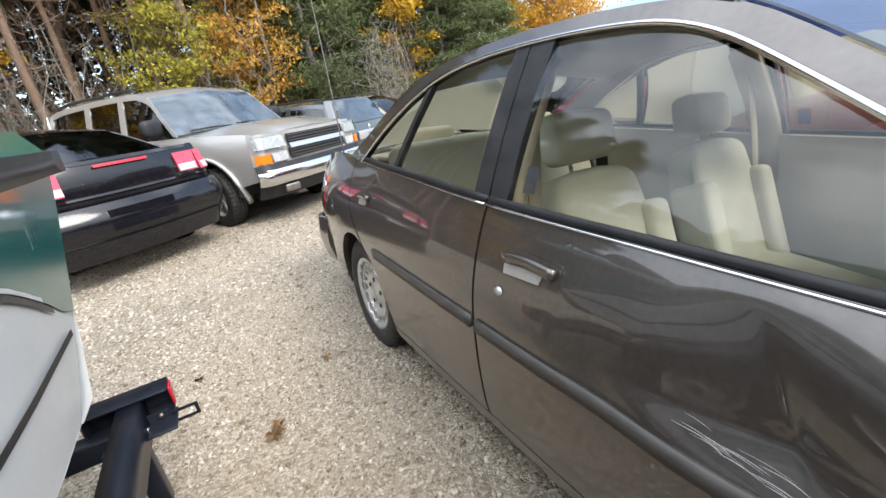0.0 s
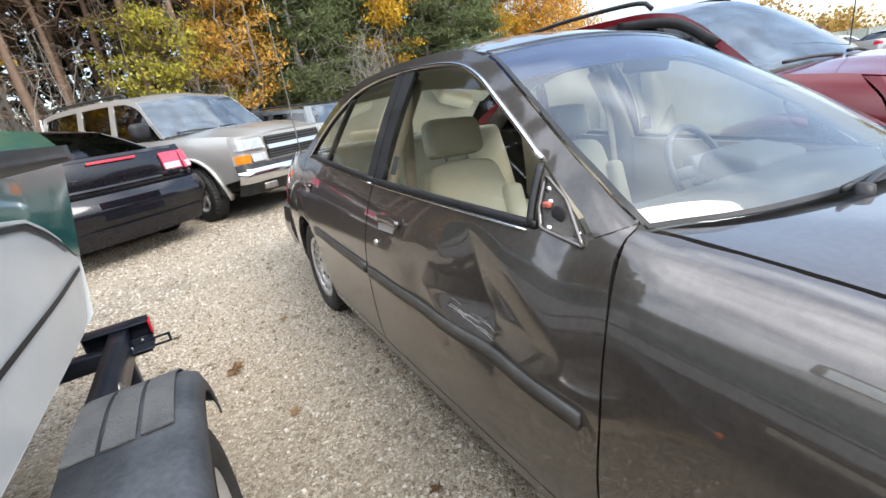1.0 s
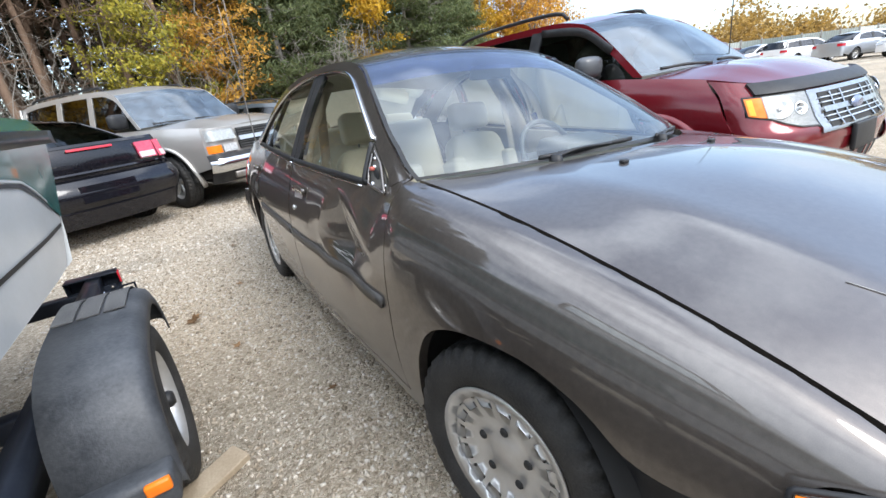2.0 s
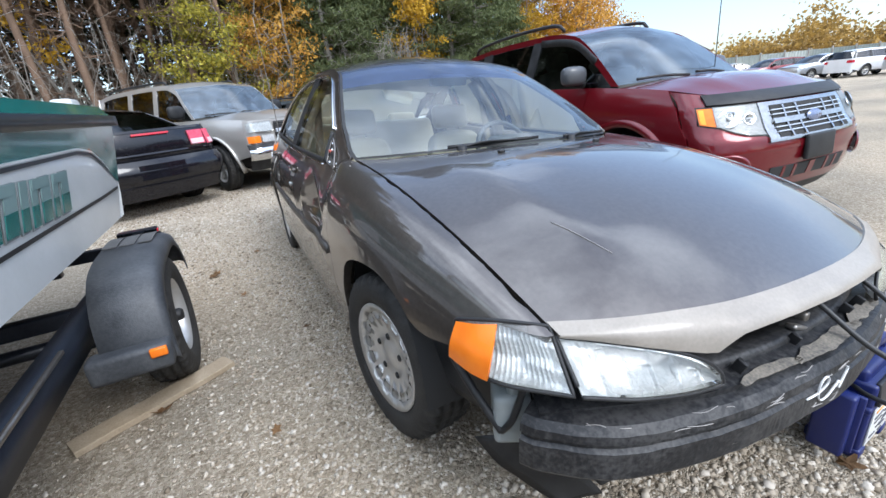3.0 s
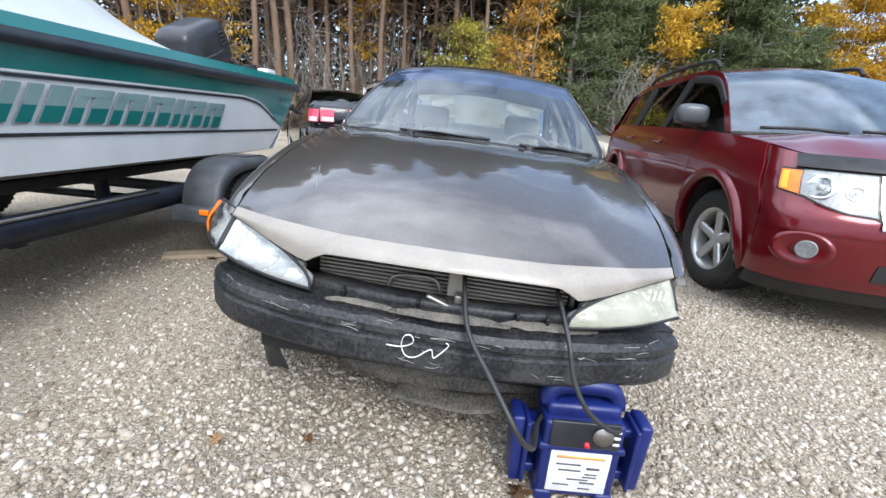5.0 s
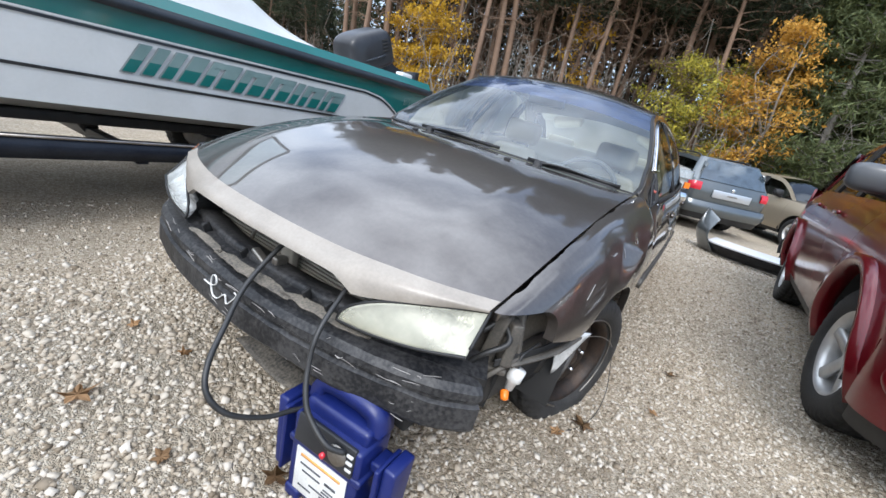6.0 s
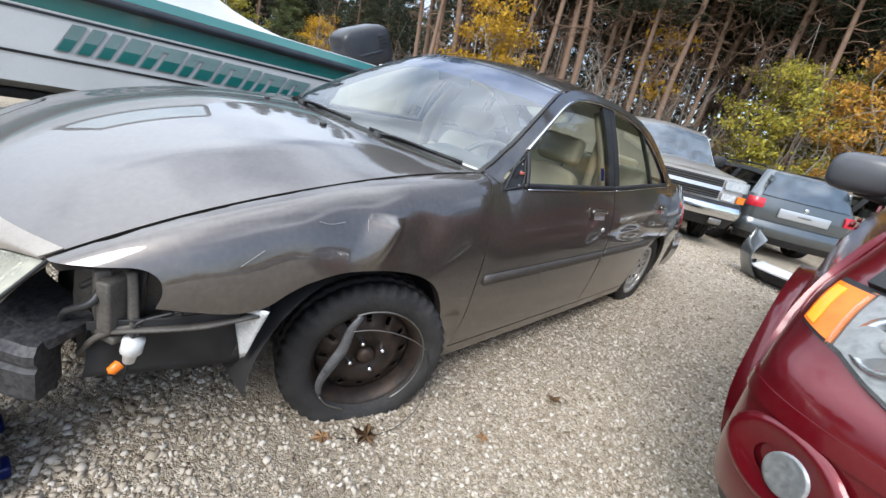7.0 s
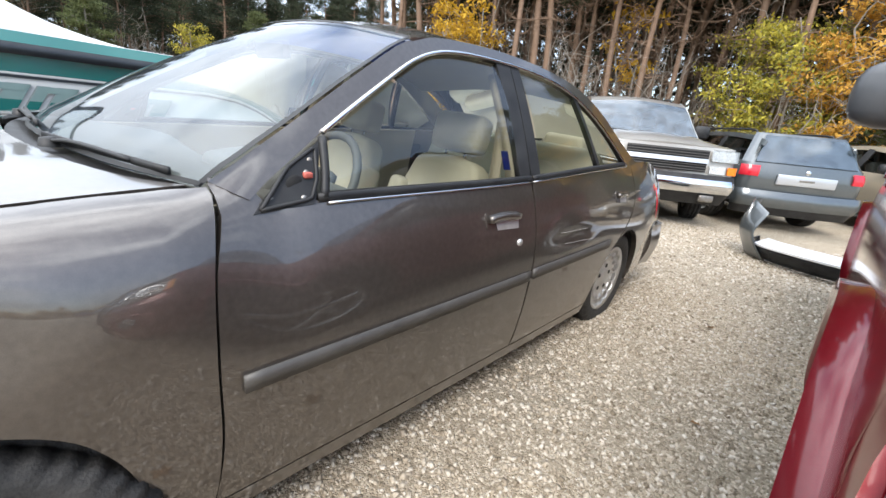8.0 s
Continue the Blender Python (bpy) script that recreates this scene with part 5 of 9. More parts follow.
part("lamp_post", box(0.035, 0.03, 0.20, Matrix.Translation((0.655, -1.93, 0.56)) @ Matrix.Rotation(0.12, 4, "Y"), 0.006), UNDERSEAL, SEDAN)
part("lamp_post", box(0.05, 0.02, 0.16, Matrix.Translation((0.69, -1.885, 0.575)) @ Matrix.Rotation(-0.2, 4, "Y"), 0.006), UNDERSEAL, SEDAN)
part("wire_loom", tube([(0.62, -1.99, 0.50), (0.66, -1.99, 0.56), (0.70, -1.95, 0.60), (0.66, -1.93, 0.63), (0.63, -1.96, 0.60)], 0.008, 6, True, 24), CABLE, SEDAN)
part("fender_stay", sweep([(-0.012, -0.003), (0.012, -0.003), (0.012, 0.003), (-0.012, 0.003)], [(0.805, -1.66, 0.572), (0.775, -1.78, 0.548), (0.71, -1.92, 0.530)], steps=8), UNDERSEAL, SEDAN)
part("lamp_wire", tube([(0.728, -1.89, 0.510), (0.725, -1.88, 0.548), (0.74, -1.82, 0.57)], 0.004, 6), CABLE, SEDAN)
part("lamp_bulb", moved(lathe([(0.0, 0.05), (0.012, 0.045), (0.015, 0.02), (0.022, 0.015), (0.022, -0.02), (0.0, -0.022)], 14, "z"), pose(0.728, -1.89, 0.494, 172, 6, 0) @ Matrix.Scale(0.95, 4)), PAPER, SEDAN, "bulb holder dangling on its wire")
part("amber_bulb", moved(lathe([(0.0, 0.03), (0.012, 0.024), (0.014, 0.0)], 12, "x"), pose(0.722, -1.912, 0.448, 0, 20, -60) @ Matrix.Scale(0.85, 4)), AMBER, SEDAN)

plate3("front_wall", (0.40, -1.99, 0.36), (0.68, -1.90, 0.36), (0.70, -1.86, 0.66), (0.40, -1.97, 0.66), DARK, "dark inner front wall")
plate3("front_wall", (-0.40, -1.99, 0.36), (-0.66, -1.90, 0.36), (-0.68, -1.86, 0.66), (-0.40, -1.97, 0.66), DARK, "dark inner front wall")

# wipers
for base, tip in (((-0.30, -1.05, 0.965), (0.10, -1.055, 0.970)), ((0.30, -1.04, 0.962), (0.64, -0.915, 0.955))):
    b, t = Vector(base), Vector(tip)
    wp = part("wiper", tube([b, b.lerp(t, 0.25) + Vector((0, 0, 0.012)), b.lerp(t, 0.7) + Vector((0, 0.01, 0.006))], 0.008, 6, True, 10, 0.6), BLACK_TRIM, SEDAN, "black windscreen wiper")
    o = Vector((0, 0.012, 0.004))
    part("blade", sweep([(-0.004, -0.006), (0.004, -0.006), (0.003, 0.008), (-0.003, 0.008)], [b.lerp(t, -0.15) + o, b.lerp(t, 0.5) + o, t + o], steps=8), BLACK_TRIM, wp)
    part("pivot", moved(lathe([(0.0, 0.022), (0.018, 0.018), (0.022, 0.0)], 14, "z"), Matrix.Translation(b - Vector((0, 0, 0.012)))), BLACK_TRIM, wp)

# cabin
def seat_mesh(w, d, h, m, crown=0.03):
    bm = box(w, d, h, bevel=min(w, d, h) * 0.42, seg=5)
    bmesh.ops.subdivide_edges(bm, edges=bm.edges[:], cuts=1)
    for v in bm.verts:
        v.co += Vector((noise.noise(v.co * 6), noise.noise(v.co * 6 + Vector((9, 0, 0))), noise.noise(v.co * 6 + Vector((0, 9, 0))))) * 0.006
    return moved(bm, m)


def seat_back(w, d, h, m):
    """A backrest that narrows to rounded shoulders."""
    bm = box(w, d, h, bevel=d * 0.45, seg=5)
    bmesh.ops.subdivide_edges(bm, edges=bm.edges[:], cuts=2)
    for v in bm.verts:
        t = max(0.0, v.co.z / h + 0.1) / 0.6
        v.co.x *= 1 - 0.30 * t**2
        v.co.z -= 0.25 * max(0.0, abs(v.co.x) - 0.09) * t
        v.co += Vector((noise.noise(v.co * 6), noise.noise(v.co * 6 + Vector((9, 0, 0))), 0)) * 0.006
    return moved(bm, m)


for x in (-0.36, 0.36):
    st = thing("seat", "", "")
    st.parent = SEDAN
    for key in ("label", "category", "group", "kind"):
        if key in st:
            del st[key]
    part("cushion", seat_mesh(0.50, 0.50, 0.16, pose(x, -0.12, 0.40, 8)), BEIGE, st, "beige velour front seat cushion")
    part("backrest", seat_back(0.50, 0.13, 0.60, pose(x, 0.165, 0.68, -18)), BEIGE, st, "beige velour backrest")
    for s in (1, -1):
        part("side_bolster", seat_mesh(0.10, 0.16, 0.42, pose(x + 0.205 * s, 0.115, 0.63, -18)), BEIGE, st)
        part("headrest_post", tube([(x + 0.055 * s, 0.245, 0.945), (x + 0.055 * s, 0.262, 1.02)], 0.0065, 8, False, 2), CHROME, st)
    part("headrest", seat_mesh(0.27, 0.11, 0.165, pose(x, 0.275, 1.070, -12)), BEIGE, st)
part("rear_seat", join(seat_mesh(1.25, 0.16, 0.58, pose(0, 1.10, 0.78, -22)), seat_mesh(1.25, 0.50, 0.18, pose(0, 0.86, 0.46, 6)), seat_mesh(0.26, 0.10, 0.14, pose(0.36, 1.24, 1.05, -14)), seat_mesh(0.26, 0.10, 0.14, pose(-0.36, 1.24, 1.05, -14))), BEIGE, SEDAN, "beige velour rear bench")
part("parcel_shelf", box(1.2, 0.42, 0.03, Matrix.Translation((0, 1.40, 0.985)), 0.008), BEIGE_TRIM, SEDAN)
part("dashboard", sheet(coons([(-0.70, -0.52, 0.74), (0, -0.56, 0.76), (0.70, -0.52, 0.74)], [(-0.69, -0.84, 0.915), (0, -1.0, 0.925), (0.69, -0.84, 0.915)], [(-0.70, -0.52, 0.74), (-0.70, -0.55, 0.87), (-0.69, -0.84, 0.915)], [(0.70, -0.52, 0.74), (0.70, -0.55, 0.87), (0.69, -0.84, 0.915)], 20, 12), (0, -0.8, 0.3), 0.03), DASH, SEDAN, "grey-brown vinyl dashboard")
part("dash_front", box(1.4, 0.20, 0.32, Matrix.Translation((0, -0.62, 0.60)), 0.05), DASH, SEDAN)
part("centre_console", box(0.22, 0.8, 0.30, Matrix.Translation((0, -0.2, 0.42)), 0.04), DASH, SEDAN)
part("instrument_hood", seat_mesh(0.40, 0.20, 0.10, pose(0.36, -0.60, 0.90, 10)), DASH, SEDAN)
sw = part("steering_wheel", moved(join(tube([(0.185 * math.cos(a), 0.185 * math.sin(a), 0) for a in np.linspace(0, 2 * math.pi, 25)], 0.014, 8, False, 48), box(0.34, 0.05, 0.025, bevel=0.01), box(0.13, 0.12, 0.05, bevel=0.02), box(0.05, 0.16, 0.025, Matrix.Translation((0, -0.09, 0)), 0.01)), pose(0.36, -0.42, 0.86, 62)), DASH, SEDAN, "grey steering wheel")
part("mirror_inside", seat_mesh(0.22, 0.03, 0.06, pose(0.0, -0.40, 1.27, 10)), BLACK_TRIM, SEDAN)
for s in (1, -1):
    part("seat_belt", sweep([(-0.024, -0.002), (0.024, -0.002), (0.024, 0.002), (-0.024, 0.002)], [(s * 0.60, 0.22, 1.20), (s * 0.64, 0.18, 0.85), (s * 0.66, 0.16, 0.50)], up=(0, 1, 0), steps=8), BEIGE_TRIM, SEDAN)

# wheels, steered to the left in front
def hub(x, y, z, side, steer=0.0):
    return Matrix.Translation((x, y, z)) @ Matrix.Rotation(radians(steer), 4, "Z") @ Matrix.Rotation(0 if side > 0 else math.pi, 4, "Z")
def ground_at(x, y):
    return 0.05 + 0.0449 * x + 0.0111 * y
wheel(SEDAN, hub(-0.725, -1.31, 0.30, -1, 9), 0.305, 0.195, 0.19, "cap", floor=0.30 - ground_at(-0.74, -1.31) + 0.004, sag=0.02)
FLAT = hub(0.712, -1.236, 0.297, 1, -20)
wheel(SEDAN, FLAT, 0.288, 0.188, 0.205, "steel", floor=0.297 - ground_at(0.71, -1.25) + 0.004, sag=0.05)
wheel(SEDAN, hub(-0.725, 1.265, 0.312, -1), 0.305, 0.195, 0.19, "cap", floor=0.310 - ground_at(-0.74, 1.31) + 0.004, sag=0.02)
wheel(SEDAN, hub(0.725, 1.265, 0.345, 1), 0.300, 0.195, 0.19, "cap", floor=0.345 - ground_at(0.74, 1.31) + 0.004, sag=0.03)
def on_rim(pts):
    """Points on the flat wheel's face from (distance out, radius, degrees)."""
    return [FLAT @ Vector((h, r * math.cos(radians(a)), r * math.sin(radians(a)))) for h, r, a in pts]


part("torn_trim_ring", tube(on_rim([(0.094, 0.196, a) for a in range(112, -66, -12)]), 0.0035, 6, True, 50, 0.8), STEEL, SEDAN, "thin bent ring left of a wheel trim")
part("torn_trim_blade", sweep([(-0.013, -0.002), (0.013, -0.002), (0.013, 0.002), (-0.013, 0.002)], on_rim([(0.095, 0.190, 108), (0.098, 0.158, 122), (0.102, 0.118, 148), (0.105, 0.126, 176), (0.104, 0.165, 203), (0.097, 0.190, 222)]), up=(1, -0.3, 0.4), steps=26, taper=lambda t: 0.35 + 1.0 * math.sin(math.pi * min(1.0, 0.08 + t * 0.9))), TRIM_PLASTIC, SEDAN, "twisted black plastic blade of torn wheel trim")
part("torn_trim_ring", tube(on_rim([(0.097, 0.190, 222), (0.096, 0.198, 236), (0.095, 0.200, 256)]), 0.004, 6, True, 12, 0.8), STEEL, SEDAN, "thin bent ring left of a wheel trim")
part("loose_wire", tube(on_rim([(0.10, 0.150, 122), (0.105, 0.135, 95), (0.108, 0.138, 62), (0.11, 0.165, 34), (0.108, 0.198, 16)]), 0.0018, 5, True, 30), STEEL, SEDAN, "bent wire across the flat wheel")
part("loose_wire", tube(on_rim([(0.108, 0.198, 16), (0.12, 0.225, -8), (0.16, 0.245, -36), (0.19, 0.235, -62), (0.20, 0.222, -92), (0.19, 0.245, -122)]), 0.0018, 5, True, 40), CABLE, SEDAN, "thin wire trailing on the gravel")

# ---- parked vehicles ----
class Body:
    """A car body's flank: nose at -y. top: (y, z) knots of the flank's upper edge; k: lean of the windows."""

    def __init__(self, nose, tail, W, top, inset=0.09, k=0.42, low=0.25, taper=(0.86, 0.88)):
        self.nose, self.tail, self.W, self.k, self.inset = nose, tail, W, k, inset
        L = tail - nose
        self.w = spline([nose, nose + 0.06 * L, nose + 0.2 * L, nose + 0.5 * L, tail - 0.2 * L, tail - 0.05 * L, tail], [taper[0] * W, 0.95 * W, 0.99 * W, W, 0.99 * W, 0.95 * W, taper[1] * W])
        self.top = spline([p[0] for p in top], [p[1] for p in top])
        self.low = spline([low - 0.1, low, low + 0.12, low + 0.4], [0.09, 0.05, 0.015, 0.0])

    def x(self, y, z):
        W, zt = self.w(y) - self.low(z), self.top(y)
        xt = W - self.inset
        if z > zt:
            return xt - (z - zt) * self.k
        zm = zt - 0.34
        return W - self.inset * max(0.0, (z - zm) / 0.34) ** 2.4

    def grid(self, side, bottom, top, left, right, nu, nv, off=0.0, curved=True):
        g2 = coons(bottom, top, left, right, nu, nv, curved)
        return np.array([[(side * (self.x(y, z) + off), y, z) for y, z in row] for row in g2])

    def panel(self, name, side, bottom, top, left, right, nu, nv, mat, parent, label="", lip=0.02, off=0.0, curved=True):
        return part(name, sheet(self.grid(side, bottom, top, left, right, nu, nv, off, curved), (0, 0, 0.6), lip), mat, parent, label)

    def quad(self, name, side, y0, y1, z0, z1, mat, parent, label="", off=0.004, lip=0.006, ya=None, yb=None, nu=6, nv=4):
        """A four-cornered patch; ya and yb shift the upper corners."""
        a, b = y0 if ya is None else ya, y1 if yb is None else yb
        f0, f1 = (z0, z0) if not isinstance(z0, tuple) else z0, (z1, z1) if not isinstance(z1, tuple) else z1
        return self.panel(name, side, [(y0, f0[0]), (y1, f0[1])], [(a, f1[0]), (b, f1[1])], [(y0, f0[0]), (a, f1[0])], [(y1, f0[1]), (b, f1[1])], nu, nv, mat, parent, label, lip, off, False)

    def line(self, side, pts, off=0.0):
        return [(side * (self.x(y, z) + off), y, z) for y, z in pts]


def wrap(end, W, depth, bow=0.14, sign=-1):
    """Plan points of a bumper that wraps round the end of a body, from one flank to the other."""
    half = [(W, end - sign * depth), (0.93 * W, end - sign * depth * 0.45), (0.72 * W, end - sign * bow * 0.55), (0.4 * W, end - sign * bow * 0.15), (0.0, end)]
    return [(-x, y) for x, y in half] + [(x, y) for x, y in half[-2::-1]]


def band(plan, z0, z1, s0=1.0, s1=1.0, push0=0.0, push1=0.0, nu=28, nv=6, centre=(0, 0, 0.6), belly=0.0, sign=-1, lip=0.02):
    """A wrapped band between two heights; push moves an edge outwards along y, belly bulges the middle."""
    b = [(x * s0, y + sign * push0, z0) for x, y in plan]
    t = [(x * s1, y + sign * push1, z1) for x, y in plan]
    g = coons(b, t, [b[0], t[0]], [b[-1], t[-1]], nu, nv)
    for j in range(nv + 1):
        g[j, :, 1] += sign * belly * math.sin(math.pi * j / nv)
        g[j, :, 0] *= 1 + 0.5 * belly * math.sin(math.pi * j / nv)
    return sheet(g, centre, lip)


def cut(plan, x0, x1):
    """The stretch of a plan between two x."""
    p = resample(plan, 80)
    q = [tuple(a) for a in p if min(x0, x1) <= a[0] <= max(x0, x1)]
    return q


def car(root, body, p, paint, glass):
    """Flanks, cabin, hood, tail and wheels common to the parked cars; p holds the sizes."""
    B, fy, ry, R, zlow = body, p["fy"], p["ry"], p["R"], p["low"]
    ar, az = R + p.get("arch", 0.06), R
    d0, d1, d2 = p["doors"]
    rail = p["rail"]
    railz = spline([q[0] for q in rail], [q[1] for q in rail])
    top = lambda a, b, n=8: [(y, B.top(y)) for y in np.linspace(a, b, n)]
    a = math.degrees(math.asin(max(-0.9, (zlow - az) / ar)))
    nose, tail = B.nose + p.get("nose_in", 0.14), B.tail - p.get("tail_in", 0.14)
    for side in (1, -1):
        fa_, ra_ = arc(fy, az, ar, 180 - a, a, 13), arc(ry, az, ar, 180 - a, a, 13)
        fn = p.get("fender_nose", [(nose, zlow + 0.12), (nose, B.top(nose))])
        B.panel("fender", side, [fn[0], (fy - ar - 0.03, zlow + 0.06 if "fender_nose" not in p else zlow - 0.01)] + fa_ + [(d0 - 0.004, zlow)], top(fn[-1][0], d0 - 0.004, 10), fn, [(d0 - 0.004, zlow), (d0 - 0.004, B.top(d0))], 34, 18, paint, root)
        if d1 < ry - ar:
            B.panel("front_door", side, [(d0, zlow), (d1 - 0.004, zlow)], top(d0, d1 - 0.004), [(d0, zlow), (d0, B.top(d0))], [(d1 - 0.004, zlow), (d1 - 0.004, B.top(d1))], 16, 16, paint, root, "", 0.02, 0.0, False)
        B.panel("rear_door", side, [(d1, zlow), (ra_[0][0], zlow)], top(d1, d2 - 0.004), [(d1, zlow), (d1, B.top(d1))], ra_[:7] + [(d2 - 0.004, ra_[6][1] + 0.05), (d2 - 0.004, B.top(d2))], 18, 18, paint, root)
        B.panel("quarter_panel", side, ra_[6:] + [(tail, zlow + 0.10)], top(d2, tail), [ra_[6], (d2, ra_[6][1] + 0.05), (d2, B.top(d2))], [(tail, zlow + 0.10), (tail, B.top(tail))], 22, 16, paint, root)
        B.quad("sill", side, fy + ar, ry - ar, zlow - 0.07, zlow - 0.005, p.get("sill", BLACK_TRIM), root, off=0.0, lip=0.06)
        for y in (fy, ry):
            lin = join(lathe([(ar + 0.01, 0.0), (ar + 0.01, 0.32)], 22, "x", 0, math.pi), lathe([(0.0, 0.0), (ar + 0.01, 0.0)], 22, "x", -0.2, math.pi + 0.2))
            ob = part("wheel_liner", lin, DARK, root)
            ob.matrix_local = Matrix.Translation((side * (B.w(y) - 0.33), y, az)) @ Matrix.Rotation(0 if side > 0 else math.pi, 4, "Z")
            wheel(root, Matrix.Translation((side * (B.w(y) - p.get("track", 0.125)), y, R - 0.006)) @ Matrix.Rotation(radians(p.get("steer", 0) if y == fy else 0), 4, "Z") @ Matrix.Rotation(0 if side > 0 else math.pi, 4, "Z"), R, p["rim"], 0.22, "spokes", floor=R - 0.006, sag=0.015, rim_mat=p.get("rim_mat"))
        # cabin side: one run of glass, with the pillars laid on it
        g0, g1 = rail[1][0], rail[-1][0]
        ys = np.linspace(g0, g1, 16)
        gl = B.grid(side, [(y, B.top(y)) for y in np.linspace(rail[0][0], g1, 16)], [(y, railz(y) - 0.01) for y in np.linspace(rail[0][0], g1, 16)], [(rail[0][0], B.top(rail[0][0])), (rail[0][0], railz(rail[0][0]) - 0.01)], [(g1, B.top(g1)), (g1, railz(g1) - 0.01)], 30, 8, -0.01, False)
        part("side_glass", sheet(gl, (0, 0, 0.6), 0.0), glass, root, "tinted side glass").visible_shadow = False
        lower = [(y, max(B.top(y) + 0.012, railz(y) - p.get("railw", 0.07))) for y, _ in resample(rail, 40)]
        strip = np.array([[(side * B.x(y, z), y, z) for (y, z0), (_, z1) in zip(lower, [(y, railz(y)) for y, _ in resample(rail, 40)]) for z in ((1 - t) * z0 + t * z1,)] for t in np.linspace(0, 1, 5)])
        part("roof_rail", sheet(strip, (0, 0, 0.8), 0.012), paint, root)
        for y0, y1, ya, yb, dark in p["pillars"]:
            B.quad("pillar", side, y0, y1, (B.top(y0) + 0.004, B.top(y1) + 0.004), (railz(ya) - 0.05, railz(yb) - 0.05), BLACK_TRIM if dark else paint, root, "", 0.003, 0.012, ya, yb)
        for y in p["handles"]:
            part("door_handle", sweep([(-0.010, -0.014), (0.012, -0.012), (0.012, 0.012), (-0.010, 0.014)], B.line(side, [(y - 0.09, B.top(y) - 0.13), (y, B.top(y) - 0.125), (y + 0.09, B.top(y) - 0.13)], 0.02), steps=8), p.get("handle", paint), root)
        my, mz = p["mirror"]
        mx = B.x(my, B.top(my)) + p.get("mirror_out", 0.10)
        mi = bmesh.new()
        bmesh.ops.create_uvsphere(mi, u_segments=16, v_segments=10, radius=1.0)
        for v in mi.verts:
            v.co = Vector((math.copysign(abs(v.co.x) ** 0.6, v.co.x) * p["mirror_size"][0], math.copysign(abs(v.co.y) ** 0.7, v.co.y) * 0.07, math.copysign(abs(v.co.z) ** 0.6, v.co.z) * p["mirror_size"][1]))
        mob = part("door_mirror", moved(mi, Matrix.Translation((side * mx, my, mz))), p.get("mirror_mat", BLACK_TRIM), root, "dark door mirror")
        part("mirror_arm", tube([(side * (mx - 0.12), my, mz - 0.08), (side * mx, my, mz - 0.06)], 0.025, 8, False, 3), BLACK_TRIM, mob)
    # windscreen, roof
    c0 = rail[0]
    ft = p["header"]
    xa, xb_ = B.x(c0[0], c0[1]) - 0.005, B.x(ft, railz(ft)) - 0.005
    bow = p.get("bow", 0.16)
    wb_ = [(-xa, c0[0], c0[1]), (0, c0[0] - bow, c0[1] + 0.02), (xa, c0[0], c0[1])]
    wt_ = [(-xb_, ft, railz(ft)), (0, ft - 0.07, railz(ft) + 0.05), (xb_, ft, railz(ft))]
    yl = [(y, railz(y)) for y in np.linspace(c0[0], ft, 5)]
    wl_ = [(-B.x(y, z) + 0.005, y, z) for y, z in yl]
    wgrid = coons(wb_, wt_, wl_, [(-x, y, z) for x, y, z in wl_], 20, 10)
    ws = part("windscreen", sheet(wgrid, (0, 0.5, 0.5), 0.0), p.get("screen", glass), root, "windscreen")
    ws.visible_shadow = False
    for k in (0, 1):
        q0, q1 = wgrid[0, 8 + 6 * k] + (0, -0.01, 0.015), wgrid[0, 2 + 7 * k] + (0, -0.005, 0.03)
        part("wiper", tube([q0, (q0 + q1) / 2 + (0, 0, 0.01), q1], 0.012, 6, True, 8), BLACK_TRIM, ws)
    yr = p["roof_end"]
    er = [(B.x(y, railz(y)) - 0.003, y, railz(y)) for y in np.linspace(ft, yr, 12)]
    rbk = [(-er[-1][0], yr, er[-1][2]), (0, yr + 0.05, er[-1][2] + 0.05), er[-1]]
    rg_ = coons(wt_, rbk, [(-x, y, z) for x, y, z in er], er, 16, 14)
    part("roof", sheet(rg_, (0, 0, 0.6), 0.01), paint, root)
    part("headliner", sheet(rg_ - (0, 0, 0.05), (0, 0, 5), 0.0), DASH, root)
    # hood
    hn = p["hood_nose"]
    hy = np.linspace(hn[0], c0[0] - 0.02, 10)
    he = [(B.x(y, B.top(y)) - 0.004, y, B.top(y)) for y in hy]
    hf = [(-he[0][0], hn[0], he[0][2]), (-0.6 * he[0][0], hn[0] - 0.09, he[0][2] + 0.01), (0, hn[0] - 0.13, he[0][2] + hn[1]), (0.6 * he[0][0], hn[0] - 0.09, he[0][2] + 0.01), he[0]]
    if "hood_front" in p:
        half = p["hood_front"]
        hf = [(-x, y, z) for x, y, z in half[:0:-1]] + half
        he = [half[-1]] + p["hood_side"] + [e for e in he if e[1] > -1.46]
    hr_ = [(-he[-1][0], hy[-1], he[-1][2]), (0, hy[-1] - bow + 0.02, c0[1] + 0.03), he[-1]]
    hg_ = coons(hf, hr_, [(-x, y, z) for x, y, z in he], he, 24, 16)
    for j in range(17):
        for i in range(25):
            u = abs(2 * i / 24 - 1)
            hg_[j, i, 2] += p.get("crown", 0.03) * math.sin(math.pi * j / 16) * (1 - u**3) + p.get("power", 0.0) * math.exp(-((u - 0.55) / 0.12) ** 2) * math.sin(math.pi * j / 16)
    part("hood", sheet(hg_, (0, B.nose + 0.6, 0), 0.02), paint, root)
    # inside
    part("interior_floor", box(2 * B.W - 0.35, B.tail - B.nose - 1.6, 0.12, Matrix.Translation((0, 0.25, zlow + 0.08)), 0.02), DARK, root)
    part("dashboard", box(2 * B.W - 0.4, 0.35, 0.3, Matrix.Translation((0, c0[0] + 0.25, B.top(c0[0]) - 0.12)), 0.08), DASH, root)
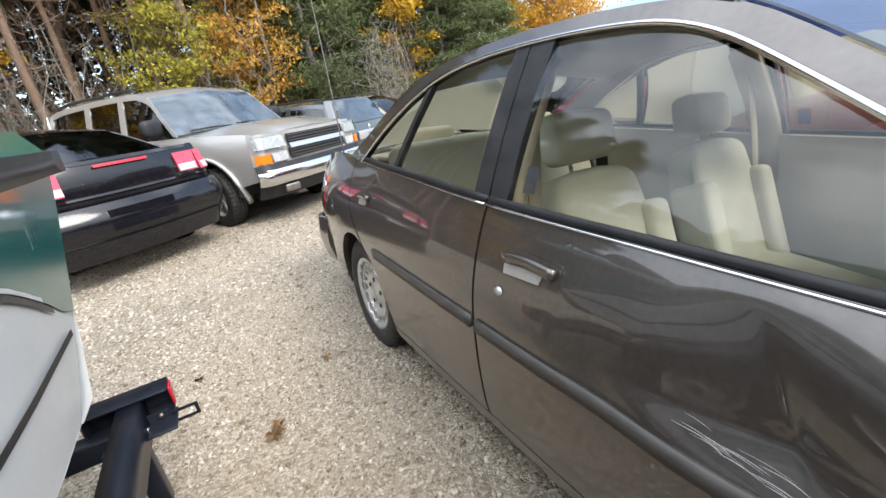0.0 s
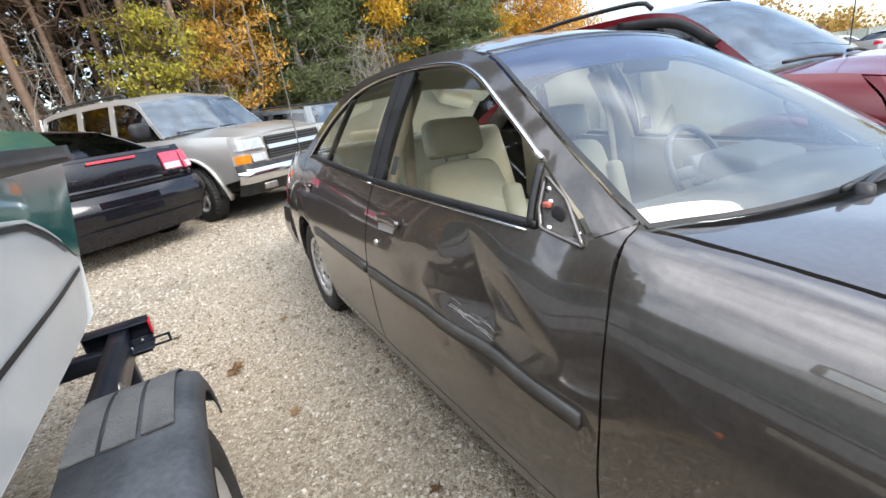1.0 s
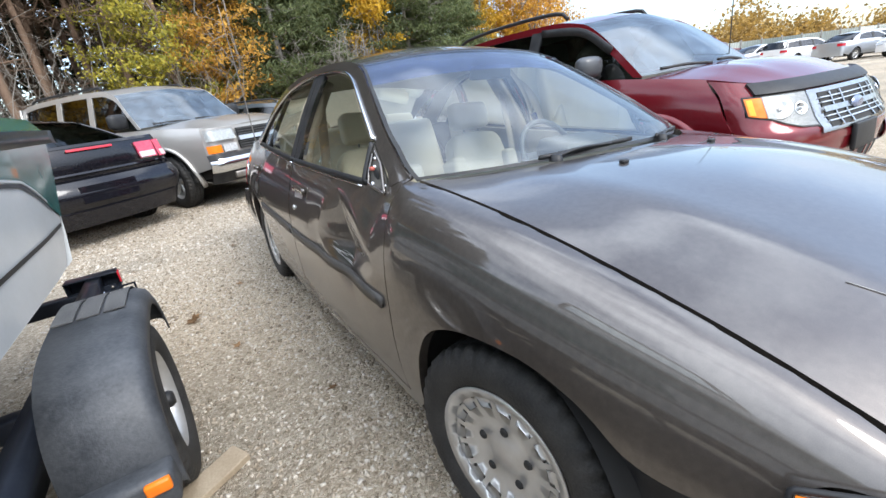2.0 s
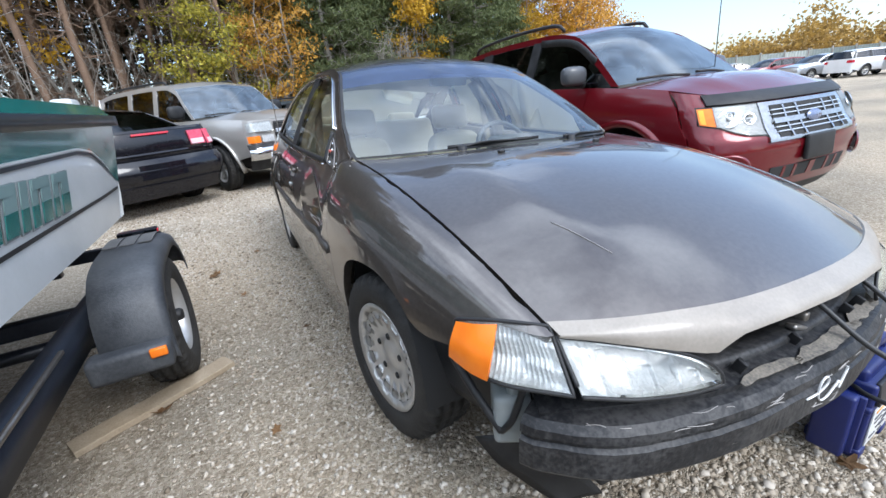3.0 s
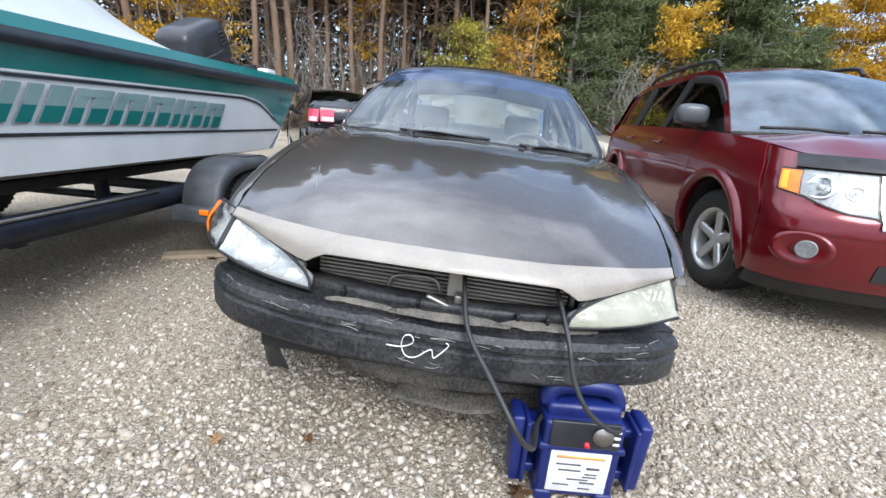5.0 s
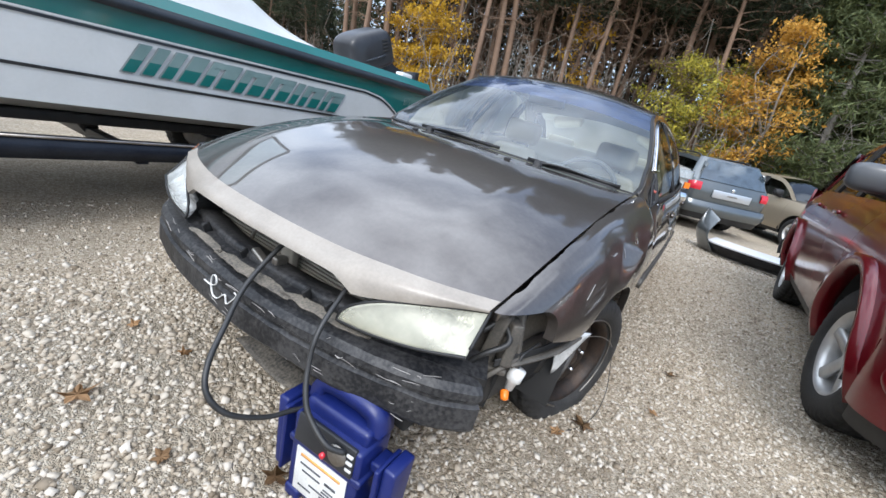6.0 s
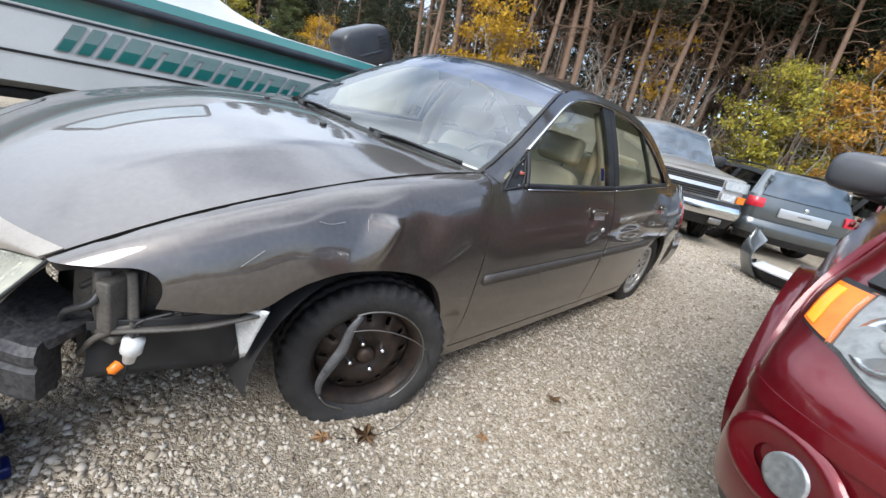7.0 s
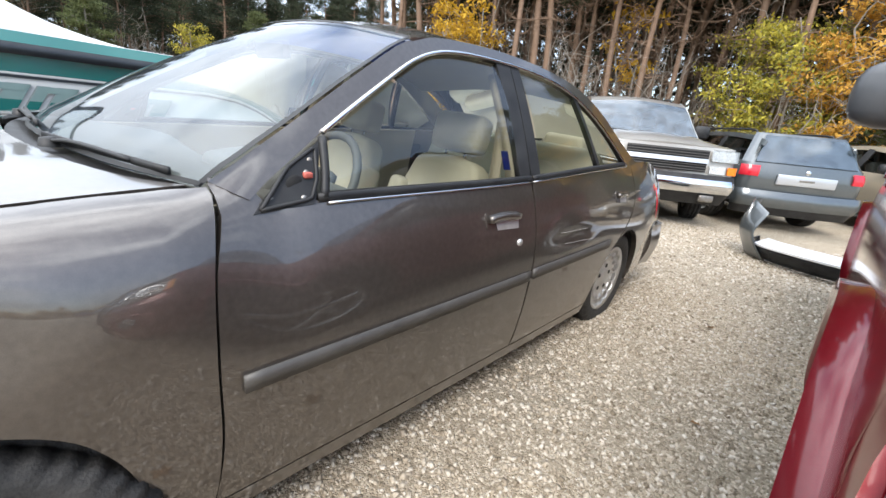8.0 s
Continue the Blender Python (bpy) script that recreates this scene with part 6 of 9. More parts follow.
    for x in (-0.4, 0.4):
        part("seat", join(seat_mesh(0.5, 0.16, 0.62, pose(x, d1 - 0.15, B.top(d1) - 0.14, -16)), seat_mesh(0.26, 0.1, 0.18, pose(x, d1 - 0.02, B.top(d1) + 0.26, -12))), p.get("seat", DASH), root)
    part("rear_seat", seat_mesh(1.2, 0.18, 0.6, pose(0, d1 + 0.75, B.top(d1) - 0.12, -18)), p.get("seat", DASH), root)
    # plain box added under the hood to keep the engine bay dark
    part("engine_bay_shade_box", box(2 * B.W - 0.75, 0.9, 0.4, Matrix.Translation((0, B.nose + 0.7, zlow + 0.2)), 0.03), DARK, root)
    return wgrid, rbk


def plate(name, root, bm, mat, label=""):
    return part(name, bm, mat, root, label)


# red SUV
RED = thing("red_suv", "dark red compact SUV with chrome grille parked on gravel", "car", pose(2.665, 0.93, 0, 0, 0, -3.2))
rb_ = Body(-1.93, 2.38, 0.90, [(-1.93, 0.905), (-1.80, 0.950), (-1.5, 1.022), (-1.05, 1.065), (-0.6, 1.09), (1.2, 1.13), (2.38, 1.15)], 0.10, 0.36, 0.36)
rb_.w = spline([-1.93, -1.75, -1.5, -1.2, 0.2, 1.5, 2.15, 2.38], [0.865, 0.880, 0.886, 0.891, 0.90, 0.891, 0.856, 0.79])
rp = dict(fy=-1.15, ry=1.47, R=0.355, rim=0.215, low=0.36, arch=0.075, doors=(-0.68, 0.28, 1.26), rail=[(-0.98, 1.09), (-0.62, 1.36), (-0.28, 1.555), (0.1, 1.615), (0.8, 1.63), (1.5, 1.61), (2.08, 1.54), (2.22, 1.48)],
          pillars=[(0.22, 0.36, 0.20, 0.34, True), (1.14, 1.32, 1.20, 1.40, True), (1.98, 2.22, 1.92, 2.14, False)], handles=(0.12, 1.05), mirror=(-0.60, 1.20), mirror_size=(0.12, 0.080), mirror_out=0.12, fender_nose=[(-1.655, 0.345), (-1.692, 0.42), (-1.718, 0.58), (-1.692, 0.70), (-1.628, 0.80), (-1.573, 0.90), (-1.505, 0.97), (-1.452, 1.028)], track=0.17, mirror_mat=MIRROR_SHELL, header=-0.28, roof_end=2.14, hood_nose=(-1.74, 0.03), hood_front=[(0.0, -1.842, 0.966), (0.30, -1.822, 0.965), (0.55, -1.768, 0.968), (0.655, -1.715, 0.978), (0.712, -1.655, 0.988)], hood_side=[(0.737, -1.59, 1.000), (0.752, -1.53, 1.012)], crown=0.040, power=0.015, screen=GLASS_SCREEN, steer=6, railw=0.06)
car(RED, rb_, rp, PAINT_RED, GLASS_DARK)
suv_w = spline([0.20, 0.30, 0.42, 0.58, 0.68, 0.76, 0.85, 0.98, 1.06], [0.83, 0.855, 0.870, 0.872, 0.869, 0.862, 0.850, 0.795, 0.765])
suv_y = spline([0.20, 0.30, 0.42, 0.58, 0.68, 0.74, 0.80, 0.90, 0.98, 1.06], [-1.90, -1.98, -2.025, -2.045, -2.03, -1.985, -1.955, -1.90, -1.82, -1.72])


def suv_front(th, z, off=0.0):
    """A point on the rounded nose; th: degrees round from straight ahead, off: distance proud of it."""
    a, k = radians(th), 2 / 2.6
    return (math.copysign((suv_w(z) + off) * abs(math.sin(a)) ** k, th), suv_y(z) + 0.32 - (0.32 + off) * abs(math.cos(a)) ** k, z)


def suv_patch(name, th0, th1, zlo, zhi, off, mat, parent, label="", nu=16, nv=6, lip=0.012, dome=0.0):
    """A patch of the nose between two angles; zlo and zhi are heights or (angle, height) knots."""
    lo_ = zlo if not isinstance(zlo, list) else None
    hi_ = zhi if not isinstance(zhi, list) else None
    f = lambda th, c, k: c if c is not None else float(np.interp(abs(th), [q[0] for q in k], [q[1] for q in k]))
    g = [[suv_front(th, (1 - t) * f(th, lo_, zlo) + t * f(th, hi_, zhi), off + dome * math.sin(math.pi * t) * math.sin(math.pi * i / nu)) for i, th in enumerate(np.linspace(th0, th1, nu + 1))] for t in np.linspace(0, 1, nv + 1)]
    return part(name, sheet(np.array(g), (0, -1.2, 0.6), lip), mat, parent, label)


LAMP_LOW = [(0, 0.655), (26, 0.660), (28, 0.703), (40, 0.712), (50, 0.742), (58, 0.772), (74, 0.793), (78, 0.80), (90, 0.80)]
suv_patch("front_bumper", -90, 90, 0.315, [(a, z - 0.006) for a, z in LAMP_LOW], 0.0, PAINT_RED, RED, "dark red front bumper", 72, 20, 0.03)
suv_patch("bumper_crease", -90, 90, 0.600, 0.640, 0.006, PAINT_RED, RED, "", 60, 4, 0.008)
suv_patch("lower_bumper", -88, 88, 0.225, 0.31, -0.012, BLACK_TRIM, RED, "black plastic lower bumper", 48, 4, 0.05)
suv_patch("front_panel", -90, 90, [(0, 0.905), (74, 0.905), (77, 0.79), (90, 0.79)], [(0, 0.965), (48, 0.965), (64, 0.985), (78, 1.0), (90, 1.015)], -0.004, PAINT_RED, RED, "", 72, 8)
suv_patch("hood_deflector", -64, 64, 0.918, 0.985, 0.022, BLACK_TRIM, RED, "smoked black hood deflector", 44, 6, 0.03, 0.012)
gr = suv_patch("grille_surround", -27.5, 27.5, 0.655, 0.905, 0.012, GRILLE_CHROME, RED, "chrome grille with two rows of cells", 24, 8, 0.03)
suv_patch("grille_back", -21, 21, 0.682, 0.882, 0.016, DARK, gr, "", 18, 6, 0.004)
for z0, z1, mat_ in ((0.768, 0.800, GRILLE_CHROME), (0.715, 0.721, PAINT_SILVER), (0.742, 0.748, PAINT_SILVER), (0.822, 0.828, PAINT_SILVER), (0.850, 0.856, PAINT_SILVER)):
    suv_patch("grille_bar", -21, 21, z0, z1, 0.026, mat_, gr, "", 18, 2, 0.012)
for th in (-13.5, -6.0, 6.0, 13.5):
    for z0, z1 in ((0.684, 0.767), (0.801, 0.880)):
        suv_patch("grille_bar", th - 0.45, th + 0.45, z0, z1, 0.028, GRILLE_CHROME, gr, "", 1, 4, 0.014)
part("badge", moved(lathe([(0.0, 0.012), (0.05, 0.010), (0.058, 0.006), (0.064, 0.0)], 28, "y"), pose(0, -1.995, 0.786, 14, 0, 180) @ Matrix.Diagonal((1.35, 1, 0.62, 1))), material("badge_blue", (0.10, 0.13, 0.24), 0.2, 0.4, coat=0.5, vary=0.5, color2=(0.22, 0.25, 0.34), scale=20), gr, "plain blue oval badge")
part("plate_holder", box(0.32, 0.03, 0.17, Matrix.Translation((0.0, -2.062, 0.585)) @ Matrix.Rotation(-0.06, 4, "X"), 0.012), BLACK_TRIM, RED, "empty black plate holder")
lg = suv_patch("lower_grille", -24, 24, 0.385, 0.478, 0.006, DARK, RED, "", 18, 3, 0.02)
for th in (-15, -8, 0, 8, 15):
    suv_patch("divider", th - 0.8, th + 0.8, 0.387, 0.476, 0.010, PAINT_RED, lg, "", 1, 3, 0.014)
for s in (1, -1):
    hl = suv_patch("headlight", s * 27.5, s * 75.5, [(a, z - 0.004) for a, z in LAMP_LOW], 0.908, 0.004, BLACK_TRIM, RED, "large clear headlight", 26, 8, 0.02)
    suv_patch("reflector", s * 28.5, s * 60, [(a, z + 0.006) for a, z in LAMP_LOW], 0.900, 0.0075, LAMP_BACK, hl, "", 24, 8, 0.004)
    suv_patch("amber_section", s * 60.5, s * 74, [(a, z + 0.006) for a, z in LAMP_LOW], 0.898, 0.010, AMBER, hl, "amber turn lamp", 10, 6, 0.006)
    suv_patch("amber_rib", s * 68, s * 72.5, [(a, z + 0.014) for a, z in LAMP_LOW], 0.890, 0.0125, AMBER_BRIGHT, hl, "", 4, 4, 0.003)
    for th, z, r, tilt in ((50, 0.824, 0.064, 42), (36, 0.812, 0.040, 26)):
        c = suv_front(s * th, z, 0.010)
        bowl = part("headlight_bowl", moved(lathe([(0.0, -0.004), (r * 0.30, -0.004), (r * 0.45, 0.001), (r * 0.8, 0.006), (r, 0.010), (r * 1.06, 0.004)], 28, "y"), Matrix.Translation(c) @ Matrix.Rotation(radians(180 + s * tilt), 4, "Z") @ Matrix.Rotation(radians(22), 4, "X")), CHROME, hl)
        part("lamp_bulb", moved(lathe([(0.0, 0.014), (r * 0.2, 0.012), (r * 0.26, 0.0)], 16, "y"), Matrix.Translation(c) @ Matrix.Rotation(radians(180 + s * tilt), 4, "Z") @ Matrix.Rotation(radians(22), 4, "X")), REFLECTOR, hl)
    o = suv_patch("lens", s * 28, s * 61, [(a, z + 0.002) for a, z in LAMP_LOW], 0.904, 0.016, LENS_CLEAR, hl, "", 26, 8, 0.006, 0.012)
    o.visible_shadow = False
    fm = Matrix.Translation(suv_front(s * 55, 0.512, 0.004)) @ Matrix.Rotation(radians(180 + s * 34), 4, "Z")
    fg = part("fog_lamp", moved(lathe([(0.0, 0.006), (0.022, 0.007), (0.040, 0.012), (0.046, 0.013), (0.048, -0.02)], 28, "y"), fm @ Matrix.Translation((s * 0.022, 0, 0))), LAMP_BACK, RED, "round fog lamp in an oval recess")
    part("fog_lens", moved(lathe([(0.0, 0.018), (0.03, 0.0165), (0.045, 0.013)], 28, "y"), fm @ Matrix.Translation((s * 0.022, 0, 0))), LENS_CLEAR, fg).visible_shadow = False
    part("fog_bezel", moved(lathe([(0.050, 0.004), (0.085, 0.006), (0.100, 0.012), (0.112, 0.010), (0.122, -0.004)], 32, "y"), fm @ Matrix.Diagonal((1.12, 1, 0.76, 1))), PAINT_RED, fg, "painted oval bezel")
    for y in (-1.15, 1.47):
        part("wheel_flare", sweep([(-0.03, -0.035), (0.022, -0.03), (0.030, 0.0), (0.018, 0.05), (-0.03, 0.08)], [(s * (rb_.x(q, z) + 0.004), q, z) for q, z in arc(y, 0.355, 0.450, 188, -8, 16)], up=(1, 0, 0), steps=30), PAINT_RED, RED)
    rk = part("roof_rack", tube([(s * 0.56, -0.05, 1.63), (s * 0.57, 0.1, 1.70), (s * 0.57, 0.9, 1.72), (s * 0.56, 1.6, 1.69), (s * 0.55, 1.75, 1.62)], 0.018, 8, True, 24), BLACK_TRIM, RED, "black roof rack rail")
    part("window_visor", sweep([(-0.004, -0.035), (0.008, -0.035), (0.008, 0.03), (-0.004, 0.03)], rb_.line(s, [(-0.66, 1.30), (-0.30, 1.49), (0.2, 1.555)], 0.008), steps=10), BLACK_TRIM, RED)
part("roof_aerial", tube([(0.35, -1.0, 1.12), (0.40, -0.95, 1.75)], 0.004, 6, False, 4), BLACK_TRIM, RED)
part("tailgate", band(wrap(2.42, 0.86, 0.22, 0.08, 1), 0.45, 1.14, 1.0, 0.97, 0.0, -0.04, sign=1), PAINT_RED, RED)
part("tailgate_glass", band(wrap(2.36, 0.80, 0.18, 0.06, 1), 1.14, 1.56, 0.98, 0.82, 0.0, -0.16, sign=1), GLASS_DARK, RED)
part("rear_bumper", band(wrap(2.46, 0.88, 0.22, 0.08, 1), 0.36, 0.55, 1.0, 1.0, 0, 0, sign=1, belly=0.03), BLACK_TRIM, RED)

# pewter full-size SUV
PEW = thing("pewter_suv", "tall pewter SUV with chrome bumper and round wheel flares", "car", pose(-1.314, 6.92, 0, 0, 0, 33.2) @ Matrix.Diagonal((0.973, 0.973, 0.985, 1)))
pb = Body(-2.45, 2.55, 0.99, [(-2.45, 1.07), (-2.2, 1.11), (-1.2, 1.16), (-0.9, 1.17), (0.8, 1.18), (2.55, 1.18)], 0.06, 0.26, 0.42, taper=(0.93, 0.92))
pp = dict(fy=-1.50, ry=1.45, R=0.385, rim=0.225, low=0.44, arch=0.085, doors=(-0.98, 0.10, 1.02), rail=[(-1.06, 1.20), (-0.80, 1.44), (-0.52, 1.70), (-0.2, 1.79), (0.6, 1.81), (1.6, 1.80), (2.35, 1.74), (2.5, 1.68)],
          pillars=[(0.04, 0.18, 0.06, 0.18, False), (0.96, 1.12, 0.96, 1.10, False), (2.25, 2.5, 2.2, 2.45, False)], handles=(0.0, 0.92), mirror=(-0.78, 1.32), mirror_size=(0.13, 0.11), header=-0.52, roof_end=2.4, hood_nose=(-2.38, 0.03), crown=0.05, power=0.02, screen=GLASS_SCREEN, steer=-10, bow=0.14, railw=0.075)
car(PEW, pb, pp, PAINT_PEWTER, GLASS_DARK)
pl = wrap(-2.55, 0.97, 0.20, 0.10)
part("front_bumper", band(pl, 0.50, 0.68, 1.0, 1.0, 0.02, 0.04, belly=0.03), CHROME, PEW, "dull chrome front bumper")
part("bumper_cap", band(pl, 0.66, 0.74, 1.01, 1.0, 0.045, 0.0), BLACK_TRIM, PEW, "black bumper top")
part("lower_valance", band(pl, 0.34, 0.52, 0.96, 1.0, -0.10, 0.02), BLACK_TRIM, PEW)
part("front_panel", band(pl, 0.72, 1.09, 0.98, 0.95, -0.02, -0.05), PAINT_PEWTER, PEW)
for z0, z1 in ((0.77, 0.88), (0.945, 1.05)):
    gr = part("grille", band(cut(pl, -0.52, 0.52), z0, z1, 1, 1, 0.015, 0.0, 14, 3), DARK, PEW, "dark eggcrate grille")
    for k in range(3):
        z = z0 + 0.02 + k * 0.035
        part("grille_bar", band(cut(pl, -0.52, 0.52), z - 0.003, z + 0.003, 1, 1, 0.028, 0.026, 14, 1, lip=0.01), GREY_MOULD, gr)
part("grille_bar", band(cut(pl, -0.54, 0.54), 0.885, 0.94, 1, 1, 0.04, 0.03, 14, 3), PAINT_SILVER, PEW, "silver bar across the grille")
for s in (1, -1):
    hl = part("headlight", band(cut(pl, s * 0.55, s * 0.95), 0.92, 1.06, 1, 1, 0.01, -0.02, 10, 4), REFLECTOR, PEW, "rectangular headlight")
    part("lens", band(cut(pl, s * 0.55, s * 0.95), 0.915, 1.065, 1.005, 1.005, 0.03, 0.0, 10, 4), LENS_CLEAR, hl)
    part("turn_lamp", band(cut(pl, s * 0.55, s * 0.80), 0.76, 0.86, 1.0, 1.0, 0.015, 0.01, 8, 3), REFLECTOR, PEW)
    part("marker_lamp", band(cut(pl, s * 0.80, s * 0.965), 0.76, 0.86, 1.005, 1.005, 0.02, 0.015, 8, 3), AMBER, PEW, "amber marker lamp")
    part("fog_recess", box(0.2, 0.05, 0.09, Matrix.Translation((s * 0.62, -2.52, 0.43)) @ Matrix.Rotation(s * 0.2, 4, "Z"), 0.02), STEEL, PEW)
    for y in (-1.50, 1.45):
        part("wheel_flare", sweep([(-0.02, -0.03), (0.02, -0.02), (0.03, 0.02), (-0.02, 0.04)], [(s * (pb.x(q, z) + 0.012), q, z) for q, z in arc(y, 0.385, 0.50, 190, -10, 14)], up=(1, 0, 0), steps=24), PAINT_PEWTER, PEW)
    part("roof_rack", tube([(s * 0.66, -0.1, 1.80), (s * 0.66, 0.1, 1.86), (s * 0.66, 1.8, 1.86), (s * 0.66, 2.1, 1.79)], 0.02, 8, True, 20), BLACK_TRIM, PEW)
part("tailgate", band(wrap(2.58, 0.94, 0.14, 0.05, 1), 0.5, 1.75, 1.0, 0.82, 0.0, -0.1, sign=1), PAINT_PEWTER, PEW)

# black sedan, seen from behind
BLK = thing("black_sedan", "glossy black sedan with pink-faded tail lamps, plate removed", "car", pose(-3.16, 6.10, 0, 0, 0, 180 + 30))
bb = Body(-2.35, 2.42, 0.90, [(-2.35, 0.72), (-2.1, 0.80), (-1.2, 0.93), (-0.9, 0.95), (1.0, 1.02), (1.7, 1.07), (2.42, 1.05)], 0.09, 0.55, 0.30)
bp = dict(fy=-1.37, ry=1.37, R=0.33, rim=0.215, low=0.30, arch=0.05, doors=(-0.95, 0.15, 1.10), rail=[(-1.02, 0.98), (-0.6, 1.24), (-0.2, 1.39), (0.3, 1.42), (0.8, 1.38), (1.2, 1.27), (1.62, 1.10)],
          pillars=[(0.08, 0.22, 0.10, 0.24, True), (1.2, 1.62, 0.98, 1.5, False)], handles=(0.0, 0.95), mirror=(-0.62, 1.06), mirror_size=(0.11, 0.07), header=-0.2, roof_end=0.95, hood_nose=(-2.2, 0.02))
_, rbk = car(BLK, bb, bp, PAINT_BLACK, GLASS_FAR)
xr = bb.x(1.65, 1.07) - 0.01
rwb = [(-xr, 1.60, 1.075), (0, 1.74, 1.10), (xr, 1.60, 1.075)]
part("rear_window", sheet(coons(rwb, rbk, [rwb[0], (-0.62, 1.3, 1.24), rbk[0]], [rwb[2], (0.62, 1.3, 1.24), rbk[2]], 14, 8), (0, 0.8, 0.6), 0.0), GLASS_DARK, BLK, "dark dusty rear window")
pt = wrap(2.42, 0.86, 0.26, 0.14, 1)
tdeck = [(x * 0.93, y - 0.05, 1.09) for x, y in pt]
part("trunk_lid", sheet(coons(rwb, tdeck, [rwb[0], tdeck[0]], [rwb[2], tdeck[-1]], 18, 8), (0, 2, 0), 0.02), PAINT_BLACK, BLK, "black trunk lid with a small lip")
part("trunk_lip", band([(x * 0.93, y) for x, y in pt], 1.075, 1.105, 1.0, 1.0, -0.02, -0.04, sign=1, lip=0.04), PAINT_BLACK, BLK)
part("tail_panel", band(pt, 0.74, 1.08, 1.0, 0.935, -0.01, -0.03, sign=1, belly=0.025), PAINT_BLACK, BLK)
part("panel_fold", band([(x * 0.99, y + 0.004) for x, y in pt], 0.80, 0.83, 1.0, 0.99, 0.012, -0.01, sign=1), PAINT_BLACK, BLK)
part("rear_bumper", band(wrap(2.46, 0.895, 0.30, 0.14, 1), 0.42, 0.74, 0.98, 1.0, 0.0, 0.0, sign=1, belly=0.07), PAINT_BLACK, BLK, "scratched black rear bumper")
part("lower_valance", band(wrap(2.46, 0.88, 0.30, 0.14, 1), 0.24, 0.42, 0.95, 0.985, -0.05, 0.02, sign=1), PAINT_BLACK, BLK)
part("plate_recess", band(cut(wrap(2.46, 0.895, 0.30, 0.14, 1), -0.30, 0.30), 0.50, 0.68, 1, 1, 0.072, 0.060, 10, 3, sign=1), PAINT_BLACK, BLK, "empty plate recess")
part("stop_lamp", band(cut(pt, -0.22, 0.22), 1.04, 1.062, 1, 1, 0.018, 0.008, 10, 2, sign=1), RED_LENS, BLK, "slim red high brake lamp")
for s in (1, -1):
    tl = part("tail_lamp", band(cut(pt, s * 0.46, s * 0.70), 0.85, 1.04, 1, 0.98, 0.034, 0.01, 8, 5, sign=1), PINK_LENS, BLK, "sun-faded pink-red tail lamp")
    part("reverse_lamp", band(cut(pt, s * 0.475, s * 0.69), 0.862, 0.925, 1, 1, 0.042, 0.034, 6, 2, sign=1), PALE_LENS, tl, "pale lower half of the lamp")
    tl = part("tail_lamp", band(cut(pt, s * 0.712, s * 0.862), 0.84, 1.04, 1.01, 0.975, 0.02, 0.0, 8, 5, sign=1), PINK_LENS, BLK, "sun-faded pink-red tail lamp")
    part("reverse_lamp", band(cut(pt, s * 0.725, s * 0.85), 0.852, 0.918, 1.015, 1.0, 0.028, 0.02, 6, 2, sign=1), PALE_LENS, tl, "pale lower half of the lamp")
    part("reflector", band(cut(wrap(2.46, 0.895, 0.30, 0.14, 1), s * 0.74, s * 0.87), 0.60, 0.64, 1.02, 1.02, 0.035, 0.035, 6, 2, sign=1), RED_LENS, BLK)
for k in range(6):
    part("badge_bar", box(0.022, 0.006, 0.018, Matrix.Translation((-0.50 - 0.030 * k, 2.412 - 0.012 * k, 0.855)), 0.002), CHROME, BLK)

# grey-blue estate car, seen from behind
EST = thing("estate_car", "grey-blue estate car seen from its tailgate", "car", pose(0.145, 8.4, 0, 0, 0, 180 + 35) @ Matrix.Diagonal((0.96, 0.96, 0.96, 1)))
eb = Body(-2.35, 2.35, 0.88, [(-2.35, 0.74), (-2.1, 0.80), (-1.2, 0.93), (-0.9, 0.95), (1.0, 0.99), (2.35, 1.0)], 0.09, 0.44, 0.32)
ep = dict(fy=-1.35, ry=1.35, R=0.32, rim=0.20, low=0.32, arch=0.05, doors=(-0.95, 0.1, 1.05), rail=[(-1.02, 0.97), (-0.65, 1.22), (-0.25, 1.38), (0.3, 1.43), (1.2, 1.42), (1.9, 1.37), (2.2, 1.30)],
          pillars=[(0.04, 0.16, 0.06, 0.18, True), (1.02, 1.14, 1.0, 1.12, True), (2.0, 2.2, 1.86, 2.12, False)], handles=(0.0, 0.9), mirror=(-0.62, 1.06), mirror_size=(0.1, 0.07), header=-0.25, roof_end=2.0, hood_nose=(-2.2, 0.02))
car(EST, eb, ep, PAINT_BLUE, GLASS_FAR)
pt = wrap(2.34, 0.84, 0.18, 0.10, 1)
part("tailgate", band(pt, 0.60, 0.99, 1.0, 0.985, 0.0, -0.03, sign=1, belly=0.02), PAINT_BLUE, EST, "grey-blue tailgate")
part("tailgate_frame", band(pt, 0.985, 1.42, 0.985, 0.74, -0.04, -0.26, sign=1), PAINT_BLUE, EST)
part("tailgate_glass", band(cut(pt, -0.72, 0.72), 1.005, 1.385, 1.0, 0.80, -0.030, -0.222, 14, 4, sign=1, belly=0.02), GLASS_SCREEN, EST, "tailgate window")
part("rear_bumper", band(wrap(2.42, 0.88, 0.26, 0.12, 1), 0.36, 0.60, 0.97, 1.0, 0.0, 0.0, sign=1, belly=0.04), PAINT_BLUE, EST)
part("lower_valance", band(wrap(2.40, 0.86, 0.26, 0.12, 1), 0.24, 0.37, 0.95, 0.98, -0.05, 0.02, sign=1), BLACK_TRIM, EST)
part("plate_strip", box(0.80, 0.03, 0.15, Matrix.Translation((0, 2.345, 0.775)), 0.012), PAINT_SILVER, EST, "pale plate panel")
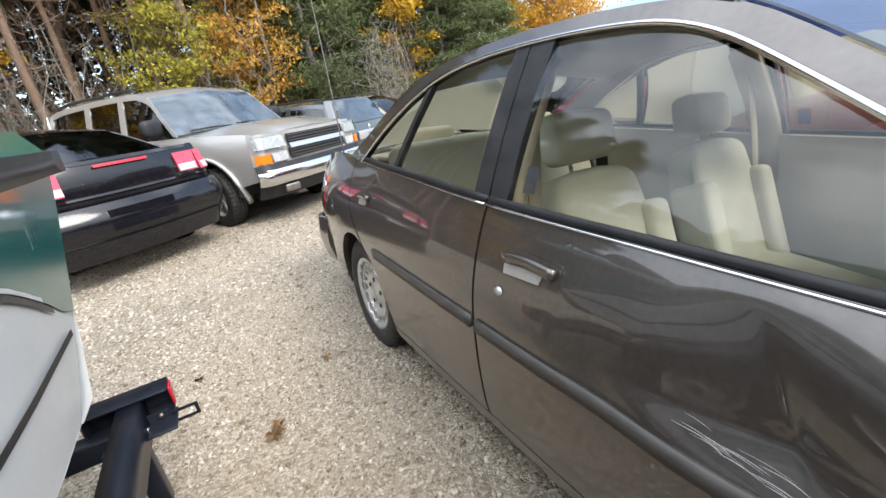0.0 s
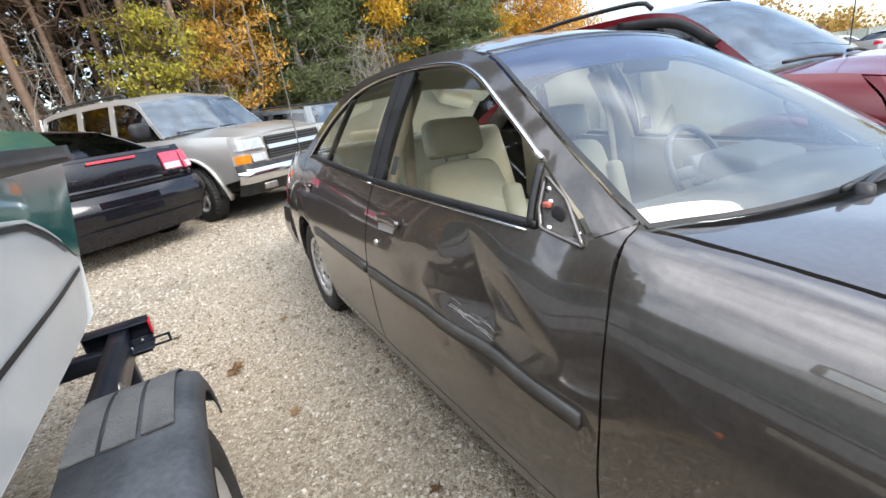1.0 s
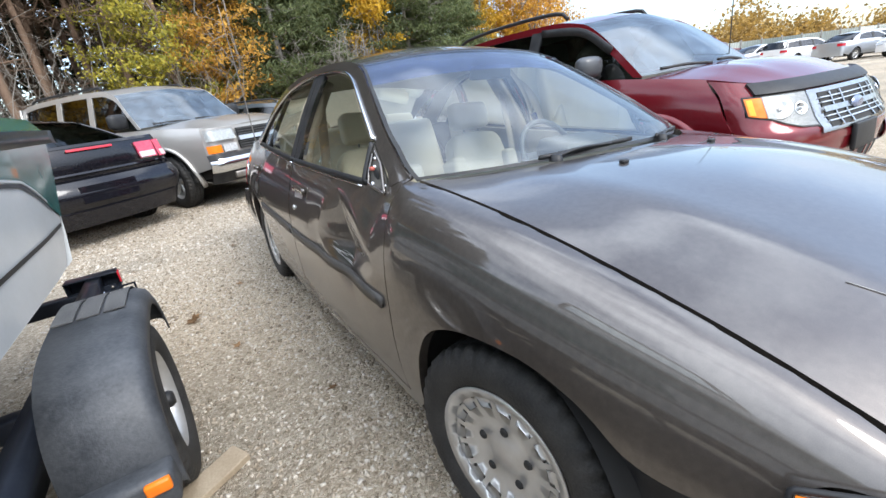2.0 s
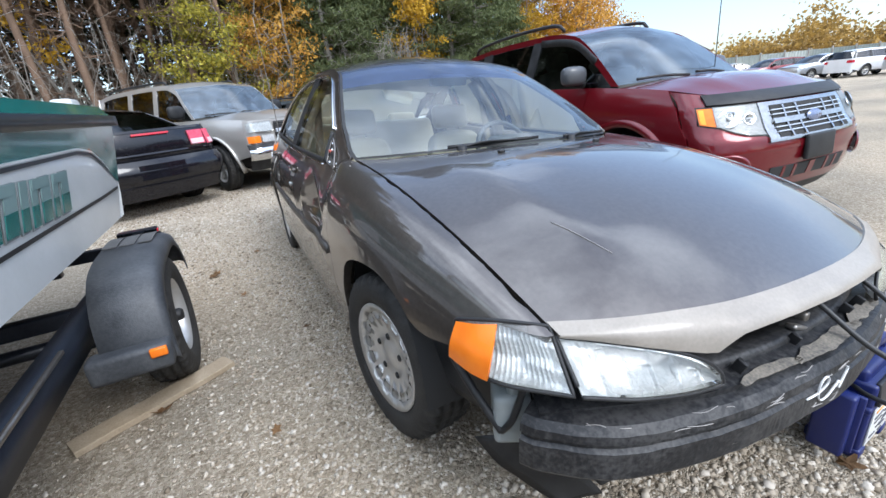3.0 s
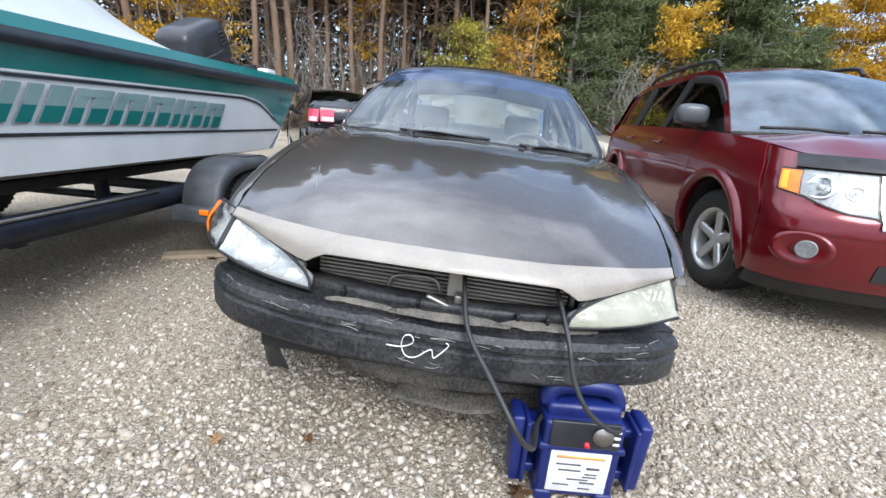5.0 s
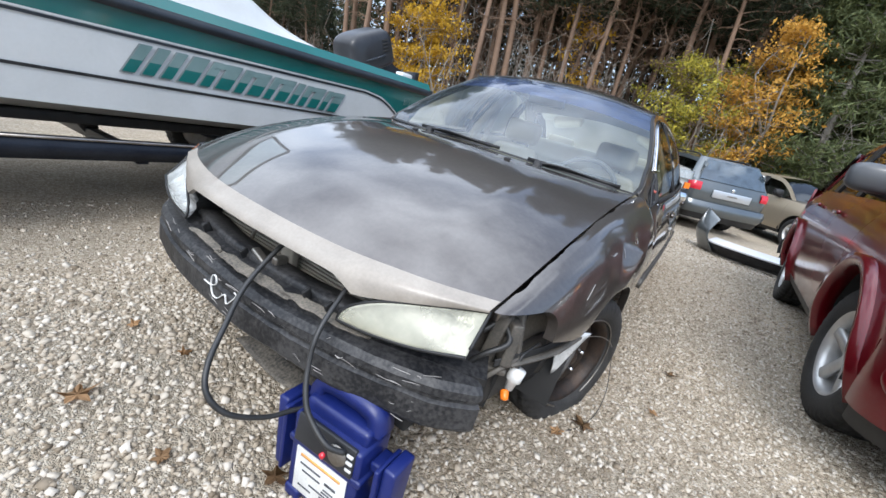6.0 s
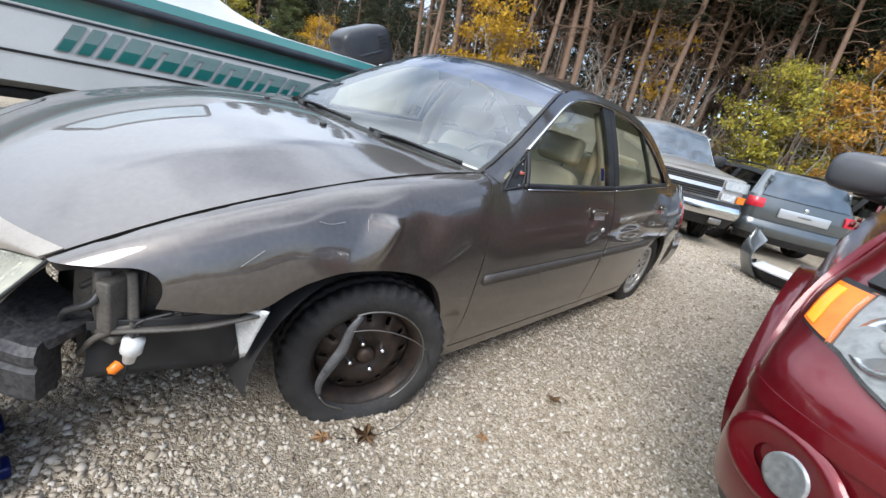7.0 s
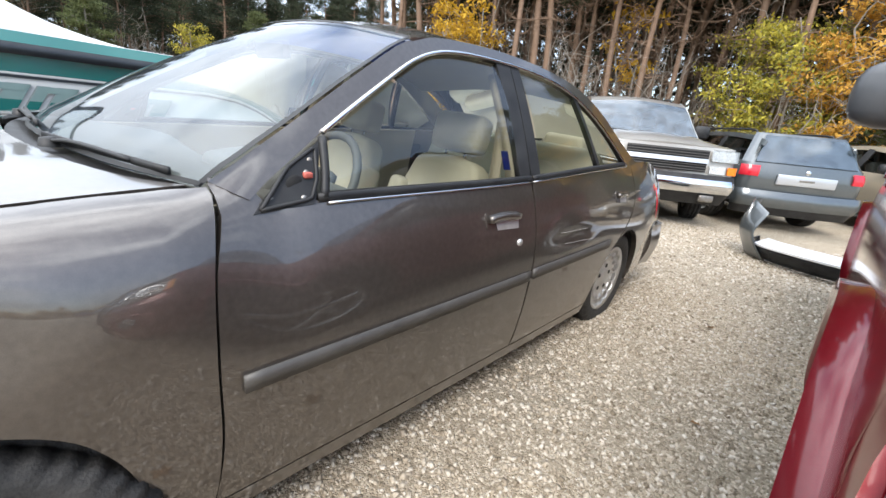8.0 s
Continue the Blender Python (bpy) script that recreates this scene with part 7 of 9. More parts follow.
part("plate_bar", box(0.20, 0.012, 0.03, Matrix.Translation((0, 2.362, 0.785)), 0.004), STEEL, EST)
for s in (1, -1):
    part("tail_lamp", band(cut(pt, s * 0.62, s * 0.85), 0.79, 0.945, 1.012, 1.0, 0.022, 0.0, 8, 4, sign=1, belly=0.015), RED_LENS, EST, "wide red tail lamp")
    part("roof_rack", tube([(s * 0.56, -0.1, 1.43), (s * 0.56, 0.1, 1.48), (s * 0.55, 1.6, 1.47), (s * 0.54, 1.8, 1.40)], 0.016, 8), BLACK_TRIM, EST)
part("spoiler_badge", moved(lathe([(0.0, 0.008), (0.03, 0.006), (0.036, 0.0)], 18, "y"), pose(0, 2.335, 0.90)), CHROME, EST)

# tan saloon behind it
TAN = thing("tan_saloon", "tan saloon parked by the trees", "car", pose(2.65, 9.5, 0, 0, 0, 34))
tb = Body(-2.25, 2.25, 0.86, [(-2.25, 0.72), (-2.0, 0.79), (-1.2, 0.91), (-0.9, 0.93), (1.0, 0.98), (1.7, 1.0), (2.25, 0.96)], 0.09, 0.5, 0.30)
tp = dict(fy=-1.32, ry=1.32, R=0.31, rim=0.195, low=0.30, arch=0.05, doors=(-0.92, 0.12, 1.05), rail=[(-1.0, 0.95), (-0.6, 1.20), (-0.2, 1.35), (0.3, 1.39), (0.8, 1.36), (1.2, 1.25), (1.55, 1.06)],
          pillars=[(0.06, 0.2, 0.08, 0.22, True), (1.2, 1.55, 0.98, 1.45, False)], handles=(0.0, 0.9), mirror=(-0.62, 1.03), mirror_size=(0.1, 0.07), header=-0.2, roof_end=0.95, hood_nose=(-2.1, 0.02))
_, rbk = car(TAN, tb, tp, PAINT_TAN, GLASS_FAR)
pl = wrap(-2.30, 0.83, 0.26, 0.14)
part("front_bumper", band(pl, 0.26, 0.60, 0.97, 1.0, 0.0, 0.0, belly=0.04), PAINT_TAN, TAN)
part("front_panel", band(pl, 0.60, 0.74, 1.0, 0.96, 0.0, -0.08), PAINT_TAN, TAN)
for s in (1, -1):
    part("headlight", band(cut(pl, s * 0.45, s * 0.80), 0.60, 0.72, 1.0, 0.98, 0.012, -0.06, 8, 4), REFLECTOR, TAN)
rwb = [(-0.62, 1.52, 1.02), (0, 1.64, 1.04), (0.62, 1.52, 1.02)]
part("rear_window", sheet(coons(rwb, rbk, [rwb[0], rbk[0]], [rwb[2], rbk[2]], 12, 6), (0, 0.8, 0.6), 0.0), GLASS_DARK, TAN)
pt = wrap(2.28, 0.82, 0.24, 0.12, 1)
tdeck = [(x * 0.9, y - 0.04, 1.0) for x, y in pt]
part("trunk_lid", sheet(coons(rwb, tdeck, [rwb[0], tdeck[0]], [rwb[2], tdeck[-1]], 14, 6), (0, 2, 0), 0.02), PAINT_TAN, TAN)
part("rear_bumper", band(pt, 0.28, 1.0, 1.0, 0.92, 0.02, -0.02, sign=1, belly=0.03), PAINT_TAN, TAN)

# ---- boat on its trailer ----
BOAT = thing("boat", "white and green fibreglass fishing boat on a trailer", "boat")
BX, BS = -2.66, 0.93            # middle line and half beam


def boat_half(y):
    """Half beam along the boat; the bow lies towards -y."""
    return BS * float(np.interp(y, [-4.9, -4.5, -4.0, -3.3, -2.5, 0.2, 0.95], [0.04, 0.30, 0.58, 0.83, 0.94, 1.0, 0.985]))


def hull(y, z, side):
    """A point on the hull side: slightly flared upwards."""
    h = boat_half(y) + (z - 1.2) * 0.05 - 0.02 * max(0.0, 0.82 - z)
    return (BX + side * h, y, z + 0.02 * max(0.0, -2.5 - y))


def hull_strip(name, side, zlo, zhi, mat, parent, label="", off=0.0, y0=-4.9, y1=None, n=50, nv=4, lip=0.0):
    """A band of the hull side; zlo and zhi are functions of y. The stern end rakes back with height."""
    rows = []
    for t in np.linspace(0, 1, nv + 1):
        row = []
        for u in np.linspace(0, 1, n + 1):
            ya = y0 + (0.95 - y0) * u if y1 is None else y0 + (y1 - y0) * u
            z = (1 - t) * zlo(ya) + t * zhi(ya)
            if y1 is None:
                end = 0.40 + 0.52 * min(1.0, max(0.0, (z - 0.66) / 0.5)) ** 0.8
                ya = y0 + (end - y0) * u
                z = (1 - t) * zlo(ya) + t * zhi(ya)
            p = hull(ya, z, side)
            row.append((p[0] + side * off, p[1], p[2]))
        rows.append(row)
    return part(name, sheet(np.array(rows), (BX, -1.5, 0.9), lip), mat, parent, label)


c = lambda z: (lambda y: z)
green_low = lambda y: float(np.interp(y, [-4.9, -2.2, 0.0, 0.2, 0.35, 0.48, 0.6], [1.02, 1.06, 1.07, 1.045, 0.99, 0.92, 0.84]))
for side in (1, -1):
    hull_strip("hull_side", side, c(0.655), c(1.17), WHITE_GEL, BOAT, "white hull side", 0.0, nv=10)
    hull_strip("green_band", side, green_low, c(1.172), GREEN_GEL, BOAT, "dark green painted band", 0.004, nv=4, n=80)
    hull_strip("pin_stripe", side, lambda y: green_low(y) - 0.022, lambda y: green_low(y) - 0.008, GREY_RUB, BOAT, "", 0.006, y0=-4.6, y1=0.50, n=80, nv=1)
    hull_strip("pale_stripe", side, lambda y: green_low(y) - 0.004, lambda y: green_low(y) + 0.006, WHITE_GEL, BOAT, "", 0.007, y0=-4.6, y1=0.46, n=80, nv=1)
    hull_strip("chine_stripe", side, c(0.808), c(0.824), BLACK_TRIM, BOAT, "black stripe along the hull", 0.006, y0=-4.7, y1=0.55, nv=1)
    ys = np.linspace(-4.8, 0.95, 40)
    part("rub_rail", sweep([(-0.03, -0.030), (0.018, -0.027), (0.030, -0.010), (0.030, 0.010), (0.016, 0.027), (-0.03, 0.030)] if side < 0 else [(0.03, -0.030), (-0.018, -0.027), (-0.030, -0.010), (-0.030, 0.010), (-0.016, 0.027), (0.03, 0.030)],
                           [(BX + side * (boat_half(y) + 0.004), y, 1.193 + 0.02 * max(0.0, -2.5 - y)) for y in ys], steps=60), GREY_RUB, BOAT, "dark grey rubber rub rail")
    gun = np.array([[(BX + side * (boat_half(y) - 0.035 - 0.17 * t), y, 1.280 + 0.02 * t + 0.02 * max(0.0, -2.5 - y)) for y in ys] for t in (0, 0.3, 0.7, 1.0)])
    part("gunwale", sheet(gun, (BX, -1.5, 0.5), 0.02), WHITE_GEL, BOAT, "white moulded gunwale")
    gb = np.array([[(BX + side * (boat_half(y) + 0.010 - 0.045 * t), y, 1.214 + 0.070 * t + 0.02 * max(0.0, -2.5 - y)) for y in ys] for t in (0, 0.5, 1.0)])
    part("gunwale_stripe", sheet(gb, (BX, -1.5, 0.5), 0.01), GREEN_GEL, BOAT, "thin green edge of the deck")
# bottom, transom, deck
bot = np.array([[(BX + u * (boat_half(y) - 0.03), y if y < 0.4 else 0.40, 0.655 - (1 - abs(u)) * 0.20 + 0.12 * max(0.0, -3.2 - y)) for u in np.linspace(-1, 1, 17)] for y in np.linspace(-4.7, 0.40, 30)])
part("hull_bottom", sheet(bot, (BX, -1.5, 1.0), 0.0), WHITE_GEL, BOAT, "white vee hull bottom")
tr = np.array([[(BX + u * 0.90, 0.40 + 0.52 * ((z - 0.46) / 0.76), max(z, 0.655 - (1 - abs(u)) * 0.20)) for u in np.linspace(-1, 1, 13)] for z in np.linspace(0.46, 1.22, 6)])
part("transom", sheet(tr, (BX, -1.5, 0.8), 0.0), WHITE_GEL, BOAT)
dk = np.array([[(BX + u * (boat_half(y) - 0.20), y, 1.262 - 0.10 * (1 - abs(u) ** 6)) for u in np.linspace(-1, 1, 13)] for y in np.linspace(-4.6, 0.92, 20)])
part("deck", sheet(dk, (BX, -1.5, 0.5), 0.0), WHITE_GEL, BOAT)
# raised white side and windscreen
for side in (1, -1):
    prof = [(0.16, 1.275), (-0.36, 1.29), (-0.74, 1.36), (-0.99, 1.465), (-1.15, 1.53), (-1.55, 1.545), (-2.4, 1.50), (-3.2, 1.34), (-3.6, 1.27)]
    pr = resample(prof, 40)
    hi = [(BX + side * (boat_half(y) - 0.17 - 0.12 * (z - 1.27)), y, z) for y, z in pr]
    lo_ = [(BX + side * (boat_half(y) - 0.10), y, 1.262) for y, z in pr]
    inn = [(BX + side * (boat_half(y) - 0.42 - 0.10 * (z - 1.27)), y, z + 0.01) for y, z in pr]
    g = np.array([lo_, [tuple((np.array(a) * 0.5 + np.array(b) * 0.5)) for a, b in zip(lo_, hi)], hi, inn])
    part("cockpit_side", sheet(g, (BX, -1.5, 1.0), 0.0), WHITE_GEL, BOAT, "white raised cockpit side")
    ws_o = [(BX + side * (BS - 0.24), -1.09, 1.545), (BX + side * (BS - 0.26), -1.12, 1.86), (BX + side * (BS - 0.30), -2.05, 1.83), (BX + side * (BS - 0.26), -2.30, 1.52)]
    fr = part("windscreen_frame", tube(ws_o + [ws_o[0]], 0.022, 8, False, 40), BLACK_TRIM, BOAT, "black windscreen frame")
    part("pane", sheet(coons([ws_o[0], ws_o[3]], [ws_o[1], ws_o[2]], [ws_o[0], ws_o[1]], [ws_o[3], ws_o[2]], 6, 4, False), (BX, -1.8, 1.5), 0.0), GLASS, fr).visible_shadow = False
part("windscreen_frame", tube([(BX - BS + 0.30, -2.05, 1.83), (BX, -2.35, 1.82), (BX + BS - 0.30, -2.05, 1.83)], 0.022, 8), BLACK_TRIM, BOAT)
part("stern_cleat", box(0.10, 0.16, 0.05, Matrix.Translation((BX + 0.80, 0.62, 1.30)), 0.02), WHITE_GEL, BOAT)
# plain slanted bars in place of the maker's lettering
def slant(name, y0, y1, z0, z1, mat, off, lean=0.55, base=0.868):
    g = [[(lambda p: (p[0] + off, p[1], p[2]))(hull(y + lean * (z - base), z, 1)) for y in np.linspace(y0, y1, 3)] for z in np.linspace(z0, z1, 4)]
    return part(name, sheet(np.array(g), (BX, -1.0, 0.9), 0.003), mat, BOAT)


w0 = -1.79
for k, wd in enumerate((0.40, 0.215, 0.215, 0.205, 0.085, 0.20, 0.20)):
    z0, z1 = 0.868 - 0.004 * k, 1.022 - 0.004 * k
    zm = z0 + 0.45 * (z1 - z0)
    bars = 4 if wd > 0.3 else 2 if wd > 0.15 else 1
    pitch = (wd - 0.03) / bars
    for q in range(bars):
        a, b = w0 + q * pitch, w0 + (q + 1) * pitch - (0.034 if q < bars - 1 else 0.0)
        slant("letter_shade", a - 0.008, b - 0.004, z0 - 0.008, z1 + 0.002, LETTER_SHADE, 0.007)
        slant("letter_foot", a, b, z0, zm, GREEN_GEL, 0.011)
        slant("letter_head", a, b, zm, z1, LETTER, 0.011)
    if bars == 2:
        slant("letter_head", w0 + 0.01, w0 + wd - 0.04, z1 - 0.035, z1, LETTER, 0.0125)
    w0 += wd
for k in range(5):
    slant("registration_bar", 0.545 + 0.022 * k, 0.557 + 0.022 * k, 1.025, 1.092, LETTER_PALE, 0.004, 0.15, 1.05)
# outboard motor, tilted up
MO = thing("outboard_motor", "black outboard motor tilted up on the stern", "motor")
cowl = bmesh.new()
bmesh.ops.create_uvsphere(cowl, u_segments=28, v_segments=18, radius=1.0)
for v in cowl.verts:
    p = v.co
    v.co = Vector((math.copysign(abs(p.x) ** 0.38, p.x) * 0.19 * (1 - 0.12 * p.z), math.copysign(abs(p.y) ** 0.42, p.y) * 0.33 * (1 - 0.15 * p.z), math.copysign(abs(p.z) ** 0.42, p.z) * 0.20))
mm = pose(BX + 0.02, 0.80, 1.50, 24)
part("cowling", moved(cowl, mm), MOTOR, MO, "glossy black engine cowling")
part("cowling_trim", moved(tube([(0.205 * math.cos(a), 0.345 * math.sin(a), -0.06) for a in np.linspace(0, 2 * math.pi, 25)], 0.012, 6, False, 40), mm), GREY_RUB, MO)
for k in range(4):
    part("vent", moved(box(0.012, 0.09, 0.014, Matrix.Translation((0.195, 0.16, 0.09 - 0.035 * k)), 0.003), mm), DARK, MO)
part("leg", moved(sweep([(-0.06, -0.12), (0.06, -0.12), (0.06, 0.12), (-0.06, 0.12)], [(0, 0.15, -0.18), (0, 0.5, -0.45), (0, 0.85, -0.55)], steps=8), mm), MOTOR, MO)
part("bracket", box(0.22, 0.20, 0.40, Matrix.Translation((BX, 0.86, 1.16)), 0.03), BLACK_TRIM, MO)

TRL = thing("boat_trailer", "dark painted steel boat trailer with black mudguards", "trailer")
for side in (1, -1):
    x = BX + side * 0.895
    part("frame_rail", sweep([(-0.03, -0.055), (0.03, -0.055), (0.03, 0.055), (-0.03, 0.055)], [(x, 0.74, 0.435), (x, -2.5, 0.445), (BX + side * 0.75, -3.3, 0.45), (BX + side * 0.08, -5.6, 0.46)], curved=False, steps=40), NAVY_STEEL, TRL, "navy-black box-section rail")
    # steel strip added for the gleam along the rail's upper edge
    part("rail_highlight", sweep([(-0.006, -0.006), (0.006, -0.006), (0.006, 0.006), (-0.006, 0.006)], [(x + 0.031, -0.95, 0.49), (x + 0.031, -2.4, 0.498)], curved=False, steps=4), STEEL, TRL, "bright strip standing in for the highlight along the rail")
    part("bunk", box(0.09, 3.4, 0.06, Matrix.Translation((BX + side * 0.52, -1.2, 0.545)), 0.012), BLACK_TRIM, TRL, "carpeted bunk")
    for y in (-2.3, -0.9, 0.4):
        part("bunk_post", box(0.05, 0.06, 0.16, Matrix.Translation((BX + side * 0.52, y, 0.46)), 0.006), NAVY_STEEL, TRL)
    # mudguard
    wy, wz, wx = -0.38, 0.287, BX + side * 1.07
    rows = []
    prof = [(-0.46, 0.31), (-0.455, 0.40), (-0.41, 0.52), (-0.32, 0.610), (-0.20, 0.650), (0.0, 0.662), (0.19, 0.655), (0.31, 0.605), (0.38, 0.52), (0.41, 0.44)]
    pr = resample(prof, 36)
    for u, dz in ((-0.10, 0.0), (0.02, 0.0), (0.095, -0.004), (0.118, -0.016), (0.128, -0.045), (0.128, -0.075)):
        rows.append([(wx + side * u, wy + y * (1 + dz * 0.9), z + dz * (0.5 + 0.5 * min(1, max(0, (z - 0.3) / 0.3)))) for y, z in pr])
    mg = part("mudguard", sheet(np.array(rows), (wx, wy, 0.3), 0.0, 0.005), FENDER_PLASTIC, TRL, "black plastic mudguard")
    top_line = [(y, z) for y, z in pr if -0.02 < y < 0.36]
    for u0, u1 in ((-0.098, -0.045), (-0.036, 0.020), (0.029, 0.086)):
        pad = np.array([[(wx + side * u, wy + y * 1.008, z + 0.006 + 0.0) for y, z in top_line] for u in np.linspace(u0, u1, 5)])
        part("tread_pad", sheet(pad, (wx, wy, 0.3), 0.004), PAD_PLASTIC, mg, "matt grey tread strip")
    part("mudguard_foot", box(0.26, 0.09, 0.10, Matrix.Translation((wx - side * 0.01, wy - 0.475, 0.345)), 0.02), FENDER_PLASTIC, mg)
    part("marker_lamp", box(0.055, 0.02, 0.034, Matrix.Translation((wx + side * 0.085, wy - 0.522, 0.372)), 0.006), AMBER, mg, "amber marker lamp")
    wheel(TRL, Matrix.Translation((wx + side * 0.03, wy, wz)) @ Matrix.Rotation(0 if side > 0 else math.pi, 4, "Z"), 0.292, 0.175, 0.165, "trailer", floor=0.288, sag=0.02)
    part("axle_hanger", box(0.06, 0.5, 0.05, Matrix.Translation((x, wy, 0.36)), 0.008), NAVY_STEEL, TRL)
    # tail lamp bracket
    am = Matrix.Translation((BX + side * 0.885, 0.745, 0.455))
    arm = part("lamp_arm", join(box(0.22, 0.085, 0.006, am @ Matrix.Translation((0, 0, 0.040)), 0.002), box(0.22, 0.006, 0.085, am @ Matrix.Translation((0, 0.036, 0)), 0.002), box(0.22, 0.085, 0.006, am @ Matrix.Translation((0, 0, -0.040)), 0.002), box(0.006, 0.085, 0.085, am @ Matrix.Translation((-side * 0.107, 0, 0)), 0.002)), NAVY_STEEL, TRL, "black steel channel at the tail")
    pm = am @ Matrix.Translation((side * 0.055, -0.046, -0.055))
    sp = part("slotted_plate", join(box(0.10, 0.004, 0.075, pm @ Matrix.Translation((-side * 0.01, 0, 0)), 0.001), box(0.075, 0.004, 0.010, pm @ Matrix.Translation((side * 0.075, 0, 0.017)), 0.001), box(0.075, 0.004, 0.010, pm @ Matrix.Translation((side * 0.075, 0, -0.017)), 0.001), box(0.010, 0.004, 0.044, pm @ Matrix.Translation((side * 0.112, 0, 0)), 0.001)), NAVY_STEEL, arm, "slotted black plate")
    for q in (-0.04, 0.02):
        part("bolt", moved(lathe([(0.0, 0.008), (0.007, 0.007), (0.008, 0.0)], 10, "y"), pm @ Matrix.Translation((side * q, -0.002, 0.024)) @ Matrix.Rotation(math.pi, 4, "Z")), STEEL, sp)
    part("rail_bolt", moved(lathe([(0.0, 0.014), (0.010, 0.013), (0.011, 0.006), (0.021, 0.005), (0.022, 0.0)], 18), Matrix.Translation((x + 0.031 * side, 0.30, 0.44)) @ Matrix.Rotation(0 if side > 0 else math.pi, 4, "Z")), STEEL, TRL, "zinc bolt and washer")
    part("lamp_plate", box(0.19, 0.11, 0.008, Matrix.Translation((BX + side * 0.905, 0.68, 0.405)), 0.003), NAVY_STEEL, arm)
    part("reflector", box(0.008, 0.05, 0.06, Matrix.Translation((BX + side * 0.998, 0.75, 0.46)), 0.003), RED_LENS, arm, "red reflector")
    for k in (0, 1):
        part("bolt", moved(lathe([(0.0, 0.014), (0.009, 0.012), (0.011, 0.0)], 8, "z"), Matrix.Translation((BX + side * (0.87 + 0.05 * k), 0.66, 0.41))), CHROME, arm)
    part("guide_post", box(0.05, 0.05, 0.30, Matrix.Translation((BX + side * 0.895, 0.62, 0.33)), 0.006), NAVY_STEEL, TRL)
for y in (0.70, -0.38, -1.7, -2.5):
    part("cross_member", box(1.80, 0.06, 0.07, Matrix.Translation((BX, y, 0.40)), 0.008), NAVY_STEEL, TRL)
part("axle", tube([(BX - 1.05, -0.38, 0.287), (BX + 1.05, -0.38, 0.287)], 0.03, 10, False, 2), NAVY_STEEL, TRL)
part("keel_roller", moved(lathe([(0.0, -0.14), (0.045, -0.14), (0.03, 0.0), (0.045, 0.14), (0.0, 0.14)], 18), Matrix.Translation((BX, -1.7, 0.43))), BLACK_TRIM, TRL)
part("tongue_jack", tube([(BX, -5.5, 0.0), (BX, -5.5, 0.75)], 0.03, 10, False, 3), NAVY_STEEL, TRL)

# ---- booster pack with its leads ----
BP = thing("booster_pack", "navy blue portable battery booster with white label on gravel", "jump starter", pose(0.450, -2.160, height(0.48, -2.1) + 0.010, 0, 0, 3))
part("body", join(box(0.215, 0.115, 0.245, Matrix.Translation((0, -0.008, 0.132)), 0.010, 2), box(0.20, 0.10, 0.05, Matrix.Translation((0, 0.01, 0.265)), 0.012, 2), box(0.235, 0.12, 0.020, Matrix.Translation((0, -0.008, 0.172)), 0.006, 2)), PACK_BLUE, BP, "navy blue plastic case")
for x in (-0.085, 0.085):
    part("foot", box(0.05, 0.135, 0.034, Matrix.Translation((x, -0.004, 0.008)), 0.008), PACK_BLUE, BP)
for s in (1, -1):
    part("cable_holder", join(box(0.034, 0.085, 0.215, Matrix.Translation((s * 0.170, -0.004, 0.135)) @ Matrix.Rotation(s * 0.04, 4, "Y"), 0.008, 2), box(0.05, 0.06, 0.030, Matrix.Translation((s * 0.135, 0.0, 0.060)), 0.006, 2), box(0.05, 0.06, 0.026, Matrix.Translation((s * 0.135, 0.0, 0.205)), 0.006, 2), box(0.012, 0.095, 0.20, Matrix.Translation((s * 0.148, -0.012, 0.135)), 0.004, 2)), PACK_BLUE, BP, "side cable holder")
part("handle", sweep([(-0.017, -0.030), (0.017, -0.030), (0.021, 0.0), (0.017, 0.030), (-0.017, 0.030), (-0.021, 0.0)], [(-0.098, 0.01, 0.27), (-0.088, 0.01, 0.312), (-0.058, 0.01, 0.328), (0.0, 0.01, 0.332), (0.058, 0.01, 0.328), (0.088, 0.01, 0.312), (0.098, 0.01, 0.27)], up=(0, 1, 0), steps=30), PACK_BLUE, BP, "carrying handle")
pn = part("control_panel", box(0.185, 0.012, 0.075, Matrix.Translation((0, -0.066, 0.222)) @ Matrix.Rotation(radians(-8), 4, "X"), 0.004), MOTOR, BP, "dark control panel")
part("gauge", moved(lathe([(0.0, 0.008), (0.024, 0.007), (0.028, 0.0)], 24, "y"), pose(0.045, -0.0745, 0.225, 0, 0, 180)), STEEL, pn)
for z in (0.245, 0.225, 0.205):
    part("lamp", box(0.018, 0.006, 0.007, Matrix.Translation((0.082, -0.074, z)), 0.002), PAPER, pn)
part("button", moved(lathe([(0.0, 0.01), (0.007, 0.009), (0.008, 0.0)], 12, "y"), pose(0.005, -0.074, 0.198, 0, 0, 180)), RED_LENS, pn, "red button")
lb = part("label", box(0.165, 0.004, 0.135, Matrix.Translation((0, -0.0685, 0.098)), 0.001), PAPER, BP, "dirty white label with plain bars of print")
part("print_bar", box(0.13, 0.002, 0.007, Matrix.Translation((0, -0.0715, 0.150)), 0.0), ORANGE_INK, lb)
rnd = random.Random(4)
for k in range(9):
    w = rnd.uniform(0.02, 0.07)
    part("print_bar", box(w, 0.002, rnd.choice((0.003, 0.004, 0.006)), Matrix.Translation((rnd.uniform(-0.07 + w / 2, 0.07 - w / 2), -0.0715, 0.045 + 0.010 * k)), 0.0), INK, lb)
inv = BP.matrix_basis.inverted()
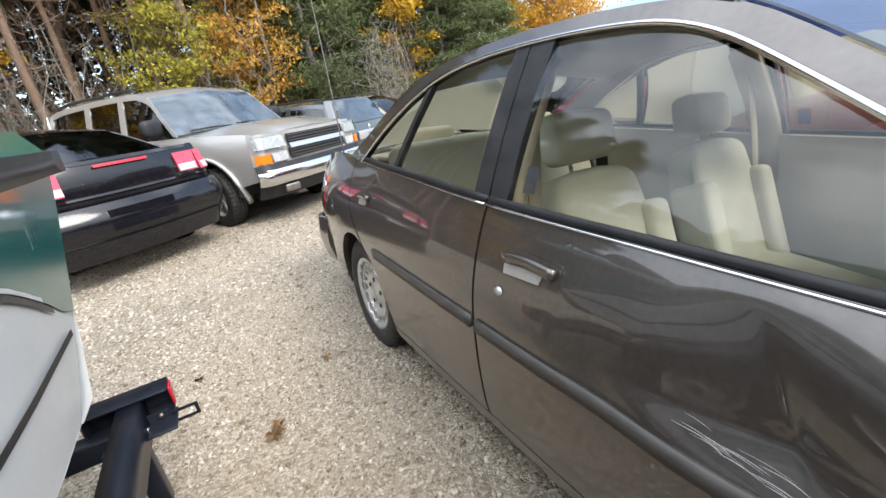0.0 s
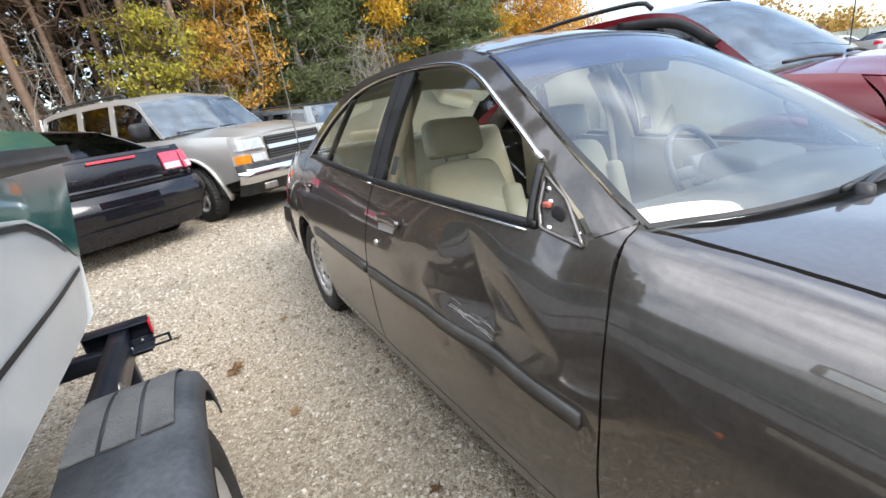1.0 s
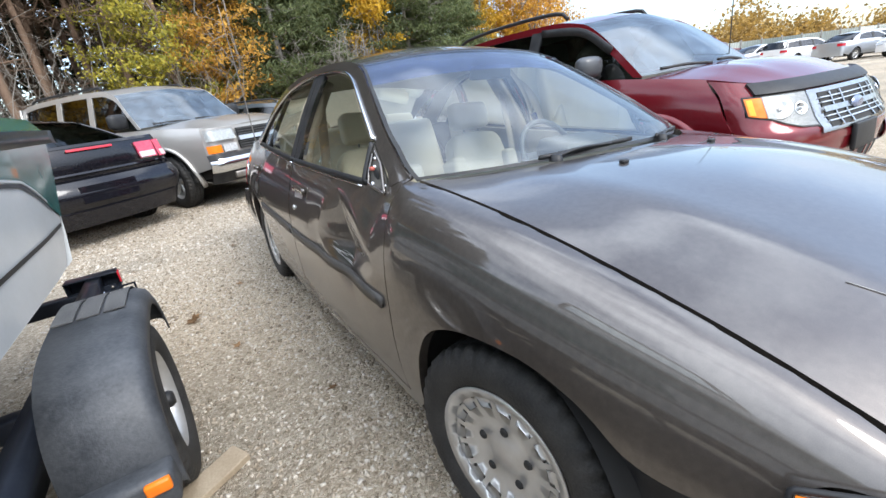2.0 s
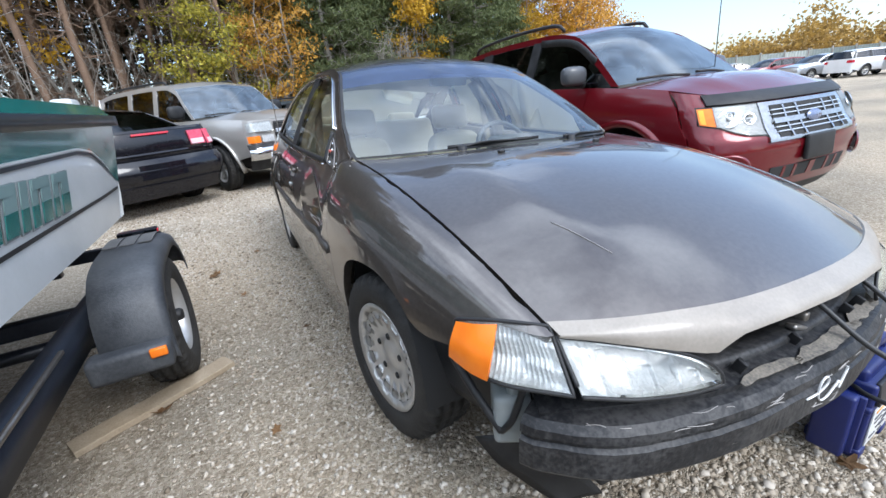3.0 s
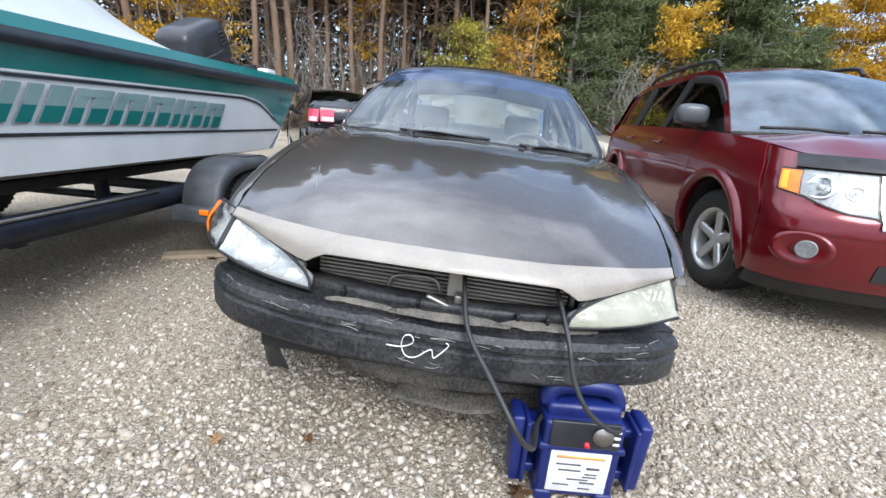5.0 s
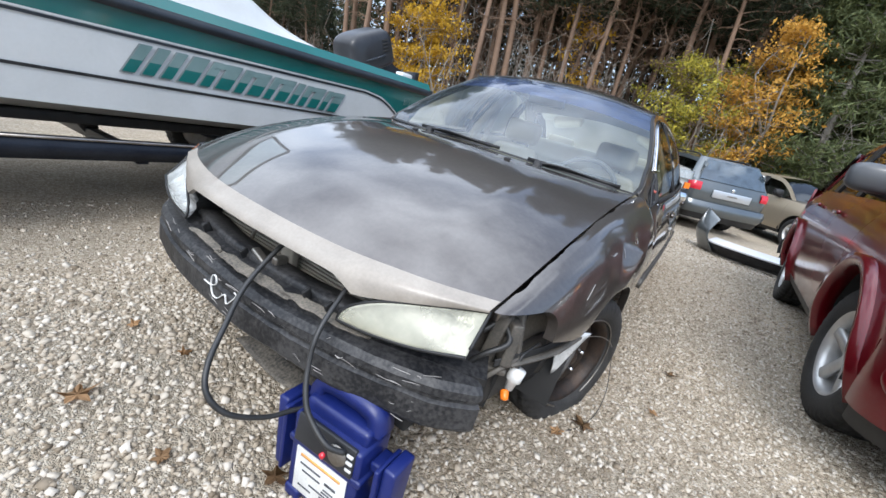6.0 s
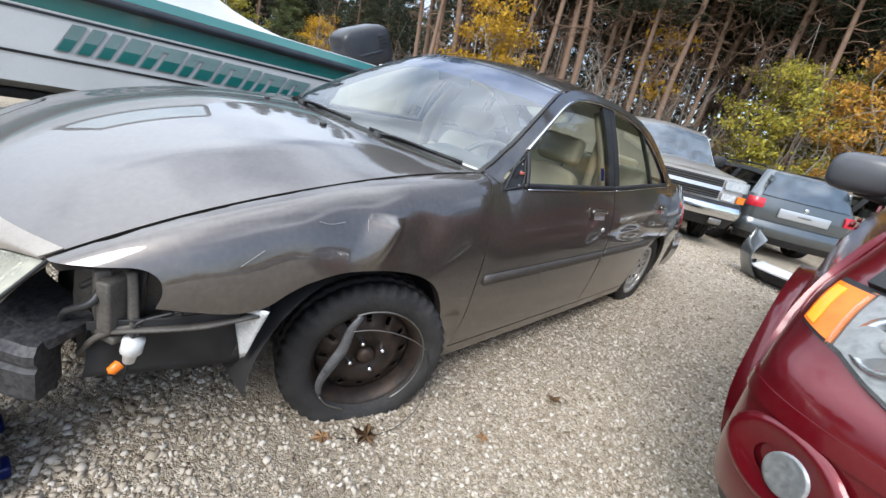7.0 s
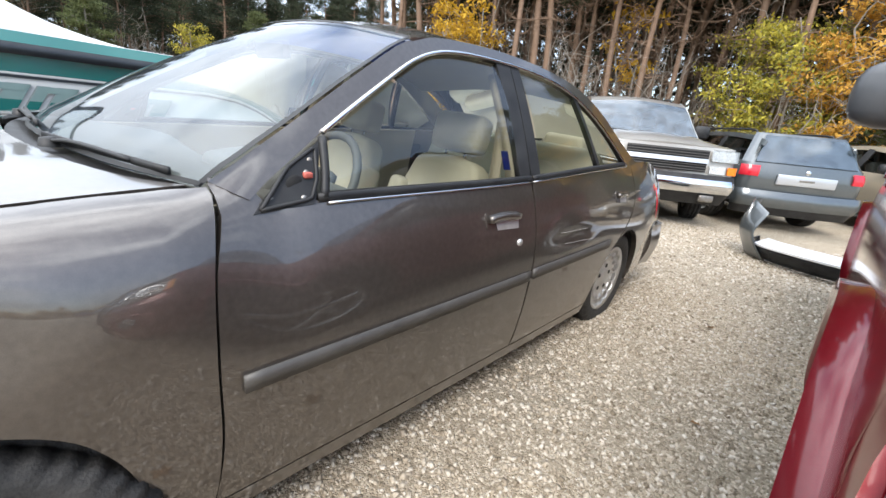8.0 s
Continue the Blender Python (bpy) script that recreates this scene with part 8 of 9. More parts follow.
for pts in ([(0.088, -2.06, 0.63), (0.095, -2.15, 0.57), (0.115, -2.24, 0.50), (0.17, -2.32, 0.44), (0.215, -2.38, 0.39), (0.25, -2.40, 0.34), (0.285, -2.37, 0.29), (0.31, -2.29, 0.25), (0.325, -2.22, 0.24), (0.345, -2.18, 0.24)],
            [(0.335, -2.05, 0.62), (0.355, -2.15, 0.55), (0.371, -2.22, 0.485), (0.387, -2.25, 0.41), (0.42, -2.272, 0.35), (0.455, -2.275, 0.315), (0.50, -2.27, 0.285), (0.53, -2.245, 0.27)]):
    part("lead", tube([inv @ Vector(p) for p in pts], 0.0068, 8, True, 60), CABLE, BP, "thick black jump lead")

# ---- loose things on the ground ----
bd = box(0.63, 0.095, 0.028, bevel=0.004)
bmesh.ops.subdivide_edges(bd, edges=[e for e in bd.edges if e.calc_length() > 0.4], cuts=12)
for v in bd.verts:
    v.co.y += 0.006 * noise.noise(v.co * 7)
    v.co.z += 0.003 * noise.noise(v.co * 11)
me = bpy.data.meshes.new("board")
bd.to_mesh(me)
bd.free()
me.materials.append(WOOD)
ob = new("board", me)
ob.matrix_basis = pose(-1.63, -0.63, height(-1.63, -0.63) + 0.018, 2, 0, 28)
tagged(ob, "weathered split wooden board lying on gravel", "board")

CV = thing("bumper_cover", "loose grey-blue car bumper cover lying on the gravel", "bumper", pose(1.95, 4.10, 0.0, 0, 0, -14))
cp = wrap(-0.35, 0.80, 0.62, 0.18)
part("skin", band(cp, 0.01, 0.19, 0.90, 1.0, -0.16, 0.0, centre=(0, 0.4, 0.2), belly=0.05), MOTOR, CV, "dark lower skin")
part("inner_flange", band(cut(cp, -0.66, 0.80), 0.185, 0.235, 1.01, 0.93, 0.02, -0.16, centre=(0, 0.4, 0.0), belly=0.01), PAINT_WHITE, CV, "white upper flange")
part("lower_grille", band(cut(cp, -0.5, 0.6), 0.06, 0.14, 0.97, 0.99, -0.05, 0.0, centre=(0, 0.4, 0.2)), BLACK_TRIM, CV, "black mesh opening")
part("wing", sheet(coons([(-0.76, 0.30, 0.02), (-0.80, 0.02, 0.02), (-0.55, -0.22, 0.03)], [(-0.88, 0.30, 0.58), (-0.85, 0.02, 0.60), (-0.62, -0.20, 0.50)], [(-0.76, 0.30, 0.02), (-0.90, 0.30, 0.28), (-0.88, 0.30, 0.58)], [(-0.55, -0.22, 0.03), (-0.68, -0.26, 0.26), (-0.62, -0.20, 0.50)], 12, 10), (0, 0.4, 0.2), 0.0, 0.006), PAINT_BLUE, CV, "upright grey-blue end of the cover")

LEAF = material("dry_leaf", (0.20, 0.10, 0.04), 0.8, vary=0.7, color2=(0.34, 0.21, 0.10), scale=30, per_object=0.35)


def leaf_mesh(seed, n=5):
    r = random.Random(seed)
    bm = bmesh.new()
    mid = bm.verts.new((0, 0, 0.004))
    ring = []
    for k in range(n * 4):
        a = 2 * math.pi * k / (n * 4)
        rad = (1.0 if k % 4 == 0 else 0.62 if k % 2 else 0.48) * (0.75 + 0.35 * r.random()) * (1.15 if abs(a - math.pi / 2) < 1 else 0.9)
        ring.append(bm.verts.new((rad * math.cos(a), rad * math.sin(a), 0.28 * r.random() * rad)))
    for a, b in zip(ring, ring[1:] + ring[:1]):
        bm.faces.new((mid, a, b))
    bmesh.ops.solidify(bm, geom=bm.faces[:], thickness=0.02)
    me = bpy.data.meshes.new("leaf")
    bm.to_mesh(me)
    bm.free()
    me.materials.append(LEAF)
    return me


leaves = [leaf_mesh(s) for s in range(5)]
rnd = random.Random(11)
spots = [(-1.44, 0.90, 0.055), (-1.41, 0.96, 0.04), (0.91, -1.30, 0.05), (1.16, -0.50, 0.045), (1.13, -0.95, 0.03), (-0.32, -2.46, 0.055), (-0.52, -2.62, 0.04), (0.30, -2.23, 0.045), (0.84, -1.42, 0.04), (0.80, -1.13, 0.03),
         (-1.10, 1.3, 0.03), (-0.95, -0.35, 0.03), (-1.25, 0.35, 0.03), (-0.35, -2.15, 0.03), (-0.62, -2.2, 0.03), (0.05, -2.4, 0.035), (-1.62, -0.71, 0.05), (-1.52, -0.60, 0.04), (-1.2, -1.1, 0.03), (1.5, 0.6, 0.03), (1.35, 1.7, 0.03), (-0.75, -1.42, 0.04), (-1.0, 2.4, 0.04), (-1.7, 1.6, 0.035)]
for x, y, s in spots:
    ob = new("fallen_leaf", rnd.choice(leaves))
    ob.matrix_basis = Matrix.Translation((x, y, height(x, y) + 0.012)) @ Euler((rnd.uniform(-0.25, 0.25), rnd.uniform(-0.25, 0.25), rnd.uniform(0, 6.3))).to_matrix().to_4x4() @ Matrix.Diagonal((s, s, s, 1))
    tagged(ob, "dry curled brown maple leaf on gravel", "leaf", "fallen leaves")

# ---- trees, fence and far cars ----
BARK = material("pine_bark", (0.115, 0.075, 0.050), 0.9, vary=0.8, color2=(0.235, 0.155, 0.105), scale=2.5, fine=0.8, bump=0.6, bump_scale=14)
BARK_GREY = material("grey_bark", (0.19, 0.17, 0.145), 0.9, vary=0.5, color2=(0.31, 0.285, 0.25), scale=2.5, fine=0.8, bump=0.6, bump_scale=14)


def leaf_material(name, a, b, per_object=0.15):
    """Foliage: each leaf takes its own shade between two colours, with some light passing through."""
    m = bpy.data.materials.new(name)
    m.use_nodes = True
    nt = m.node_tree
    bs = nt.nodes["Principled BSDF"]
    gi = nt.nodes.new("ShaderNodeNewGeometry")
    cr = nt.nodes.new("ShaderNodeValToRGB")
    cr.color_ramp.elements[0].color, cr.color_ramp.elements[1].color = (*a, 1), (*b, 1)
    nt.links.new(gi.outputs["Random Per Island"], cr.inputs["Fac"])
    oi, hs, mr = nt.nodes.new("ShaderNodeObjectInfo"), nt.nodes.new("ShaderNodeHueSaturation"), nt.nodes.new("ShaderNodeMapRange")
    mr.inputs["To Min"].default_value, mr.inputs["To Max"].default_value = 1 - per_object, 1 + per_object
    nt.links.new(oi.outputs["Random"], mr.inputs["Value"])
    nt.links.new(mr.outputs["Result"], hs.inputs["Value"])
    nt.links.new(cr.outputs["Color"], hs.inputs["Color"])
    tl, mx = nt.nodes.new("ShaderNodeBsdfTranslucent"), nt.nodes.new("ShaderNodeMixShader")
    mx.inputs[0].default_value = 0.35
    nt.links.new(hs.outputs["Color"], bs.inputs["Base Color"])
    nt.links.new(hs.outputs["Color"], tl.inputs["Color"])
    bs.inputs["Roughness"].default_value = 0.7
    nt.links.new(bs.outputs[0], mx.inputs[1])
    nt.links.new(tl.outputs[0], mx.inputs[2])
    nt.links.new(mx.outputs[0], nt.nodes["Material Output"].inputs["Surface"])
    return m


F_PINE = leaf_material("pine_needles", (0.065, 0.088, 0.032), (0.18, 0.21, 0.08))
# for the tall pines' crowns, and for shade painted into the deep wood
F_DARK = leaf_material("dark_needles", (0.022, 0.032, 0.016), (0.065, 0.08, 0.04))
F_YELLOW = leaf_material("yellow_leaves", (0.42, 0.24, 0.015), (0.70, 0.44, 0.03))
F_LIME = leaf_material("yellow_green_leaves", (0.14, 0.15, 0.02), (0.48, 0.40, 0.05))
F_ORANGE = leaf_material("orange_leaves", (0.42, 0.21, 0.03), (0.66, 0.38, 0.06))
F_BROWN = leaf_material("brown_scrub", (0.07, 0.055, 0.035), (0.19, 0.15, 0.09))


def foliage(centres, per, spread, size, seed, droop=0.0, thin=0.45):
    """Many small leaf cards round a set of clump centres, as one mesh; each card is a bent pair of triangles."""
    r = np.random.RandomState(seed)
    c = np.repeat(np.array(centres, float), per, axis=0)
    n = len(c)
    p = c + r.normal(0, 1, (n, 3)) * np.array(spread)
    a = r.normal(0, 1, (n, 3))
    a /= np.linalg.norm(a, axis=1)[:, None]
    a[:, 2] -= droop
    b = np.cross(a, r.normal(0, 1, (n, 3)))
    b /= np.linalg.norm(b, axis=1)[:, None] + 1e-9
    s = size * (0.6 + 0.8 * r.rand(n))[:, None]
    k = np.cross(a, b) * s * 0.25
    v = np.stack([p - a * s, p + b * s * thin + k, p + a * s, p - b * s * thin + k], 1).reshape(-1, 3)
    idx = np.arange(n)[:, None] * 4
    f = np.concatenate([idx + [0, 1, 2], idx + [0, 2, 3]], 0)
    me = bpy.data.meshes.new("crown")
    me.vertices.add(len(v))
    me.vertices.foreach_set("co", v.ravel())
    me.loops.add(f.size)
    me.loops.foreach_set("vertex_index", f.ravel().astype(np.int32))
    me.polygons.add(len(f))
    me.polygons.foreach_set("loop_start", (np.arange(len(f)) * 3).astype(np.int32))
    me.update(calc_edges=True)
    return me


def limb(p0, p1, r0, r1, r, kink=0.1, steps=8, n=6):
    p0, p1 = np.array(p0, float), np.array(p1, float)
    L = np.linalg.norm(p1 - p0)
    pts = [p0 + (p1 - p0) * t + r.normal(0, kink * L * 0.15, 3) * (t > 0) * (t < 1) for t in np.linspace(0, 1, 5)]
    return tube(pts, lambda t: r0 + (r1 - r0) * t, n, True, steps, caps=False)


def trunk_mesh(name, bms, mat):
    bm = join(*bms)
    for f in bm.faces:
        f.smooth = True
    me = bpy.data.meshes.new(name)
    bm.to_mesh(me)
    bm.free()
    me.materials.append(mat)
    return me


def tall_pine(seed, H=15.0, bare=7.0, dead=16):
    """A tall pine with a bare trunk, dead side branches and a ragged crown high up."""
    r = np.random.RandomState(seed)
    lean, wave, girth = r.normal(0, 0.75, 2), r.uniform(0, 6.28, 2), r.uniform(0.095, 0.165)
    at = lambda z: np.array([lean[0] * (z / H) ** 1.3 + 0.10 * math.sin(0.55 * z + wave[0]), lean[1] * (z / H) ** 1.3 + 0.10 * math.sin(0.5 * z + wave[1]), z])
    bms = [tube([at(z) - np.array([0, 0, 0.1 * (z == 0)]) for z in np.linspace(0, H, 9)], lambda t: girth * (1 - t) ** 0.8 + 0.02, 8, True, 20, caps=False)]
    for k in range(dead):
        z, a, L = r.uniform(1.2, bare + 1), r.uniform(0, 6.28), r.uniform(0.6, 2.2)
        e = at(z) + (L * math.cos(a), L * math.sin(a), r.uniform(-0.4, 0.5))
        bms.append(limb(at(z), e, 0.028, 0.006, r, 0.6, 6, 4))
        for q in range(7):
            t = r.uniform(0.25, 1.0)
            s = at(z) * (1 - t) + e * t
            bms.append(limb(s, s + r.normal(0, 0.38, 3), 0.009, 0.003, r, 0.6, 4, 3))
    cs = []
    for z in np.arange(bare, H, 0.55):
        w = 2.1 * (1 - (z - bare) / (H - bare)) ** 0.7 + 0.3
        for k in range(5):
            a = r.uniform(0, 6.28)
            e = at(z) + (w * math.cos(a) * r.uniform(0.5, 1), w * math.sin(a) * r.uniform(0.5, 1), r.uniform(-0.1, 0.5))
            bms.append(limb(at(z), e, 0.03, 0.008, r, 0.4, 4, 4))
            for t in (0.55, 0.8, 1.0):
                cs.append(at(z) * (1 - t) + e * t)
    return trunk_mesh("trunk", bms, BARK), foliage(cs, 26, (0.26, 0.26, 0.16), 0.15, seed, thin=0.16)


def full_pine(seed, H=9.0):
    """A pine clothed in needles nearly to the ground, in layered drooping boughs."""
    r = np.random.RandomState(seed)
    bms = [tube([(0, 0, -0.1), (0.1, 0, H * 0.5), (0, 0.1, H)], lambda t: 0.16 * (1 - t) + 0.015, 8, True, 12, caps=False)]
    cs = []
    for z in np.arange(0.7, H - 0.2, 0.42):
        w = 2.7 * (1 - z / H) ** 0.75 + 0.2
        for k in range(7):
            a, L = r.uniform(0, 6.28), w * r.uniform(0.55, 1.1)
            e = np.array([L * math.cos(a), L * math.sin(a), z + 0.12 * L])
            bms.append(limb((0, 0, z), e, 0.03, 0.008, r, 0.3, 4, 4))
            for t in (0.4, 0.62, 0.82, 1.0):
                cs.append(np.array([0, 0, z]) * (1 - t) + e * t)
    return trunk_mesh("trunk", bms, BARK_GREY), foliage(cs, 24, (0.24, 0.24, 0.11), 0.14, seed, thin=0.16)


def broadleaf(seed, H=7.0, low=1.2, wide=2.2, per=26, size=0.11, tiers=60):
    """A young maple or birch: forked limbs, and leaves in flat sprays with gaps between."""
    r = np.random.RandomState(seed)
    bms, cs = [], []
    stems = [np.array([r.normal(0, 0.6), r.normal(0, 0.6), H * r.uniform(0.8, 1.0)]) for k in range(3)]
    for s in stems:
        bms.append(limb((0, 0, -0.1), s, 0.085, 0.015, r, 0.35, 12, 7))
    for k in range(tiers):
        s = stems[k % 3]
        t = r.uniform(low / H, 1.0)
        p = s * t
        a = r.uniform(0, 6.28)
        L = wide * (0.35 + 0.65 * math.sin(math.pi * min(1, (t - low / H) / (1 - low / H) * 0.85 + 0.12))) * r.uniform(0.45, 1.0)
        e = p + (L * math.cos(a), L * math.sin(a), 0.25 * L + r.normal(0, 0.15))
        bms.append(limb(p, e, 0.022, 0.005, r, 0.5, 6, 4))
        for q in (0.5, 0.75, 1.0):
            cs.append(p * (1 - q) + e * q + r.normal(0, 0.08, 3))
    return trunk_mesh("trunk", bms, BARK_GREY), foliage(cs, per, (0.25, 0.25, 0.13), size, seed, 0.3, 0.5)


def scrub(seed, H=3.5):
    """A leafless thicket of fine grey-brown twigs."""
    r = np.random.RandomState(seed)
    bms = []
    for k in range(9):
        e = np.array([r.normal(0, 0.8), r.normal(0, 0.8), H * r.uniform(0.5, 1.0)])
        bms.append(limb((r.normal(0, 0.3), r.normal(0, 0.3), -0.1), e, 0.02, 0.005, r, 0.6, 6, 4))
        for q in range(9):
            t = r.uniform(0.25, 1)
            s = e * t
            bms.append(limb(s, s + r.normal(0, 0.5, 3) + (0, 0, 0.2), 0.008, 0.002, r, 0.6, 4, 3))
    return trunk_mesh("stems", bms, BARK_GREY), None


def plant(name, meshes, leaf, x, y, turn, s, label, group, tz=1.0):
    t = thing(name, label, "tree", Matrix.Translation((x, y, 0.0)) @ Matrix.Rotation(turn, 4, "Z") @ Matrix.Diagonal((s, s, s * tz, 1)), group)
    for part_name, me in (("trunk", meshes[0]), ("crown", meshes[1])):
        if me is not None:
            if part_name == "crown" and not me.materials:
                me.materials.append(leaf)
            o = new(part_name, me)
            o.parent = t
    return t


rnd = random.Random(21)
PINES = [tall_pine(s, 15 + s % 3, 7.5 + s % 2, 16 + 3 * (s % 3)) for s in (1, 2, 3, 4, 5, 6, 7)]
FULL = [full_pine(s, 8 + s % 3) for s in (11, 12, 13)]
YEL, LIM, ORA = [broadleaf(s, per=46, size=0.08) for s in (21, 22)], [broadleaf(s, 6.5, 0.8, 2.6, 34, 0.08, 55) for s in (23, 24)], [broadleaf(s, 7.0, 1.6, 1.9, 34, 0.07, 55) for s in (25, 26)]
BUSH = [scrub(31, 3.2), scrub(32, 4.2), scrub(33, 5.5)]


def bearing(deg, dist, eye=(-0.4, -1.8)):
    """A place at so many degrees to the left of +y, and so many metres off."""
    return eye[0] - dist * math.sin(radians(deg)), eye[1] + dist * math.cos(radians(deg))


# the edge of the wood runs behind the cars and turns along the boat's side
for row, (d0, step) in enumerate(((20.5, 4.2), (23.0, 3.8), (26.0, 3.4), (30.0, 3.0), (35.0, 2.8))):
    b = -26 + row
    while b < (138 if row < 3 else 98):
        x, y = bearing(b + rnd.uniform(-1.5, 1.5), d0 + rnd.uniform(-1.0, 1.0) + (18 if b > 46 else 0))
        tree, turn, size = rnd.choice(PINES), rnd.uniform(0, 6.28), rnd.uniform(0.9, 1.2) * (0.72 if b > 46 else 1.0)
        if b > -7 or row > 2:
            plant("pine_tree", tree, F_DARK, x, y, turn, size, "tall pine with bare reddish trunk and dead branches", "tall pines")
        b += step * rnd.uniform(0.6, 1.4)
for b, d, s in ((-9, 21.5, 1.0), (-12.5, 20.5, 1.05), (-16, 22, 1.1), (-19.5, 23.5, 1.0), (-28.5, 23, 1.05), (-32, 24, 1.1), (-36, 27, 0.85), (-14, 26, 1.3), (-9, 27, 1.3), (-30, 29, 1.4), (-22, 28, 1.3), (64, 38, 0.9), (80, 36, 0.9)):
    x, y = bearing(b, d)
    plant("pine_tree", rnd.choice(FULL), F_PINE, x, y, rnd.uniform(0, 6.28), s, "dense green pine clothed to the ground", "green pines")
for b, d, s, k in ((-24, 22.5, 1.0, 0), (37.5, 20.5, 1.0, 1),  (60, 38, 1.0, 1)):
    x, y = bearing(b, d)
    plant("maple_tree", YEL[k], F_YELLOW, x, y, rnd.uniform(0, 6.28), s, "maple in bright yellow autumn leaf", "yellow maples")
BIG = broadleaf(28, 11.0, 1.5, 3.6, 60, 0.085, 90)
for b, d, s, tint, label in ((-37.5, 33, 1.0, F_YELLOW, "broad maple in yellow autumn leaf"), (-40.5, 36, 1.05, F_YELLOW, "broad maple in yellow autumn leaf")):
    x, y = bearing(b, d)
    plant("maple_tree", BIG, tint, x, y, rnd.uniform(0, 6.28), s, label, "yellow maples")
x, y = bearing(15.8, 22)
plant("maple_tree", broadleaf(27, 7.5, 3.6, 1.0, 14, 0.10, 22), F_YELLOW, x, y, 1.0, 1.0, "slender maple in bright yellow autumn leaf", "yellow maples")
for b, d, s, k in ((-0.6, 20.0, 0.9, 0), (2.2, 21.5, 0.85, 1), (-3.0, 23.0, 0.9, 0), (70, 36, 0.9, 1), (88, 36, 0.9, 0)):
    x, y = bearing(b, d)
    plant("maple_tree", LIM[k], F_LIME, x, y, rnd.uniform(0, 6.28), s, "young maple in yellow-green autumn leaf", "yellow-green maples")
for b, d, s, k in ((-5.4, 19.8, 1.0, 0), (-7.0, 21.5, 1.0, 1), (-43, 36, 1.6, 0), (-45.5, 38, 1.6, 1), (-47, 41, 1.5, 0)):
    x, y = bearing(b, d)
    plant("birch_tree", ORA[k], F_ORANGE, x, y, rnd.uniform(0, 6.28), s, "birch in orange-brown autumn leaf", "orange birches")
for k in range(80):
    x, y = bearing(-24 + k * 1.5 + rnd.uniform(-1.5, 1.5), 19.0 + rnd.uniform(0, 5) + (17 if k > 46 else 0))
    plant("shrub", rnd.choice(BUSH), None, x, y, rnd.uniform(0, 6.28), rnd.uniform(0.7, 1.5), "leafless thicket of grey-brown twigs", "bare thickets")
# undergrowth, and a fill of needles coloured dark for the shade deep in the wood
cs = [(*bearing(-44 + 90 * rnd.random(), 21 + 18 * rnd.random()), rnd.uniform(0.2, 1.8)) for k in range(800)]
me = foliage(cs, 26, (0.6, 0.6, 0.4), 0.17, 5, thin=0.5)
me.materials.append(F_BROWN)
tagged(new("undergrowth", me), "brown and olive undergrowth below the pines", "undergrowth", kind="stuff")
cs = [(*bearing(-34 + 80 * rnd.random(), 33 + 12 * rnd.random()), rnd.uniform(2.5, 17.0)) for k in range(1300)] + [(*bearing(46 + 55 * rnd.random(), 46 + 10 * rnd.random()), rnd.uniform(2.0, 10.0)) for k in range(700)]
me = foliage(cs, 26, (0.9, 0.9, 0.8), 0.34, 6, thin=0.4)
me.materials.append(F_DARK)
tagged(new("far_wood", me), "mass of needles deep in the pine wood, coloured dark for its shade", "wood", kind="stuff")
# far woods all round the yard
cs = []
for k in range(2600):
    b = rnd.uniform(-60, -262)
    d = rnd.uniform(78, 100)
    cs.append((*bearing(b, d), rnd.uniform(0.5, 1.0) * (4.6 + 2.6 * math.sin(b * 0.35) + 2.0 * math.sin(b * 1.1)) * rnd.random() ** 0.6))
me = foliage(cs, 60, (1.3, 1.3, 0.8), 0.28, 7, thin=0.6)
me.materials.append(leaf_material("far_autumn_leaves", (0.20, 0.13, 0.04), (0.50, 0.31, 0.07)))
tagged(new("far_woods", me), "distant autumn woods round the yard", "wood", kind="stuff")

# pale sheet-metal fence beyond the yard
FENCE = material("pale_fence_sheet", (0.50, 0.53, 0.50), 0.6, vary=0.6, color2=(0.60, 0.62, 0.58), scale=0.8, fine=0.4)
FN = thing("sheet_fence", "pale ribbed sheet-metal fence along the yard", "fence", pose(28, 29, 0, 0, 0, 67), kind="structure")
for k in range(34):
    y0 = -k * 2.4
    bm = bmesh.new()
    rib = [bm.verts.new((0.04 * (i % 2), y, z)) for z in (0.05, 2.05) for i, y in enumerate(np.linspace(0, 2.36, 17))]
    for i in range(16):
        bm.faces.new((rib[i], rib[i + 1], rib[i + 18], rib[i + 17]))
    bmesh.ops.solidify(bm, geom=bm.faces[:], thickness=0.02)
    if k == 0:
        first = part("panel", bm, FENCE, FN, smooth=False)
        post = part("post", box(0.12, 0.12, 2.2, Matrix.Translation((0, 0, 1.1)), 0.01), STEEL, FN)
        first.location, post.location = (0, y0, 0), (0, y0 - 0.06, 0)
    else:
        bm.free()
        for src in (first, post):
            o = new(src.name.split(".")[0], src.data)
            o.parent, o.location = FN, (0, y0 - (0.06 if src is post else 0), 0)

